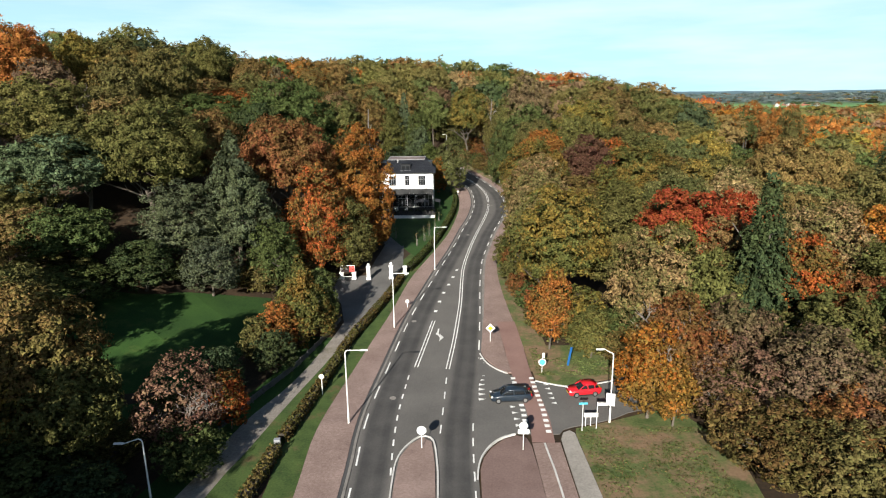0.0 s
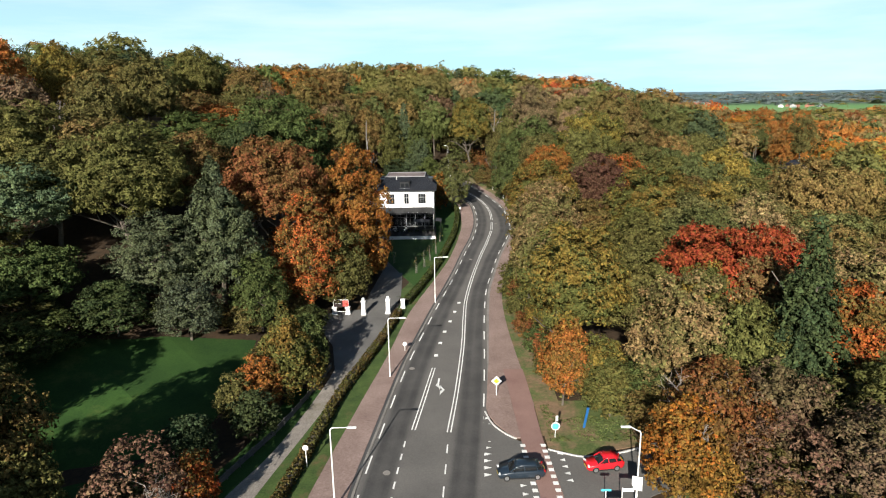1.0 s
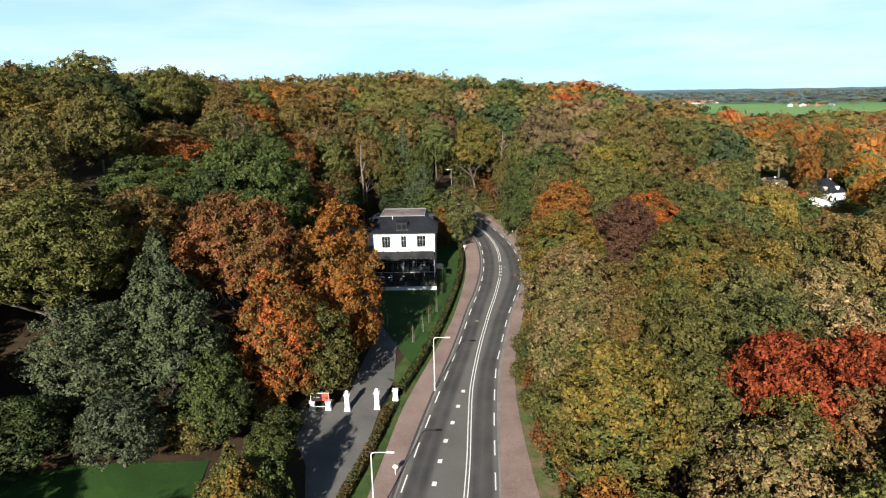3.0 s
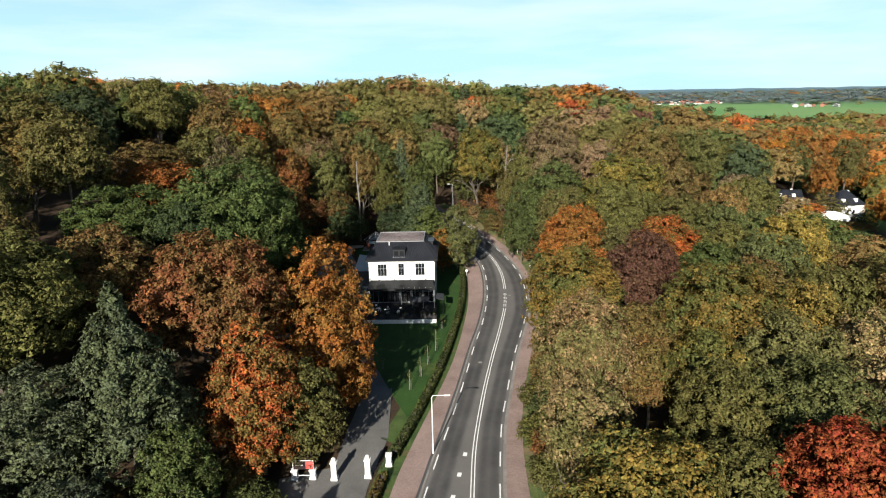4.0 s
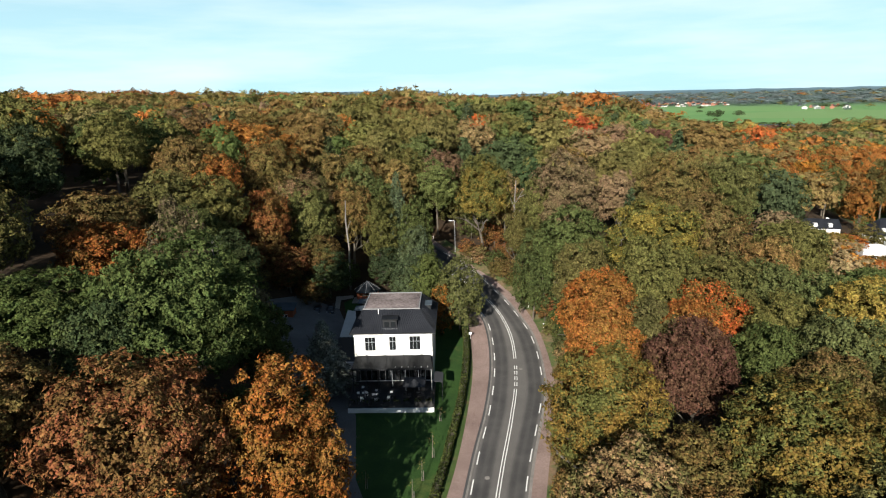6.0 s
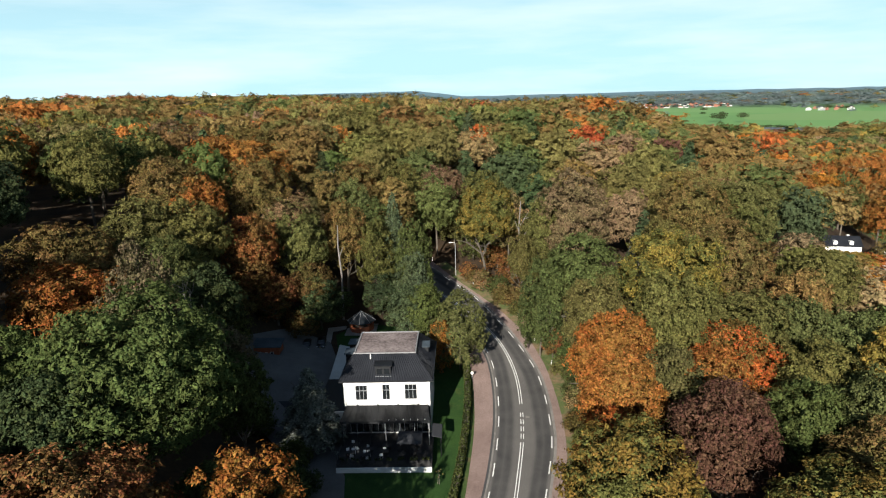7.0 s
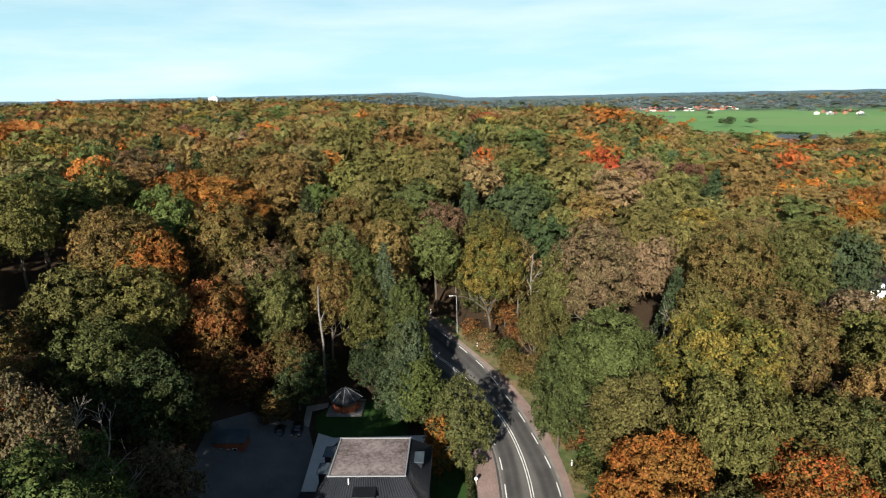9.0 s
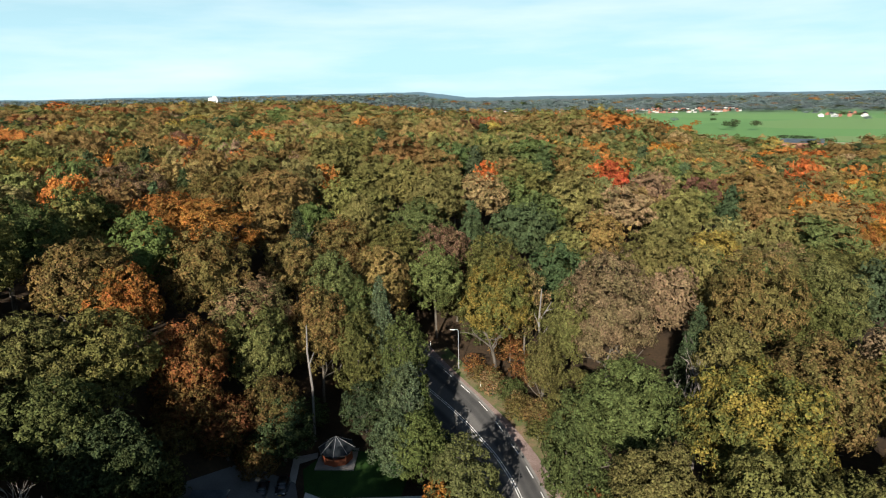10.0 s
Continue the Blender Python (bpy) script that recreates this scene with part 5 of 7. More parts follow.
for q in planted:
    grid.setdefault((int(q[0] // 12), int(q[1] // 12)), []).append(q)
tried = 0
wood = []
while tried < 15000:
    tried += 1
    x, y = rng.uniform(-200, 270), rng.uniform(-45, 345)
    # unseen trees near the start are let through so that they cast shade
    if abs(x) > 70 + 0.74 * y or y < 66 and -0.8 * y - 8 < x < 0.8 * y + 14:
        continue
    radius = rng.uniform(4.8, 8.4)
    if in_open(x, y) or too_close(x, y, radius):
        continue
    grid.setdefault((int(x // 12), int(y // 12)), []).append((x, y, radius))
    wood.append((x, y, radius))
wood.sort(key=lambda q: math.hypot(q[0], max(0, q[1] - 100)) + (200 if q[1] < 38 else 0))
for k, (x, y, radius) in enumerate(wood):
    high = rng.uniform(18, 23) * (0.8 + 0.2 * radius / 6)
    form = "spruce" if rng.random() < 0.04 else FORMS[rng.integers(len(FORMS))]
    # low growth before the white houses on the plain
    for ex, ey, ez, hx, hy, hz in ((0.5, 28, 41.0, 146.5, 262, -6), (0.9, 50, 48.0, 146.5, 262, -6), (1.4, 75, 56.0, 146.5, 262, -6), (2.4, 73, 54.5, 121, 258, 4), (2.6, 95, 61.0, 121, 258, 4)):
        way = Vector((hx - ex, hy - ey))
        f = Vector((x - ex, y - ey)).dot(way) / way.length_squared
        if 0 < f < 1 and abs(Vector((x - ex, y - ey)).cross(way.normalized())) < 7.5:
            high = min(high, max(2.5, ez + (hz - ez) * f - ground_z(x, y)))
    # gains brighten the joined and eastern crowns: haze and sun put into tint
    if k < 70:
        if rng.random() < 0.04:
            bare_tree(x, y, ground_z(x, y) + high, radius)
        else:
            tree(x, y, ground_z(x, y) + high, radius, "dark" if form == "spruce" else pick(x, y), form, k < 60, 0.18, 0.6, 1.3 if x > 50 else 1.12)
    else:
        pool = CROWNS[fineness(x, y)][form]
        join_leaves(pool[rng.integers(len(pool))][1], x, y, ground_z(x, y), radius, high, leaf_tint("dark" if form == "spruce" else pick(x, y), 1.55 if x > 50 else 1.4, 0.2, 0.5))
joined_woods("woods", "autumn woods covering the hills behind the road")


def far_woods():
    """The woods that run on over the hills, and the copses and hedgerows of the plain."""
    y = 340.0
    while y < 4200:
        step = 11 * (1 + (y - 340) / 520)
        half = 0.78 * y + 70
        for x in np.arange(-half, half, step):
            px, py = x + rng.uniform(-0.45, 0.45) * step, y + rng.uniform(-0.45, 0.45) * step
            edge = np.interp(py, (560, 700, 900, 1100, 1255, 1600, 2050), (345, 345, 330, 330, 275, 300, 390)) + 10 * math.sin(py * 0.02)
            field = px > edge and py > np.interp(px, (345, 400, 520, 700), (690, 740, 800, 860)) and py < 2040 - 0.25 * max(0, px - 600)
            if field and rng.random() > (0.006 if py < 1500 else 0.05):
                continue
            village = 1950 < py < 2450 and 0.08 < px / py < 0.42 or 1500 < py < 2450 and 0.02 < px / py < 0.25
            if py > 1400 and rng.random() < (0.74 if village else 0.3):
                continue
            z = ground_z(px, py)
            high = rng.uniform(13, 24) * (1.05 if z < -6 and py < 800 else 0.8 if z < -6 else 0.95) * (1 if py < 900 else 0.85) * (0.6 if village else 1)
            form = "spruce" if rng.random() < 0.06 else FORMS[rng.integers(4)]
            pool = CROWNS[4 if py < 640 else 5][form]
            # distant crowns take the hazy tint and a gain that pales them further
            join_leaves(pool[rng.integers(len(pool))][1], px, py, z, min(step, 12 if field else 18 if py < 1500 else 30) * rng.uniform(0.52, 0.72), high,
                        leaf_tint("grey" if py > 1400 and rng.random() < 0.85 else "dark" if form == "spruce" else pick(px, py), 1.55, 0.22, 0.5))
        y += step
    for side in (-1, 1):
        for k in range(170):
            py = rng.uniform(20, 340)
            px = side * (70 + 0.74 * py + 60 * rng.random() ** 1.5 + 4)
            if math.hypot(px - 146, py - 262) < 24:
                continue
            form = FORMS[rng.integers(4)]
            join_leaves(CROWNS[3][form][0][1], px, py, ground_z(px, py), rng.uniform(5, 8), rng.uniform(15, 21), leaf_tint(pick(px, py), 1.15))
    return joined_woods("distant_woods", "autumn woods running to the horizon")


far_woods()

# undergrowth along the wood's edges
for k in range(72):
    y = 70 + 2.35 * k
    edge = np.interp(y, PATH_RIGHT[:, 1], PATH_RIGHT[:, 0]) if y < 221 else None
    if edge is None or 54 < y < 72:
        continue
    x = edge + rng.uniform(2.3, 4.8) + (4 if y < 76 else 0)
    tree(x, y, ground_z(x, y) + rng.uniform(2.6, 6.4), rng.uniform(1.7, 2.9), ("green", "olive", "rust", "brown", "pale", "green")[rng.integers(6)], "bush", y < 180)
for x, y in ((-28, 92), (-31, 93), (-38, 90), (-45, 88), (-51, 84), (-56, 81), (-48, 56), (-44, 49), (-30, 51), (-27.5, 57), (-24.5, 63), (-23, 72), (-22, 86), (-20, 92), (-20.5, 97), (-23, 101), (-17.5, 109), (-14.8, 124),
             (-15.5, 128), (-17, 134), (-19, 145), (-22, 151), (-12, 200), (-6, 201), (-24, 203), (-30, 190), (-36, 192), (-40, 180), (-39, 165), (-29, 157)):
    tree(x, y, ground_z(x, y) + rng.uniform(3.0, 6.3), rng.uniform(2.0, 3.4), ("green", "dark", "olive", "brown", "green")[rng.integers(5)], "bush")

for x, y, high, tint in ((139.5, 257.5, 7.5, "olive"), (151.5, 259, 6.0, "green"), (155, 264, 9.5, "amber"), (136.5, 262, 10.0, "brown"), (144.5, 254, 4.5, "moss")):
    tree(x, y, ground_z(x, y) + high, 3.4, tint, "bush")

# ---- the white villa ----
M_TRIM = plain("white_trim", (0.72, 0.72, 0.7), 0.5)
M_DECK = material("dark_decking", (0.018, 0.018, 0.019), (0.045, 0.043, 0.042), 0.8, 0.6, 6.0)
M_DARKROOF = material("dark_sheet_roof", (0.005, 0.0055, 0.006), (0.014, 0.015, 0.017), 0.5, 0.5, 4.0)
M_CANVAS = plain("charcoal_canvas", (0.035, 0.037, 0.042), 0.85)
M_REDWOOD = material("red_stained_wood", (0.16, 0.045, 0.02), (0.3, 0.09, 0.04), 0.8, 0.8, 9.0, 0.2)
M_PALEROOF = material("pale_flat_roof", (0.38, 0.37, 0.34), (0.55, 0.54, 0.5), 0.85, 0.2, 3.0)
# gazebo roof, kept darker than the shed's: its shade is painted in
M_GAZEBO = material("slate_felt_in_shade", (0.009, 0.012, 0.015), (0.024, 0.03, 0.036), 0.95, 0.5, 5.0)
M_SHEDROOF = material("blue_grey_roofing", (0.03, 0.042, 0.052), (0.075, 0.095, 0.11), 0.6, 0.4, 4.0)


def wall_with_openings(x0, x1, z0, z1, y, thick, holes):
    """A wall along x, thick in y, with rectangular openings through it."""
    bm = bmesh.new()
    xs = sorted({x0, x1, *(v for h in holes for v in h[:2])})
    zs = sorted({z0, z1, *(v for h in holes for v in h[2:])})
    for a, b in zip(xs, xs[1:]):
        for c, d in zip(zs, zs[1:]):
            if not any(h[0] <= a and b <= h[1] and h[2] <= c and d <= h[3] for h in holes):
                add_box(bm, (a + b) / 2, y, (c + d) / 2, b - a, thick, d - c)
    bmesh.ops.remove_doubles(bm, verts=bm.verts, dist=0.001)
    return bm


def window(parent, x0, x1, z0, z1, y, bars=2, name="window", mat=None):
    """A glazed sash with frame, bars and sill, facing -y."""
    frame_bm = bmesh.new()
    t = 0.07
    for a, b, c, d in ((x0, x0 + t, z0, z1), (x1 - t, x1, z0, z1), (x0 + t, x1 - t, z0, z0 + t), (x0 + t, x1 - t, z1 - t, z1)):
        add_box(frame_bm, (a + b) / 2, y, (c + d) / 2, b - a, 0.1, d - c)
    w = part(name, frame_bm, mat or M_BLACK, parent)
    part("pane", box((x0 + x1) / 2, y + 0.02, (z0 + z1) / 2, x1 - x0 - 2 * t, 0.02, z1 - z0 - 2 * t), M_GLASS, w)
    for k in range(1, bars + 1):
        x = x0 + (x1 - x0) * k / (bars + 1)
        part("glazing_bar", box(x, y - 0.02, (z0 + z1) / 2, 0.05, 0.05, z1 - z0 - 2 * t), M_ZINC, w)
    z = z0 + (z1 - z0) * 0.62
    part("glazing_bar", box((x0 + x1) / 2, y - 0.025, z, x1 - x0 - 2 * t, 0.05, 0.06), M_ZINC, w)
    part("sill", box((x0 + x1) / 2, y - 0.1, z0 - 0.05, x1 - x0 + 0.2, 0.25, 0.08), M_TRIM, w)
    return w


HX0, HX1, HY0, HY1, HZ, EAVE, FLAT = -15.6, -2.5, 157.5, 171.5, 3.2, 12.9, 15.8
FX0, FX1, FY0, FY1 = -14.2, -4.75, 160.7, 169.2


M_RIM_EDGE = plain("dull_metal_edge", (0.24, 0.24, 0.245), 0.6)


def villa():
    house = thing("villa", pose(0, 0, 0), "white rendered villa with a dark tiled mansard roof and veranda", "house")
    upper = ((-13.8, -12.05, 9.6, 12.0), (-9.7, -8.6, 9.65, 12.1), (-6.3, -4.5, 9.7, 12.1))
    lower = ((-14.9, -12.0, 4.1, 7.6), (-11.6, -8.7, 4.1, 7.6), (-8.3, -5.7, 4.1, 7.6), (-5.4, -3.0, 4.1, 7.6))
    wall = part("front_wall", wall_with_openings(HX0, HX1, HZ - 1.5, EAVE, HY0 + 0.2, 0.4, upper + lower), M_WHITE, house)
    for x0, x1, z0, z1 in upper:
        window(house, x0, x1, z0, z1, HY0 + 0.14, 2 if x1 - x0 > 1.3 else 1)
    for x0, x1, z0, z1 in lower:
        window(house, x0, x1, z0, z1, HY0 + 0.14, 2)
    # black panels cover the white wall between and above the lower windows
    for x, wide in ((-15.25, 0.68), (-11.8, 0.38), (-8.5, 0.38), (-5.55, 0.28), (-2.75, 0.48)):
        part("dark_panel", box(x, HY0 - 0.03, 5.85, wide, 0.05, 3.5), M_BLACK, house, "black panel over the wall between veranda windows")
    part("dark_fascia", box((HX0 + HX1) / 2, HY0 - 0.03, 8.1, HX1 - HX0, 0.05, 0.96), M_BLACK, house, "black panel over the wall above the veranda windows")
    part("side_wall", box(HX1 - 0.2, (HY0 + HY1) / 2 + 0.2, (HZ - 1.5 + EAVE) / 2, 0.4, HY1 - HY0 - 0.4, EAVE - HZ + 1.5), M_WHITE, house)
    part("side_wall", box(HX0 + 0.2, (HY0 + HY1) / 2 + 0.2, (HZ - 1.5 + EAVE) / 2, 0.4, HY1 - HY0 - 0.4, EAVE - HZ + 1.5), M_WHITE, house)
    part("back_wall", box((HX0 + HX1) / 2, HY1 - 0.2, (HZ - 1.5 + EAVE) / 2, HX1 - HX0 - 0.82, 0.4, EAVE - HZ + 1.5), M_WHITE, house)
    part("cornice", box((HX0 + HX1) / 2, HY0 - 0.06, EAVE - 0.62, HX1 - HX0 + 0.1, 0.12, 0.14), M_TRIM, house)
    part("string_course", box((HX0 + HX1) / 2, HY0 - 0.05, 9.25, HX1 - HX0 + 0.1, 0.1, 0.16), M_TRIM, house)
    # mansard slopes
    bm = bmesh.new()
    o = 0.5
    low = [bm.verts.new(p) for p in ((HX0 - o, HY0 - o, EAVE), (HX1 + o, HY0 - o, EAVE), (HX1 + o, HY1 + o, EAVE), (HX0 - o, HY1 + o, EAVE))]
    high = [bm.verts.new(p) for p in ((FX0, FY0, FLAT), (FX1, FY0, FLAT), (FX1, FY1, FLAT), (FX0, FY1, FLAT))]
    for i in range(4):
        j = (i + 1) % 4
        bm.faces.new((low[i], low[j], high[j], high[i]))
    bm.faces.new(low[::-1])
    roof = part("roof", bm, M_TILE, house, "dark grey pantiled mansard roof")
    # pantile rolls down each slope
    rolls = bmesh.new()
    for i in range(36):
        f = (i + 0.5) / 36
        a = Vector((HX0 - o + (HX1 - HX0 + 2 * o) * f, HY0 - o, EAVE + 0.03))
        b = Vector((FX0 + (FX1 - FX0) * f, FY0, FLAT + 0.03))
        add_rod(rolls, a, b, 0.075, 0.06, 5)
        for x, fx, rev in ((HX0 - o, FX0, 1), (HX1 + o, FX1, 1)):
            a = Vector((x, HY0 - o + (HY1 - HY0 + 2 * o) * f, EAVE + 0.03))
            b = Vector((fx, FY0 + (FY1 - FY0) * f, FLAT + 0.03))
            add_rod(rolls, a, b, 0.075, 0.06, 5)
    part("tile_ribbing", rolls, M_TILE, roof)
    part("flat_roof", box((FX0 + FX1) / 2, (FY0 + FY1) / 2, FLAT + 0.03, FX1 - FX0 - 0.3, FY1 - FY0 - 0.3, 0.06), M_BITUMEN, roof, "weathered reddish-grey flat roof")
    rim = bmesh.new()
    for x, y, sx, sy in (((FX0 + FX1) / 2, FY1, FX1 - FX0 + 0.3, 0.22), ((FX0 + FX1) / 2, FY0, FX1 - FX0 + 0.3, 0.16), (FX0, (FY0 + FY1) / 2, 0.18, FY1 - FY0 - 0.22), (FX1, (FY0 + FY1) / 2, 0.18, FY1 - FY0 - 0.22)):
        add_box(rim, x, y, FLAT + 0.08, sx, sy, 0.16)
    part("roof_rim", rim, M_RIM_EDGE, roof, "pale metal edging")
    gut = bmesh.new()
    add_box(gut, (HX0 + HX1) / 2, HY0 - o - 0.06, EAVE - 0.03, HX1 - HX0 + 2 * o + 0.3, 0.14, 0.18)
    add_box(gut, HX1 + o + 0.06, (HY0 + HY1) / 2, EAVE - 0.03, 0.14, HY1 - HY0 + 2 * o, 0.18)
    add_box(gut, HX0 - o - 0.06, (HY0 + HY1) / 2, EAVE - 0.03, 0.14, HY1 - HY0 + 2 * o, 0.18)
    part("gutter", gut, M_BLACK, roof)
    # dormers
    for x, y, sx, sy, front in ((-9.5, 159.1, 2.3, 2.4, True), (-3.7, 166.0, 1.5, 2.2, False), (-15.2, 163.6, 1.5, 2.0, False), (-15.2, 167.4, 1.5, 2.0, False)):
        d = part("dormer", box(x, y, 14.0, sx, sy, 1.9), M_BLACK, house, "lead-clad dormer")
        part("dormer_roof", box(x, y, 15.0, sx + 0.5, sy + 0.4, 0.14, 0, 0.04), M_DARKROOF if front else M_SHEDROOF, d)
        if front:
            for k in (-0.55, 0.55):
                part("pane", box(x + k, y - sy / 2 - 0.02, 14.1, 0.8, 0.04, 0.9), M_GLASS, d)
            part("dormer_sill", box(x, y - sy / 2 - 0.12, 13.4, sx + 0.3, 0.3, 0.1), M_ZINC, d)
    part("vent_pipe", rod((-11.6, 160.0, 15.1), (-11.6, 160.0, 16.0), 0.09), M_TRIM, roof)
    for x in (HX0 + 0.25, HX1 - 0.25):
        part("downpipe", rod((x, HY0 - 0.08, 8.9), (x, HY0 - 0.08, EAVE - 0.1), 0.05), M_ZINC, house)
    # veranda
    vz0, vz1, vy = 8.75, 8.0, 153.9
    bm = bmesh.new()
    top = [bm.verts.new(p) for p in ((HX0 + 0.3, HY0 - 0.06, vz0), (HX1 - 0.4, HY0 - 0.06, vz0), (HX1 + 0.1, vy, vz1), (HX0 - 0.1, vy, vz1))]
    under = [bm.verts.new(v.co - Vector((0, 0, 0.14))) for v in top]
    bm.faces.new(top), bm.faces.new(under[::-1])
    for i in range(4):
        j = (i + 1) % 4
        bm.faces.new((top[j], top[i], under[i], under[j]))
    bmesh.ops.recalc_face_normals(bm, faces=bm.faces)
    ver = part("veranda_roof", bm, M_DARKROOF, house, "dark sheet veranda roof with standing seams")
    for k in range(13):
        f = k / 12
        a = (HX0 + 0.3 + (HX1 - HX0 - 0.7) * f, HY0 - 0.1, vz0 + 0.03)
        b = (HX0 - 0.1 + (HX1 - HX0 + 0.2) * f, vy, vz1 + 0.03)
        part("roof_seam", rod(a, b, 0.035, 0.035, 5), M_DARKROOF, ver)
    for k in range(4):
        x = HX0 + 2.0 + k * 3.1
        part("roof_cap", box(x, HY0 - 0.25, vz0 + 0.12, 0.25, 0.2, 0.22), M_BLACK, ver)
    part("fascia", box((HX0 + HX1) / 2, vy - 0.03, vz1 - 0.2, HX1 - HX0 + 0.2, 0.06, 0.22), M_BLACK, ver)
    for k in range(7):
        x = HX0 + 0.1 + k * (HX1 - HX0 - 0.2) / 6
        part("veranda_post", box(x, vy + 0.12, (4.0 + vz1) / 2 - 0.1, 0.14, 0.14, vz1 - 4.2), M_ZINC if k > 2 else M_BLACK, house)
    for k in range(12):
        x = HX0 + 0.7 + k * (HX1 - HX0 - 1.4) / 11
        part("rafter", box(x, (vy + HY0) / 2, 8.05, 0.08, HY0 - vy - 0.4, 0.12), M_TRIM if k > 5 else M_BLACK, house)
    return house


villa()
terrace = tagged(part("terrace", box(-8.9, 153.4, 3.1, 13.6, 8.2, 1.8), M_DECK), "dark decked restaurant terrace before the villa", "terrace", kind="structure")
for k in range(8):
    x = -14.6 + k * 1.66
    p = thing("planter", pose(x, 149.5, 4.0), "dark planter box with dark clipped plants", "planter", "terrace planters")
    part("trough", box(0, 0, 0.22, 1.15, 0.4, 0.45, 0, 0.02), M_DECK, p)
    n = 70
    r = np.random.default_rng(300 + k)
    c = np.stack((r.uniform(-0.55, 0.55, n), r.uniform(-0.22, 0.22, n), r.uniform(0.4, 0.85, n)), 1)
    plants = shared("foliage", mesh_of("foliage", leaf_tris(c, unit(r.normal(size=(n, 3)) + (0, 0, 0.5)), np.full(n, 0.22), r), M_LEAF), p)
    plants.color = (0.03, 0.04, 0.018, 1)
tagged(part("terrace_wall", box(-8.9, 149.15, 3.1, 13.6, 0.25, 0.7), M_WHITE), "low white wall along the terrace edge", "wall", kind="structure")
rail = thing("terrace_rail", pose(-15.6, 153.4, 4.0), "dark metal terrace railing", "railing")
for k in range(7):
    part("rail_post", rod((0, -3.9 + k * 1.3, 0), (0, -3.9 + k * 1.3, 1.0), 0.03, 0.03, 6), M_BLACK, rail)
part("top_rail", box(0, 0, 1.0, 0.06, 7.9, 0.05), M_BLACK, rail)


def terrace_chair(x, y, turn, mat, words):
    c = thing("terrace_chair", pose(x, y, 4.0, 0, 0, turn), words, "chair", "terrace chairs")
    part("seat", box(0, 0, 0.45, 0.46, 0.46, 0.05, 0, 0.01), mat, c)
    part("backrest", box(0, 0.22, 0.68, 0.44, 0.05, 0.4, 0, 0.01), mat, c)
    for a in (-0.2, 0.2):
        for b in (-0.2, 0.2):
            part("leg", rod((a, b, 0), (a, b, 0.43), 0.02, 0.02, 5), mat, c)


def terrace_table(x, y, turn):
    c = thing("terrace_table", pose(x, y, 4.0, 0, 0, turn), "dark wooden terrace table", "table", "terrace tables")
    part("tabletop", box(0, 0, 0.74, 1.3, 0.8, 0.05, 0, 0.01), M_DECK, c)
    for a in (-0.55, 0.55):
        for b in (-0.3, 0.3):
            part("leg", rod((a, b, 0), (a, b, 0.72), 0.03, 0.03, 5), M_BLACK, c)


seat_rng = np.random.default_rng(5)
for k, (x, y) in enumerate(((-13.9, 151.2), (-11.4, 152.0), (-11.6, 150.6), (-9.0, 151.4), (-8.8, 153.0), (-6.4, 150.6), (-4.2, 151.0), (-13.6, 153.2))):
    turn = seat_rng.uniform(-15, 15)
    terrace_table(x, y, turn)
    for a, b, t in ((-0.35, -0.65, 180), (0.35, -0.65, 180), (-0.35, 0.65, 0), (0.35, 0.65, 0)):
        if seat_rng.random() < 0.8:
            white = seat_rng.random() < 0.3
            terrace_chair(x + a + seat_rng.uniform(-0.1, 0.1), y + b, t + seat_rng.uniform(-30, 30), M_TRIM if white else M_BLACK, "white terrace chair pulled up to a table" if white else "black terrace chair pulled up to a table")
sail = thing("terrace_parasol", pose(-5.3, 152.0, 4.0), "large square charcoal parasol on the terrace", "parasol")
part("pole", rod((0, 0, 0), (0, 0, 2.9), 0.05), M_BLACK, sail)
bm = bmesh.new()
bmesh.ops.create_cone(bm, cap_ends=True, segments=4, radius1=2.5, radius2=0.05, depth=0.5, matrix=pose(0, 0, 2.75, 0, 0, 45))
part("canopy", bm, M_CANVAS, sail)
awning = thing("side_awning", pose(-1.45, 154.2, 0), "grey canvas lean-to shelter beside the terrace", "awning")
bm = box(0, 0, 6.3, 1.5, 3.6, 0.08)
bmesh.ops.rotate(bm, verts=bm.verts, cent=(0, 0, 6.3), matrix=Matrix.Rotation(radians(8), 3, "Y"))
part("canopy", bm, M_CANVAS, awning)
for b in (-1.6, 1.6):
    part("post", rod((0.6, b, 2.6), (0.6, b, 6.2), 0.05), M_BLACK, awning)

annex = thing("annex", pose(0, 0, 0), "low white annex with a pale flat roof beside the villa", "annex")
part("front_wall", wall_with_openings(-20.6, -15.7, 2.2, 7.0, 158.7, 0.35, ((-19.6, -17.2, 4.3, 6.2),)), M_WHITE, annex)
window(annex, -19.6, -17.2, 4.3, 6.2, 158.65, 2)
part("body", box(-18.15, 164.4, 4.5, 4.9, 11.0, 4.6), M_WHITE, annex)
part("roof", box(-18.2, 164.4, 6.9, 5.1, 11.2, 0.16), M_DARKROOF, annex)
bm = bmesh.new()
ring = ((-21.8, 186), (-19.0, 184.6), (-16.2, 184.6), (-3.4, 185.2), (-3.2, 172.2), (-18.6, 172.2), (-18.6, 170.2), (-20.8, 170.2))
top = [bm.verts.new((x, y, 6.6)) for x, y in ring]
foot = [bm.verts.new((x, y, 3.0)) for x, y in ring]
bm.faces.new(top[::-1])
for i in range(len(ring)):
    j = (i + 1) % len(ring)
    bm.faces.new((top[i], top[j], foot[j], foot[i]))
bmesh.ops.recalc_face_normals(bm, faces=bm.faces)
tagged(part("rear_extension", bm, M_PALEROOF), "flat-roofed pale rear extension of the villa", "extension")


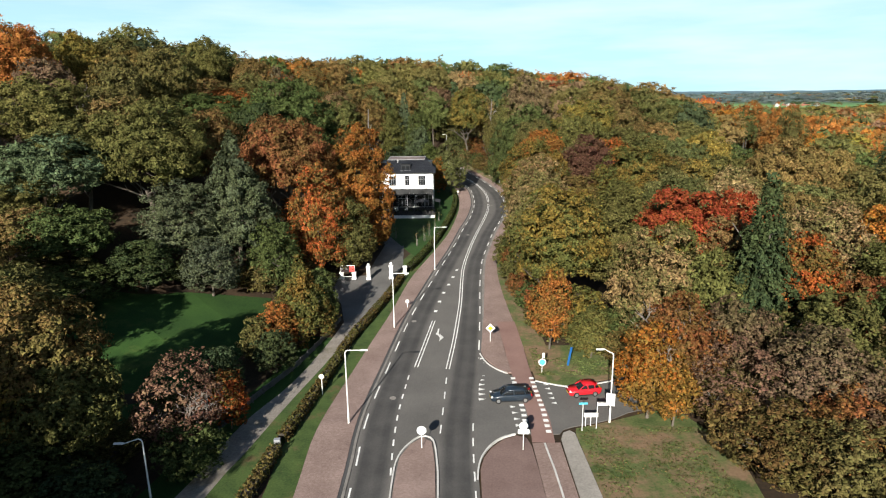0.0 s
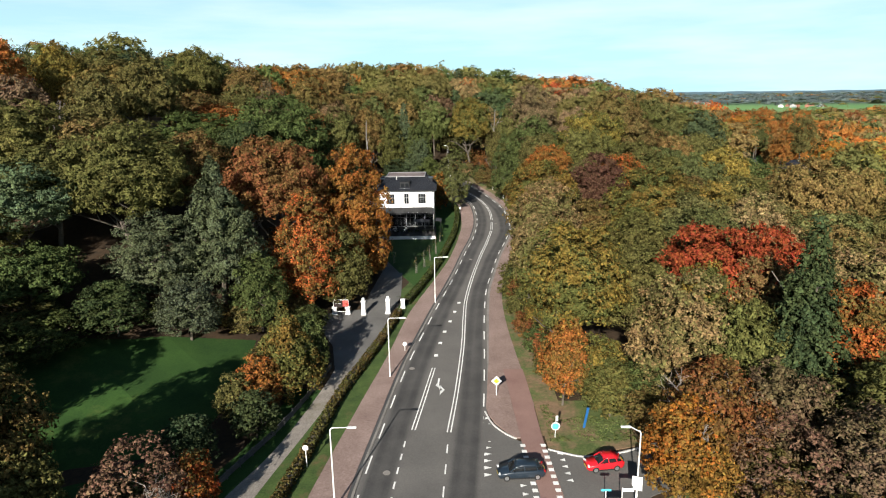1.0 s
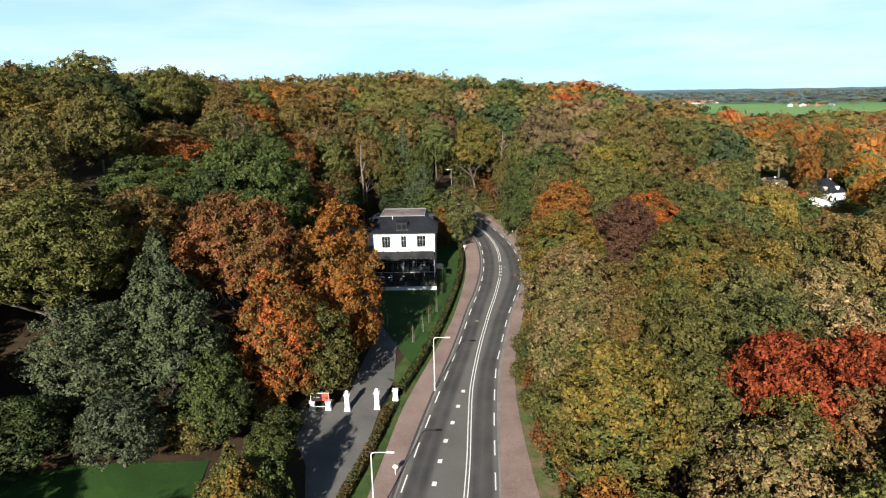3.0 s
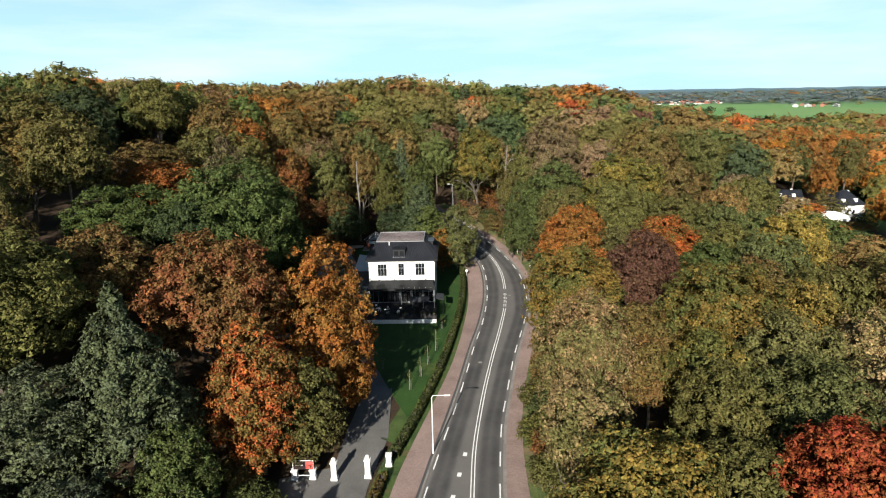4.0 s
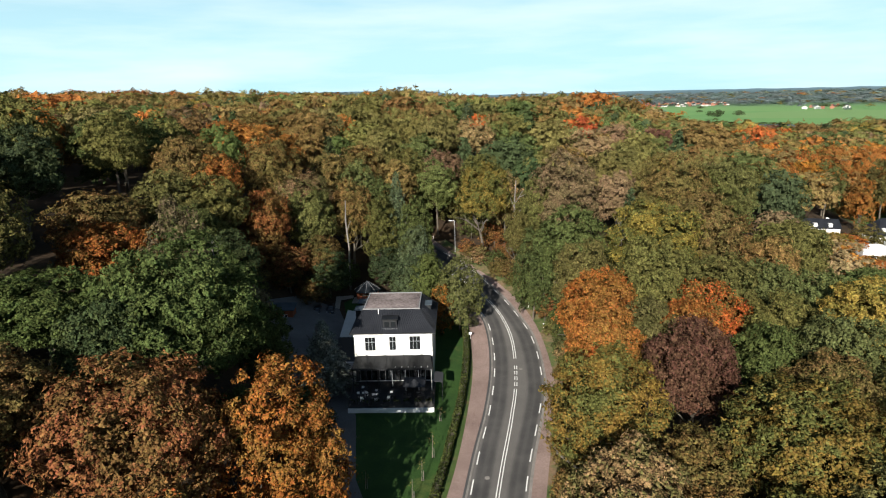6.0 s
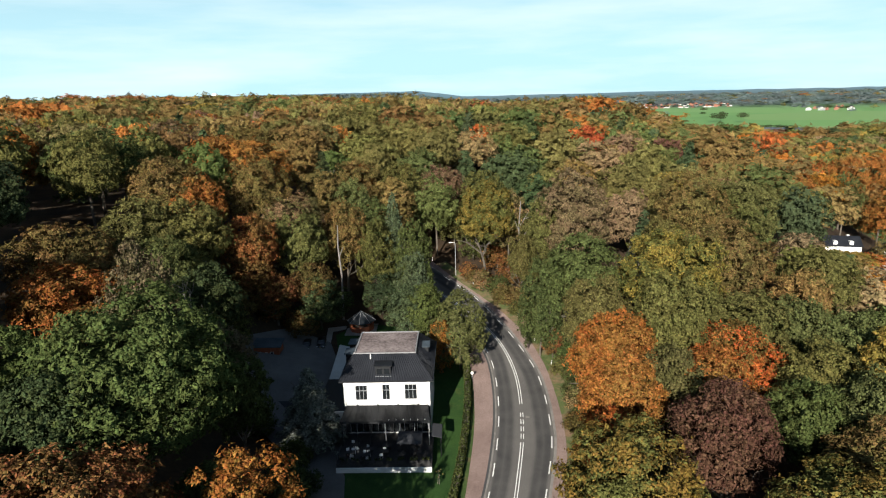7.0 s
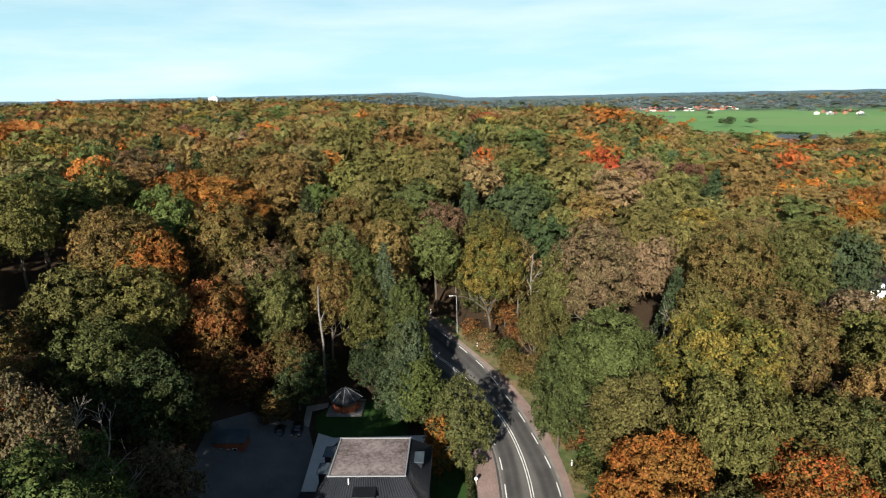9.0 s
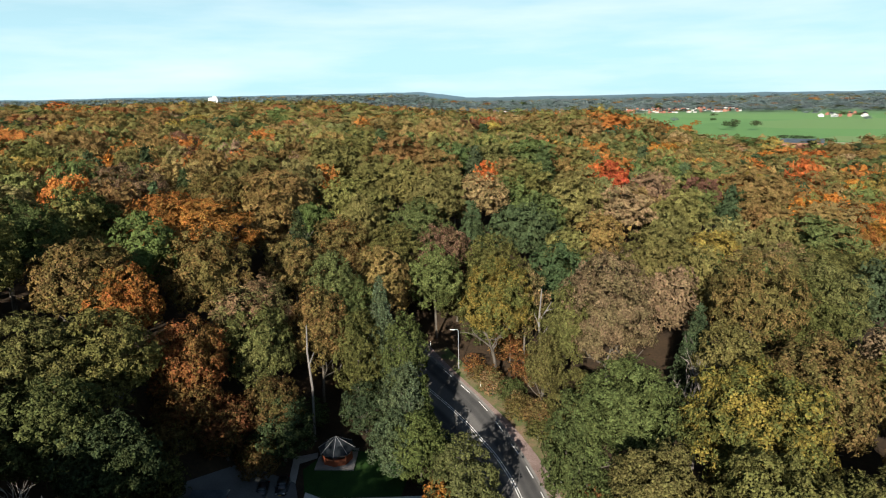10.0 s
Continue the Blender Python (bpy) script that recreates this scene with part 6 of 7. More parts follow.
def gazebo(x, y):
    z = ground_z(x, y)
    g = thing("gazebo", pose(x, y, z), "octagonal red wooden gazebo with a grey pointed roof", "gazebo")
    part("platform", box(0, 0, 0.1, 6.4, 6.0, 0.3), M_CONCRETE, g)
    for k in range(8):
        a = radians(45 * k + 22.5)
        part("wall_panel", box(2.35 * math.cos(a), 2.35 * math.sin(a), 0.85, 0.08, 1.9, 1.2, 45 * k + 22.5), M_REDWOOD, g)
        b = radians(45 * k)
        part("post", rod((2.5 * math.cos(b), 2.5 * math.sin(b), 0.2), (2.5 * math.cos(b), 2.5 * math.sin(b), 2.3), 0.07), M_REDWOOD, g)
    bm = bmesh.new()
    bmesh.ops.create_cone(bm, cap_ends=True, segments=8, radius1=3.1, radius2=0.08, depth=2.1, matrix=Matrix.Translation((0, 0, 3.3)))
    roof = part("roof", bm, M_GAZEBO, g)
    for k in range(8):
        b = radians(45 * k)
        part("roof_hip", rod((3.1 * math.cos(b), 3.1 * math.sin(b), 2.28), (0, 0, 4.36), 0.05, 0.04, 5), M_RIM_EDGE, roof)


gazebo(-18.9, 196)
def car_park_shed(x, y):
    shed = thing("shed", pose(x, y, ground_z(x, y - 1.7)), "red wooden shed with a blue-grey roof by the car park", "shed")
    bm = box(0, -0.3, 1.3, 4.8, 2.8, 3.2)
    for v in bm.verts:
        if v.co.z > 2 and v.co.y > 0:
            v.co.z += 0.55
    part("wall", bm, M_REDWOOD, shed)
    bm = box(0, -0.2, 3.26, 5.5, 3.2, 0.14)
    bmesh.ops.rotate(bm, verts=bm.verts, cent=(0, -0.3, 3.26), matrix=Matrix.Rotation(math.atan2(0.55, 2.8), 3, "X"))
    part("roof", bm, M_SHEDROOF, shed)
    for k in (-1.35, 1.0):
        w = part("window", box(k, -1.72, 1.75, 0.5, 0.06, 0.5), M_GLASS, shed)
        part("frame", frame_ring(k, -1.74, 1.75, 0.62, 0.62), M_TRIM, w)
    part("notice", box(-0.1, -1.72, 1.8, 0.5, 0.04, 0.28), M_TRIM, shed)
    part("door", box(0.1, -1.73, 0.75, 1.0, 0.06, 1.5), M_REDWOOD, shed, "red boarded door")


def frame_ring(x, y, z, wide, high):
    """Four thin bars round a small window."""
    bm = bmesh.new()
    for sx, sz, dx, dz in ((wide, 0.07, 0, high / 2), (wide, 0.07, 0, -high / 2), (0.07, high, wide / 2, 0), (0.07, high, -wide / 2, 0)):
        add_box(bm, x + dx, y, z + dz, sx, 0.05, sz)
    return bm


car_park_shed(-34.2, 180.6)
tagged(part("garden_path", patch(((-25.5, 189.5), (-24.4, 189.5), (-24.8, 194.2), (-22.3, 196.0), (-22.4, 197.4), (-26.0, 195.2)), 0.06, 0.2), M_CONCRETE), "grey paved garden path leading to the gazebo", "path", kind="structure")

for k in range(6):
    part("parking_mark", box(-36.5 + 1.6 * k, 179.6 - 0.25 * k, ground_z(-36.5 + 1.6 * k, 179.6) + 0.075, 0.12, 1.3, 0.012, -8), M_PAINT, car_park)

# ---- gate ----
M_BANNER = plain("dark_banner", (0.02, 0.012, 0.012), 0.6)
M_BANNER_RED = material("red_banner_print", (0.35, 0.02, 0.02), (0.65, 0.12, 0.1), 0.6, 2.0, 6.0)


def gate_pier(x, y, high, ball=True):
    z = ground_z(x, y)
    p = thing("gate_pier", pose(x, y, z), "white gate pier with a ball on its cap" if ball else "short white gate pier with a flat cap", "gate pier", "gate piers")
    part("plinth", box(0, 0, 0.15, 0.8, 0.8, 0.5, 0, 0.02), M_WHITE, p)
    part("shaft", box(0, 0, high / 2 + 0.1, 0.62, 0.62, high - 0.2, 0, 0.02), M_WHITE, p)
    part("cap", box(0, 0, high + 0.06, 0.82, 0.82, 0.14, 0, 0.03), M_WHITE, p)
    if ball:
        bm = bmesh.new()
        bmesh.ops.create_uvsphere(bm, u_segments=16, v_segments=10, radius=0.27, matrix=Matrix.Translation((0, 0, high + 0.4)))
        part("ball", bm, M_WHITE, p)


gate_pier(-13.05, 103.7, 2.25)
gate_pier(-9.15, 104.1, 2.3)
gate_pier(-6.9, 106.3, 1.45, False)
gate_pier(-17.7, 103.7, 1.2, False)
gate_pier(-15.6, 103.9, 1.2, False)
board = thing("banner", pose(-16.65, 103.7, ground_z(-16.6, 103.7)), "dark banner with a red picture between white piers", "banner")
part("cloth", box(0, 0, 1.95, 2.5, 0.04, 1.1), M_BANNER, board)
part("red_picture", box(0.75, -0.03, 1.95, 0.9, 0.02, 0.95), M_BANNER_RED, board, "red printed picture")
part("lettering_bar", box(-0.45, -0.03, 1.95, 0.9, 0.02, 0.12), M_ZINC, board)
for a in (-1.2, 1.2):
    part("banner_post", rod((a, 0, 0), (a, 0, 2.6), 0.04, 0.04, 6), M_TRIM, board)
part("banner_rail", box(0, 0, 2.55, 2.5, 0.06, 0.08), M_TRIM, board)
part("banner_rail", box(0, 0, 0.6, 2.1, 0.06, 0.06), M_TRIM, board)
side_gate = thing("side_gate", pose(-8.0, 105.2, ground_z(-8, 105.2)), "low dark metal gate between white piers", "gate")
for k in range(3):
    part("bar", rod((-0.9, -0.85, 0.3 + 0.35 * k), (0.85, 0.85, 0.3 + 0.35 * k), 0.03, 0.03, 5), M_BLACK, side_gate)
for k in range(4):
    part("upright", rod((-0.9 + 0.58 * k, -0.85 + 0.56 * k, 0.0), (-0.9 + 0.58 * k, -0.85 + 0.56 * k, 1.1), 0.02, 0.02, 5), M_BLACK, side_gate)

# ---- hedges ----


def hedge(points, high, wide, colour, label, seed, density=60):
    line = spline(points, 0.5)
    r = np.random.default_rng(seed)
    h = thing("hedge", pose(0, 0, 0), label, "hedge", "roadside hedges")
    _, total = along(line, 0, 1)
    n = int(total * density)
    s = r.uniform(0, total, n)
    cum = np.concatenate(([0], np.cumsum(np.hypot(*np.diff(line, axis=0).T))))
    x, y = np.interp(s, cum, line[:, 0]), np.interp(s, cum, line[:, 1])
    u = r.uniform(-1, 1, n)
    t = r.random(n)
    across = np.where(t < 0.45, u, np.sign(u)) * wide / 2 * r.uniform(0.85, 1.12, n)
    z = np.where(t < 0.45, high * r.uniform(0.92, 1.1, n), r.uniform(0.05, 1, n) * high)
    tx = np.gradient(line, axis=0)
    tx /= np.linalg.norm(tx, axis=1)[:, None]
    ux, uy = np.interp(s, cum, tx[:, 1]), -np.interp(s, cum, tx[:, 0])
    c = np.stack((x + ux * across, y + uy * across, land(x, y) + z), 1)
    nor = unit(np.stack((ux * across, uy * across, np.where(t < 0.45, 1.0, 0.2)), 1) + r.normal(size=(n, 3)) * 0.35)
    leaves_ob = shared("leaves", mesh_of("leaves", leaf_tris(c, nor, r.uniform(0.2, 0.42, n), r), M_LEAF), h)
    leaves_ob.color = colour
    mid = resample(line, max(4, len(line) // 3))
    # bark-coloured core that fills the hedge behind its leaves
    part("hedge_core", strip(offset_line(mid, -wide * 0.36), offset_line(mid, wide * 0.36), high * 0.8, high * 0.85), M_BARK, h)


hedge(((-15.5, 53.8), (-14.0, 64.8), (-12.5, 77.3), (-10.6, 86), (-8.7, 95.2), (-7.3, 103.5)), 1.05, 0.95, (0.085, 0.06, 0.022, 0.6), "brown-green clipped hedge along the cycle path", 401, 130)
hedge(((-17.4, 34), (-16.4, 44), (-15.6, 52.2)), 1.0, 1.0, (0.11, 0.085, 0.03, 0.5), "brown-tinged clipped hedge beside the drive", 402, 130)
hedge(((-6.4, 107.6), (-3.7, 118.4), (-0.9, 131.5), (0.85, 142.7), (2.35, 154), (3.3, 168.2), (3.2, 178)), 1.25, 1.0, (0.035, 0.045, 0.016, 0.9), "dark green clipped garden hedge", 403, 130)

# ---- lamp posts ----


def lamp_post(x, y, high, arm, label, head_drop=0.0, mat=None):
    z = ground_z(x, y)
    p = thing("street_lamp", pose(x, y, z), label, "street lamp", "street lamps")
    part("pole_base", rod((0, 0, -0.2), (0, 0, 1.5), 0.1, 0.095, 10), mat or M_POLE, p)
    part("pole", rod((0, 0, 1.5), (0, 0, high - 0.25), 0.075, 0.055, 10), mat or M_POLE, p)
    s = 1 if arm > 0 else -1
    elbow = bmesh.new()
    add_rod(elbow, (0, 0, high - 0.27), (0.1 * s, 0, high - 0.06), 0.055, 0.05)
    add_rod(elbow, (0.09 * s, 0, high - 0.07), (0.32 * s, 0, high), 0.05, 0.045)
    add_rod(elbow, (0.3 * s, 0, high), (arm - 0.4 * s, 0, high + head_drop), 0.045, 0.04)
    part("arm", elbow, mat or M_POLE, p)
    head = bmesh.new()
    add_box(head, arm, 0, high + head_drop, 0.85, 0.26, 0.14, 0, 0.05)
    part("lamp_head", head, M_TRIM, p)


for x, y in ((-9.65, 57.3), (-6.98, 82.4), (-1.6, 108.6)):
    lamp_post(x, y, 8.0, 1.85, "white steel street lamp with a straight side arm")
lamp_post(16.6, 57.0, 7.6, -1.3, "white steel street lamp with a bent arm", 0.35)
lamp_post(-23.9, 45.0, 6.0, -1.9, "white steel street lamp standing among shrubs", -0.4)
# zinc instead of white paint: its shade at the bend put into the colour
lamp_post(1.36, 221.7, 8.6, -1.2, "street lamp at the wooded bend", 0.0, M_ZINC)


# ---- signs ----
M_SIGN_BACK = plain("sign_back", (0.62, 0.66, 0.66), 0.5)
M_SIGN_WHITE = plain("sign_white", (0.8, 0.8, 0.78), 0.4)
M_SIGN_YELLOW = plain("sign_yellow", (0.75, 0.62, 0.02), 0.4)
M_SIGN_BLUE = plain("sign_blue", (0.015, 0.09, 0.24), 0.4)
M_SIGN_CYAN = plain("sign_cyan", (0.08, 0.42, 0.55), 0.4)
M_SIGN_RED = plain("sign_red", (0.55, 0.03, 0.025), 0.4)


def disc(r, thick, y, z, sides=24, turn=0.0):
    bm = bmesh.new()
    bmesh.ops.create_cone(bm, cap_ends=True, segments=sides, radius1=r, radius2=r, depth=thick, matrix=pose(0, y, z, 90, 0, 0) @ pose(0, 0, 0, 0, 0, turn))
    return bm


def sign(name, x, y, high, label, mat=None):
    z = ground_z(x, y)
    p = thing(name, pose(x, y, z), label, "road sign", "road signs")
    part("post", rod((0, 0, -0.2), (0, 0, high), 0.04, 0.04, 8), mat or M_POLE, p)
    return p


p = sign("keep_right_sign", -2.1, 52.6, 2.3, "round sign seen from behind on a median island")
part("plate", disc(0.45, 0.03, -0.06, 2.0), M_SIGN_BACK, p)
p = sign("priority_sign", 6.15, 77.3, 2.4, "white and yellow diamond priority sign")
part("plate", disc(0.62, 0.03, -0.06, 2.0, 4), M_SIGN_WHITE, p)
part("yellow_centre", disc(0.36, 0.02, -0.09, 2.0, 4), M_SIGN_YELLOW, p)
p = sign("junction_sign", 7.3, 52.1, 2.9, "cluster of white sign plates on one post")
part("plate", disc(0.4, 0.03, 0.06, 2.6), M_SIGN_BACK, p)
part("side_plate", box(0.02, 0.06, 2.0, 1.0, 0.03, 0.5), M_SIGN_BACK, p)
p = sign("cycle_sign", 11.6, 68.4, 1.9, "round blue and white cycle sign on a post")
part("plate", disc(0.45, 0.03, -0.06, 1.4), M_SIGN_WHITE, p)
part("blue_face", disc(0.36, 0.02, -0.09, 1.4), M_SIGN_CYAN, p)
part("back_plate", box(0.15, 0.1, 2.2, 0.25, 0.03, 0.6), M_SIGN_WHITE, p)
p = thing("blue_pillar", pose(15.0, 70.2, ground_z(15, 70), 0, 9, 0), "tall slim blue information pillar in the grass", "pillar")
part("body", box(0, 0, 1.2, 0.26, 0.15, 2.6, 0, 0.02), M_SIGN_BLUE, p)
p = sign("street_name_sign", 13.5, 55.5, 3.0, "small blue street name plate on a white post")
part("plate", box(0, -0.06, 3.0, 0.85, 0.03, 0.2), M_SIGN_CYAN, p)
p = sign("direction_sign", 15.0, 55.9, 2.9, "white arrow direction sign on a post")
part("plate", box(0.45, -0.06, 2.7, 1.0, 0.03, 0.3), M_SIGN_WHITE, p)
p = sign("low_board", 14.55, 56.4, 1.3, "white horizontal board on short posts")
part("plate", box(0, -0.06, 1.25, 1.4, 0.04, 0.45), M_SIGN_WHITE, p)
part("second_post", rod((-0.5, 0, -0.2), (-0.5, 0, 1.2), 0.04, 0.04, 8), M_POLE, p)
p = thing("square_board", pose(16.6, 56.85, ground_z(16.6, 57)), "white square sign board on a lamp post", "road sign", "road signs")
part("plate", box(-0.1, -0.12, 2.7, 0.85, 0.05, 1.3, -20), M_SIGN_WHITE, p)


def marker_post(x, y, high=1.05, red=False):
    p = thing("marker_post", pose(x, y, ground_z(x, y)), "white plastic roadside marker post", "marker post", "marker posts")
    part("post", box(0, 0, high / 2, 0.16, 0.12, high, 0, 0.02), M_SIGN_WHITE, p)
    part("band", box(0, 0, high * 0.78, 0.17, 0.13, 0.18), M_SIGN_RED if red else M_BLACK, p)


for x, y in ((17.4, 189.8), (19.3, 179.8), (15.1, 201.0), (5.6, 215.9), (-4.8, 229.5)):
    marker_post(x, y)
marker_post(21.0, 170.9, 1.4, True)
p = sign("warning_sign", 15.9, 203.8, 2.3, "red-edged triangular warning sign at the bend")
part("plate", disc(0.55, 0.03, -0.06, 1.9, 3, 90), M_SIGN_RED, p)
part("white_face", disc(0.36, 0.02, -0.09, 1.88, 3, 90), M_SIGN_WHITE, p)


def bollard(x, y, high):
    p = thing("bollard", pose(x, y, ground_z(x, y)), "short post with a round white reflector head", "bollard", "bollards")
    part("post", rod((0, 0, -0.1), (0, 0, high), 0.05, 0.05, 8), M_POLE, p)
    part("head", disc(0.28, 0.06, -0.05, high), M_SIGN_WHITE, p)


bollard(-5.55, 90.0, 1.1)
bollard(4.25, 175.5, 1.2)
bollard(-13.5, 63.6, 2.2)
box_ob = thing("utility_box", pose(-15.7, 53.0, ground_z(-15.7, 53)), "small grey utility box by the hedge", "utility box")
part("body", box(0, 0, 0.5, 0.6, 0.5, 1.0, 10, 0.03), M_ZINC, box_ob)


# ---- cars ----
M_TYRE = plain("tyre_rubber", (0.018, 0.018, 0.018), 0.8)
M_RIM = plain("alloy_rim", (0.45, 0.46, 0.47), 0.3, 0.8)
M_LAMP = plain("headlight", (0.75, 0.77, 0.78), 0.15)
M_TAIL = plain("tail_light", (0.4, 0.01, 0.01), 0.2)
M_PLATE = plain("number_plate", (0.6, 0.45, 0.03), 0.5)


def car_paint(name, colour):
    mat = bpy.data.materials.new(name)
    mat.use_nodes = True
    b = mat.node_tree.nodes["Principled BSDF"]
    b.inputs["Base Color"].default_value, b.inputs["Roughness"].default_value = (*colour, 1), 0.28
    b.inputs["Coat Weight"].default_value, b.inputs["Coat Roughness"].default_value = 0.6, 0.08
    return mat


def loft(rings):
    bm = bmesh.new()
    made = [[bm.verts.new(p) for p in ring] for ring in rings]
    n = len(made[0])
    for a, b in zip(made, made[1:]):
        for i in range(n):
            j = (i + 1) % n
            bm.faces.new((a[i], a[j], b[j], b[i]))
    bm.faces.new(made[0][::-1]), bm.faces.new(made[-1])
    bmesh.ops.recalc_face_normals(bm, faces=bm.faces)
    for f in bm.faces:
        f.smooth = True
    return bm


def car(m, long, wide, high, paint, label):
    """A hatchback, nose towards -x, standing on z = 0."""
    c = thing("car", m, label, "car", "cars")
    h, w = long / 2, wide / 2

    def ring(x, half, low, belt):
        return [(x, -half * 0.92, low), (x, -half, low + 0.18), (x, -half, belt - 0.12), (x, -half * 0.93, belt), (x, half * 0.93, belt), (x, half, belt - 0.12), (x, half, low + 0.18), (x, half * 0.92, low)]

    belt = high * 0.62
    part("body", loft([ring(-h, w * 0.72, 0.35, 0.62), ring(-h + 0.15, w * 0.88, 0.22, 0.72), ring(-h + 0.7, w * 0.98, 0.2, belt - 0.1), ring(-h + 1.25, w, 0.2, belt), ring(h - 0.9, w, 0.2, belt + 0.02), ring(h - 0.25, w * 0.96, 0.22, belt + 0.02), ring(h - 0.02, w * 0.86, 0.35, belt - 0.12)]), paint, c)

    def roof_ring(x, half, z0, z1):
        return [(x, -half, z0), (x, -half * 0.82, z1 - 0.06), (x, -half * 0.7, z1), (x, half * 0.7, z1), (x, half * 0.82, z1 - 0.06), (x, half, z0)]

    b = belt - 0.03
    part("glasshouse", loft([roof_ring(-h + 1.05, w * 0.9, b, b + 0.04), roof_ring(-h + 1.75, w * 0.9, b, high - 0.1), roof_ring(h - 1.0, w * 0.9, b, high - 0.08), roof_ring(h - 0.28, w * 0.86, b, b + 0.12)]), M_GLASS, c)
    part("roof", loft([roof_ring(-h + 1.6, w * 0.76, high - 0.16, high - 0.13), roof_ring(-h + 2.0, w * 0.78, high - 0.14, high - 0.01), roof_ring(h - 1.1, w * 0.78, high - 0.14, high), roof_ring(h - 0.55, w * 0.72, high - 0.26, high - 0.1)]), paint, c)
    for s in (-1, 1):
        for x0, z0, x1, z1 in ((-h + 1.1, belt, -h + 1.72, high - 0.12), (0.25, belt, 0.2, high - 0.08), (h - 0.75, belt, h - 0.9, high - 0.1)):
            part("pillar", rod((x0, s * w * 0.9, z0), (x1, s * w * 0.76, z1), 0.05, 0.045, 6), paint, c)
        part("mirror", box(-h + 1.45, s * (w + 0.08), belt + 0.04, 0.14, 0.2, 0.13, 0, 0.03), paint, c)
        part("headlight", box(-h + 0.16, s * w * 0.66, 0.66, 0.2, 0.34, 0.14, 18 * s, 0.03), M_LAMP, c)
        part("tail_light", box(h - 0.1, s * w * 0.74, belt - 0.14, 0.14, 0.26, 0.28, -10 * s, 0.03), M_TAIL, c)
        part("sill", box(0, s * (w - 0.01), 0.26, long * 0.55, 0.04, 0.12), M_BLACK, c)
    for x in (-h + 0.78, h - 0.78):
        for s in (-1, 1):
            tyre = part("wheel", rod((x, s * (w - 0.2), 0.31), (x, s * (w + 0.005), 0.31), 0.31, 0.31, 20), M_TYRE, c)
            part("rim", rod((x, s * (w - 0.02), 0.31), (x, s * (w + 0.02), 0.31), 0.2, 0.19, 14), M_RIM, tyre)
    part("front_plate", box(-h - 0.01, 0, 0.45, 0.03, 0.5, 0.11), M_PLATE, c)
    part("rear_plate", box(h + 0.0, 0, 0.75, 0.03, 0.5, 0.11), M_PLATE, c)
    part("grille", box(-h + 0.01, 0, 0.58, 0.05, 0.8, 0.1), M_BLACK, c)


car(pose(7.2, 61.9, ground_z(7, 62) + 0.062, 0, 0, 3), 4.45, 1.8, 1.5, car_paint("dark_blue_paint", (0.012, 0.02, 0.03)), "dark blue-grey hatchback waiting at the give-way line")
car(pose(15.3, 63.0, ground_z(15, 63) + 0.062, 0, 0, 8), 3.65, 1.62, 1.45, car_paint("red_paint", (0.5, 0.012, 0.02)), "bright red small hatchback waiting on the side road")
for x, y in ((-28.6, 186.5), (-26.0, 188.3)):
    car(pose(x, y, ground_z(x, y) + 0.06, 0, 0, 95), 4.3, 1.78, 1.48, car_paint("black_paint", (0.015, 0.016, 0.018)), "dark parked car in the shaded car park")


# ---- young trees on the lawn ----
def sapling(x, y, high):
    z = ground_z(x, y)
    s = thing("sapling", pose(x, y, z), "young thin tree tied to a stake", "sapling", "lawn saplings")
    part("stem", rod((0, 0, -0.1), (0.1, 0, high), 0.04, 0.015, 6), M_TWIG, s)
    part("stake", rod((0.25, 0, -0.1), (0.25, 0, 1.6), 0.04, 0.04, 6), M_DEADWOOD, s)
    r = np.random.default_rng(int(x * 10) + 900)
    n = 45
    c = np.stack((r.normal(size=n) * 0.35, r.normal(size=n) * 0.35, r.uniform(0.5, 1.0, n) * high), 1)
    lv = shared("leaves", mesh_of("leaves", leaf_tris(c, unit(r.normal(size=(n, 3))), r.uniform(0.12, 0.25, n), r), M_LEAF), s)
    lv.color = (0.12, 0.1, 0.035, 0.5)


for x, y, high in ((-5.6, 124.5, 3.2), (-4.2, 128.5, 3.4), (-3.2, 132.5, 3.2), (-2.0, 137.5, 4.0), (-10.4, 131, 2.6), (-1.2, 146.5, 2.4)):
    sapling(x, y, high)

# ---- houses on the plain ----


def cottage(x, y, turn, wide, deep, wall, roof, wall_mat, roof_mat, label, detail=True, ridge=0.12):
    z = ground_z(x, y)
    c = thing("house", pose(x, y, z, 0, 0, turn), label, "house", "houses on the plain")
    part("wall", box(0, 0, wall / 2 - 0.5, wide, deep, wall + 1), wall_mat, c)
    bm = bmesh.new()
    a, b = wide / 2 + 0.4, deep / 2 + 0.4
    low = [bm.verts.new(p) for p in ((-a, -b, wall), (a, -b, wall), (a, b, wall), (-a, b, wall))]
    r0, r1 = bm.verts.new((-wide * ridge, 0, wall + roof)), bm.verts.new((wide * ridge, 0, wall + roof))
    for q in ((low[0], low[1], r1, r0), (low[2], low[3], r0, r1), (low[1], low[2], r1), (low[3], low[0], r0)):
        bm.faces.new(q)
    bm.faces.new(low[::-1])
    rf = part("roof", bm, roof_mat, c)
    if detail:
        for k in (-0.22, 0.22):
            part("dormer", box(k * wide, -b * 0.62, wall + roof * 0.33, 1.1, 1.6, 1.3), wall_mat, rf)
            w = part("window", box(k * wide * 0.5, -deep / 2 - 0.02, wall * 0.55, 0.9, 0.06, 1.2), M_GLASS, c)
        part("chimney", box(wide * 0.2, 0.5, wall + roof * 0.8, 0.7, 0.7, 1.6), wall_mat, rf)


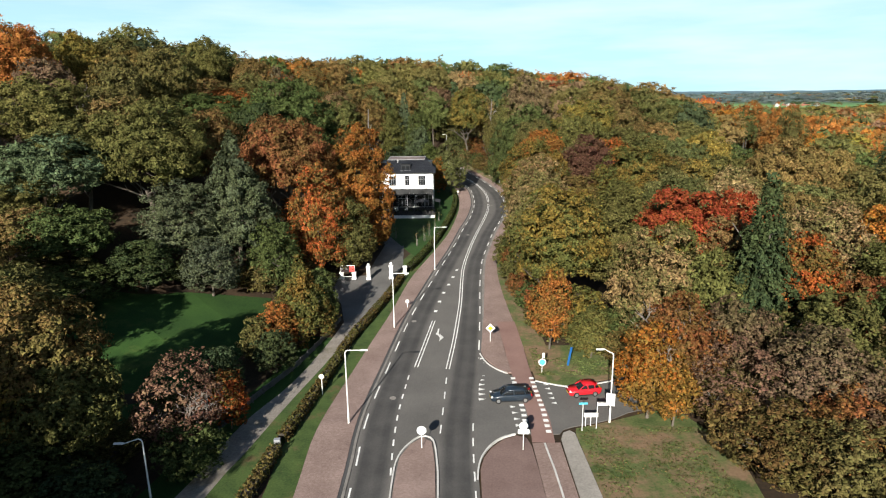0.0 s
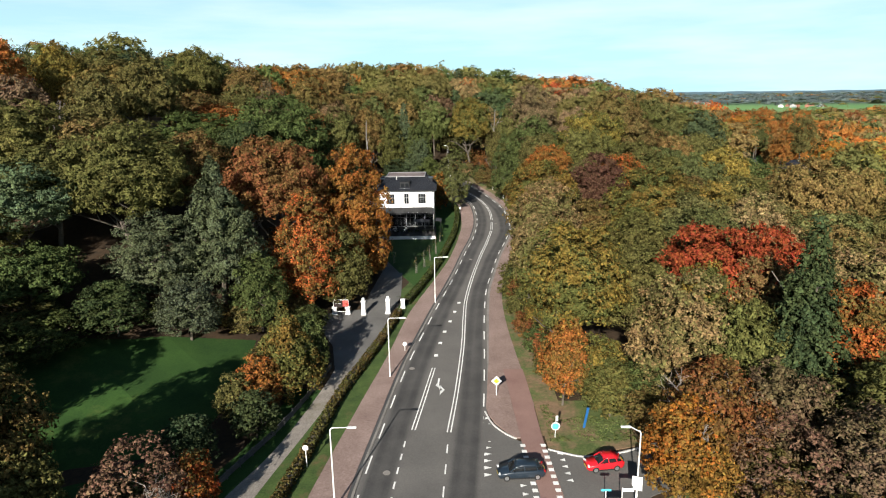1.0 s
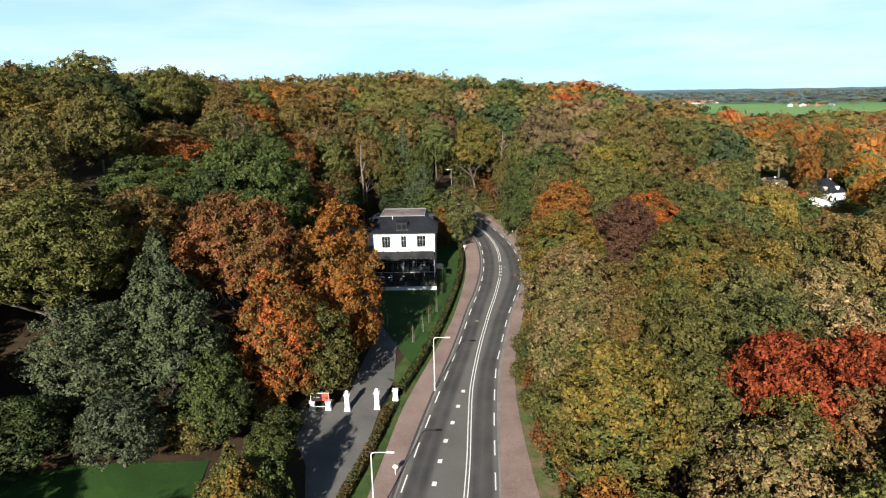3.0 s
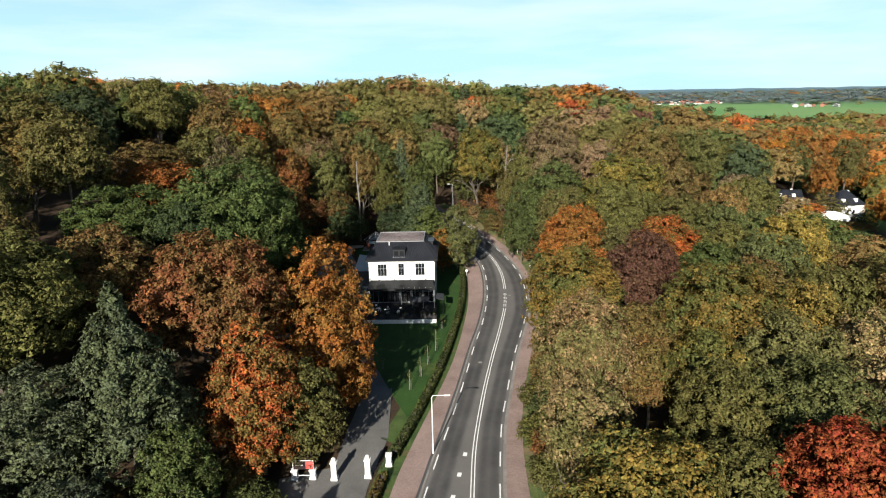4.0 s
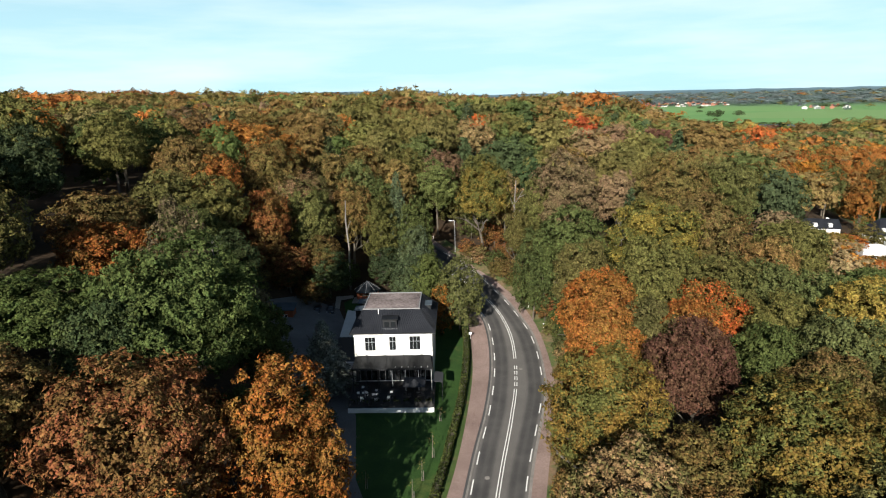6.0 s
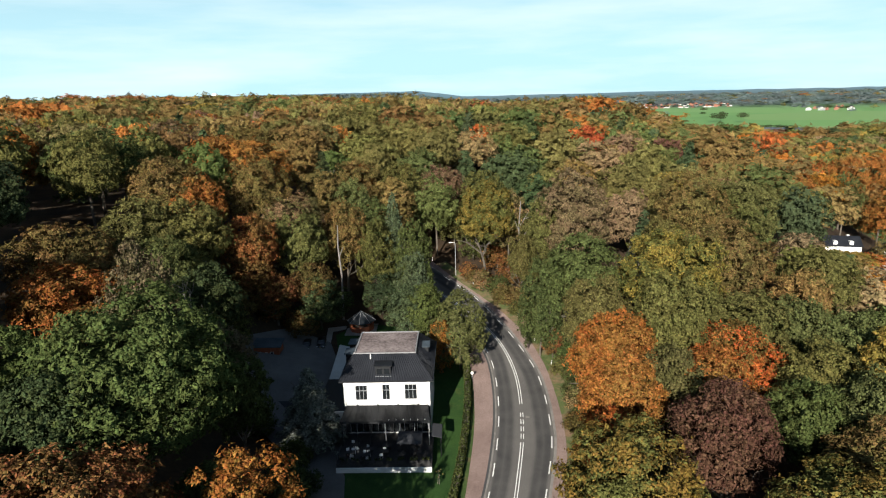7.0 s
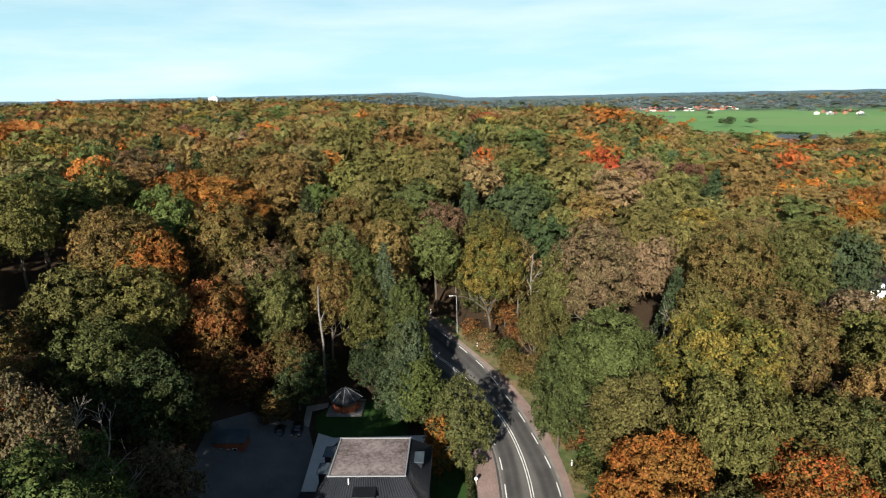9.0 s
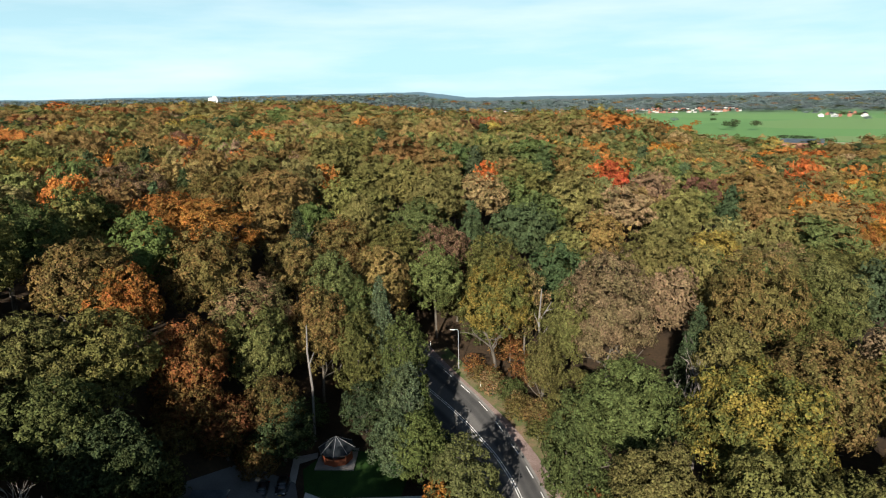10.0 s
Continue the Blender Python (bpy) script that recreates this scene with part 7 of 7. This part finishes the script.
cottage(146.5, 268, 12, 12, 9, 5.2, 5.0, M_WHITE, M_TILE, "white house with a steep dark hipped roof among trees")
cottage(121.5, 261.5, -14, 10, 7, 4.2, 2.6, M_WHITE, M_TILE, "white house with a dark gabled roof behind trees", True, 0.52)
cottage(132, 250, -6, 9, 7, 3.0, 1.2, M_WHITE, M_TRIM, "low white outbuilding among the trees", False)
M_BRICKRED = material("red_brick_far", (0.2, 0.09, 0.06), (0.34, 0.17, 0.12), 0.9, 0.5, 4.0)
M_TILERED = material("red_roof_tile", (0.22, 0.08, 0.05), (0.36, 0.16, 0.1), 0.8, 0.5, 4.0)
far_rng = np.random.default_rng(77)
for k in range(190):
    bearing = far_rng.uniform(0.04, 0.42)
    y = far_rng.uniform(1640 if bearing < 0.17 else 2060, 2420)
    x = y * bearing
    if far_rng.random() < 0.05:
        y = far_rng.uniform(1720, 1800)
        x = y * far_rng.uniform(0.53, 0.6)
    pale = far_rng.random() < 0.45
    cottage(x, y, far_rng.uniform(0, 90), far_rng.uniform(8, 13), far_rng.uniform(7, 9), far_rng.uniform(3, 4.5), far_rng.uniform(3, 4.5), M_PALEROOF if pale else M_BRICKRED, M_TILERED if far_rng.random() < 0.5 else M_TILE,
            "white village house with a pitched roof on the plain" if pale else "brick village house with a pitched roof on the plain", False)
barn = thing("barn", pose(436, 905, ground_z(436, 905), 0, 0, -24), "long farm barn with a blue-grey roof", "barn")
part("wall", box(0, 0, 2, 46, 20, 5), M_BRICKRED, barn)
bm = bmesh.new()
low = [bm.verts.new(p) for p in ((-24, -11, 4.5), (24, -11, 4.5), (24, 11, 4.5), (-24, 11, 4.5))]
r0, r1 = bm.verts.new((-24, 0, 9)), bm.verts.new((24, 0, 9))
for q in ((low[0], low[1], r1, r0), (low[2], low[3], r0, r1), (low[1], low[2], r1), (low[3], low[0], r0)):
    bm.faces.new(q)
part("roof", bm, M_SHEDROOF, barn)
tower = thing("tower_block", pose(-590, 1600, ground_z(-590, 1600) - 12), "white tower block standing over the far woods", "tower block")
part("body", box(0, 0, 18, 22, 18, 40), M_WHITE, tower)
part("roof_housing", box(2, 0, 39, 8, 8, 4), M_WHITE, tower)


M_TRACK = material("sandy_track", (0.26, 0.22, 0.14), (0.4, 0.34, 0.23), 0.95, 0.05, 0.6)
M_CROP = material("dark_crop", (0.035, 0.12, 0.035), (0.06, 0.18, 0.05), 0.95, 0.02, 0.4)
track_line = spline(((430, 962), (479, 943), (549, 917), (700, 880), (900, 850)), 12.0)
tagged(part("meadow_track", strip(offset_line(track_line, -7), offset_line(track_line, 7), 0.25, 0.4), M_TRACK), "pale sandy track across the green meadow", "track", kind="structure")
tagged(part("crop_field", strip(offset_line(track_line, 12), offset_line(track_line, 110), 0.2, 0.4), M_CROP), "dark green crop field beside the sandy track", "field", kind="structure")
for x, y, turn, wide, pale in ((418, 770, 20, 14, True), (440, 752, -15, 18, False), (463, 764, 10, 16, True), (486, 748, 30, 12, True), (905, 1640, 10, 13, True), (925, 1655, 40, 10, False), (946, 1650, 60, 11, False), (970, 1630, 15, 14, True), (885, 1662, 25, 9, True)):
    cottage(x, y, turn, wide, 9, 4.5, 3.5, M_WHITE if pale else M_BRICKRED, M_PALEROOF if pale else M_TILERED, "white farm building with a pale roof at the meadow's edge" if pale else "brick farm house with a red roof at the meadow's edge", False)


# ---- grass tufts and fallen leaves on the verges ----


def scatter(name, label, count, area, colour, size, lift, flat, seed):
    r = np.random.default_rng(seed)
    x0, x1, y0, y1 = area
    c = np.stack((r.uniform(x0, x1, count), r.uniform(y0, y1, count), np.zeros(count)), 1)
    keep = np.array([noise.noise(Vector((p[0] * 0.25, p[1] * 0.25, seed))) > -0.25 for p in c])
    c = c[keep]
    c[:, 2] = land(c[:, 0], c[:, 1]) + lift
    nor = unit(np.array((0, 0, 1.0 if flat else 0.9)) + r.normal(size=c.shape) * (0.25 if flat else 0.6))
    tint = np.tile((*colour, 0.5), (len(c), 1)) * np.concatenate((r.uniform(0.5, 1.5, (len(c), 1)).repeat(3, 1), np.ones((len(c), 1))), 1)
    ob = new(name, mesh_of(name, leaf_tris(c, nor, r.uniform(0.5, 1.3, len(c)) * size, r), M_WOODS, tint))
    return tagged(ob, label, "ground cover", kind="stuff")


scatter("corner_grass", "rough tufts of grass on the junction verge", 16000, (13.2, 24.5, 36, 56), (0.085, 0.115, 0.036), 0.12, 0.07, False, 21)
scatter("fallen_leaves", "brown fallen leaves strewn on the junction verge", 5000, (13.2, 24.5, 40, 56), (0.16, 0.1, 0.05), 0.11, 0.08, True, 22)
scatter("north_grass", "rough tufts of grass by the cycle crossing", 7000, (11.0, 20.0, 67.6, 75), (0.095, 0.12, 0.04), 0.17, 0.1, False, 23)


# ---- fence along the drive, manholes ----
M_FENCE = material("weathered_fence", (0.05, 0.05, 0.05), (0.13, 0.125, 0.12), 0.9, 0.8, 8.0)
fence_line = spline(((-22.3, 56), (-20.6, 62), (-18.0, 70), (-16.0, 78.5), (-14.9, 85)), 2.0)
fence = thing("drive_fence", pose(0, 0, 0), "low weathered grey fence along the drive", "fence")
for a, b in zip(fence_line, fence_line[1:]):
    za, zb = ground_z(*a), ground_z(*b)
    turn = math.degrees(math.atan2(b[1] - a[1], b[0] - a[0]))
    part("fence_post", box(a[0], a[1], za + 0.5, 0.1, 0.1, 1.1, turn), M_FENCE, fence)
    for h in (0.3, 0.55, 0.8):
        part("board", box((a[0] + b[0]) / 2, (a[1] + b[1]) / 2, (za + zb) / 2 + h, math.hypot(*(b - a)), 0.05, 0.2, turn), M_FENCE, fence)
for x, y in ((-4.3, 84.6), (-5.6, 62.5), (5.4, 133), (12.9, 163)):
    m = rod((x, y, ground_z(x, y) + 0.05), (x, y, ground_z(x, y) + 0.078), 0.36, 0.36, 20)
    part("manhole_cover", m, M_KERB, road, "round cast-iron manhole cover")
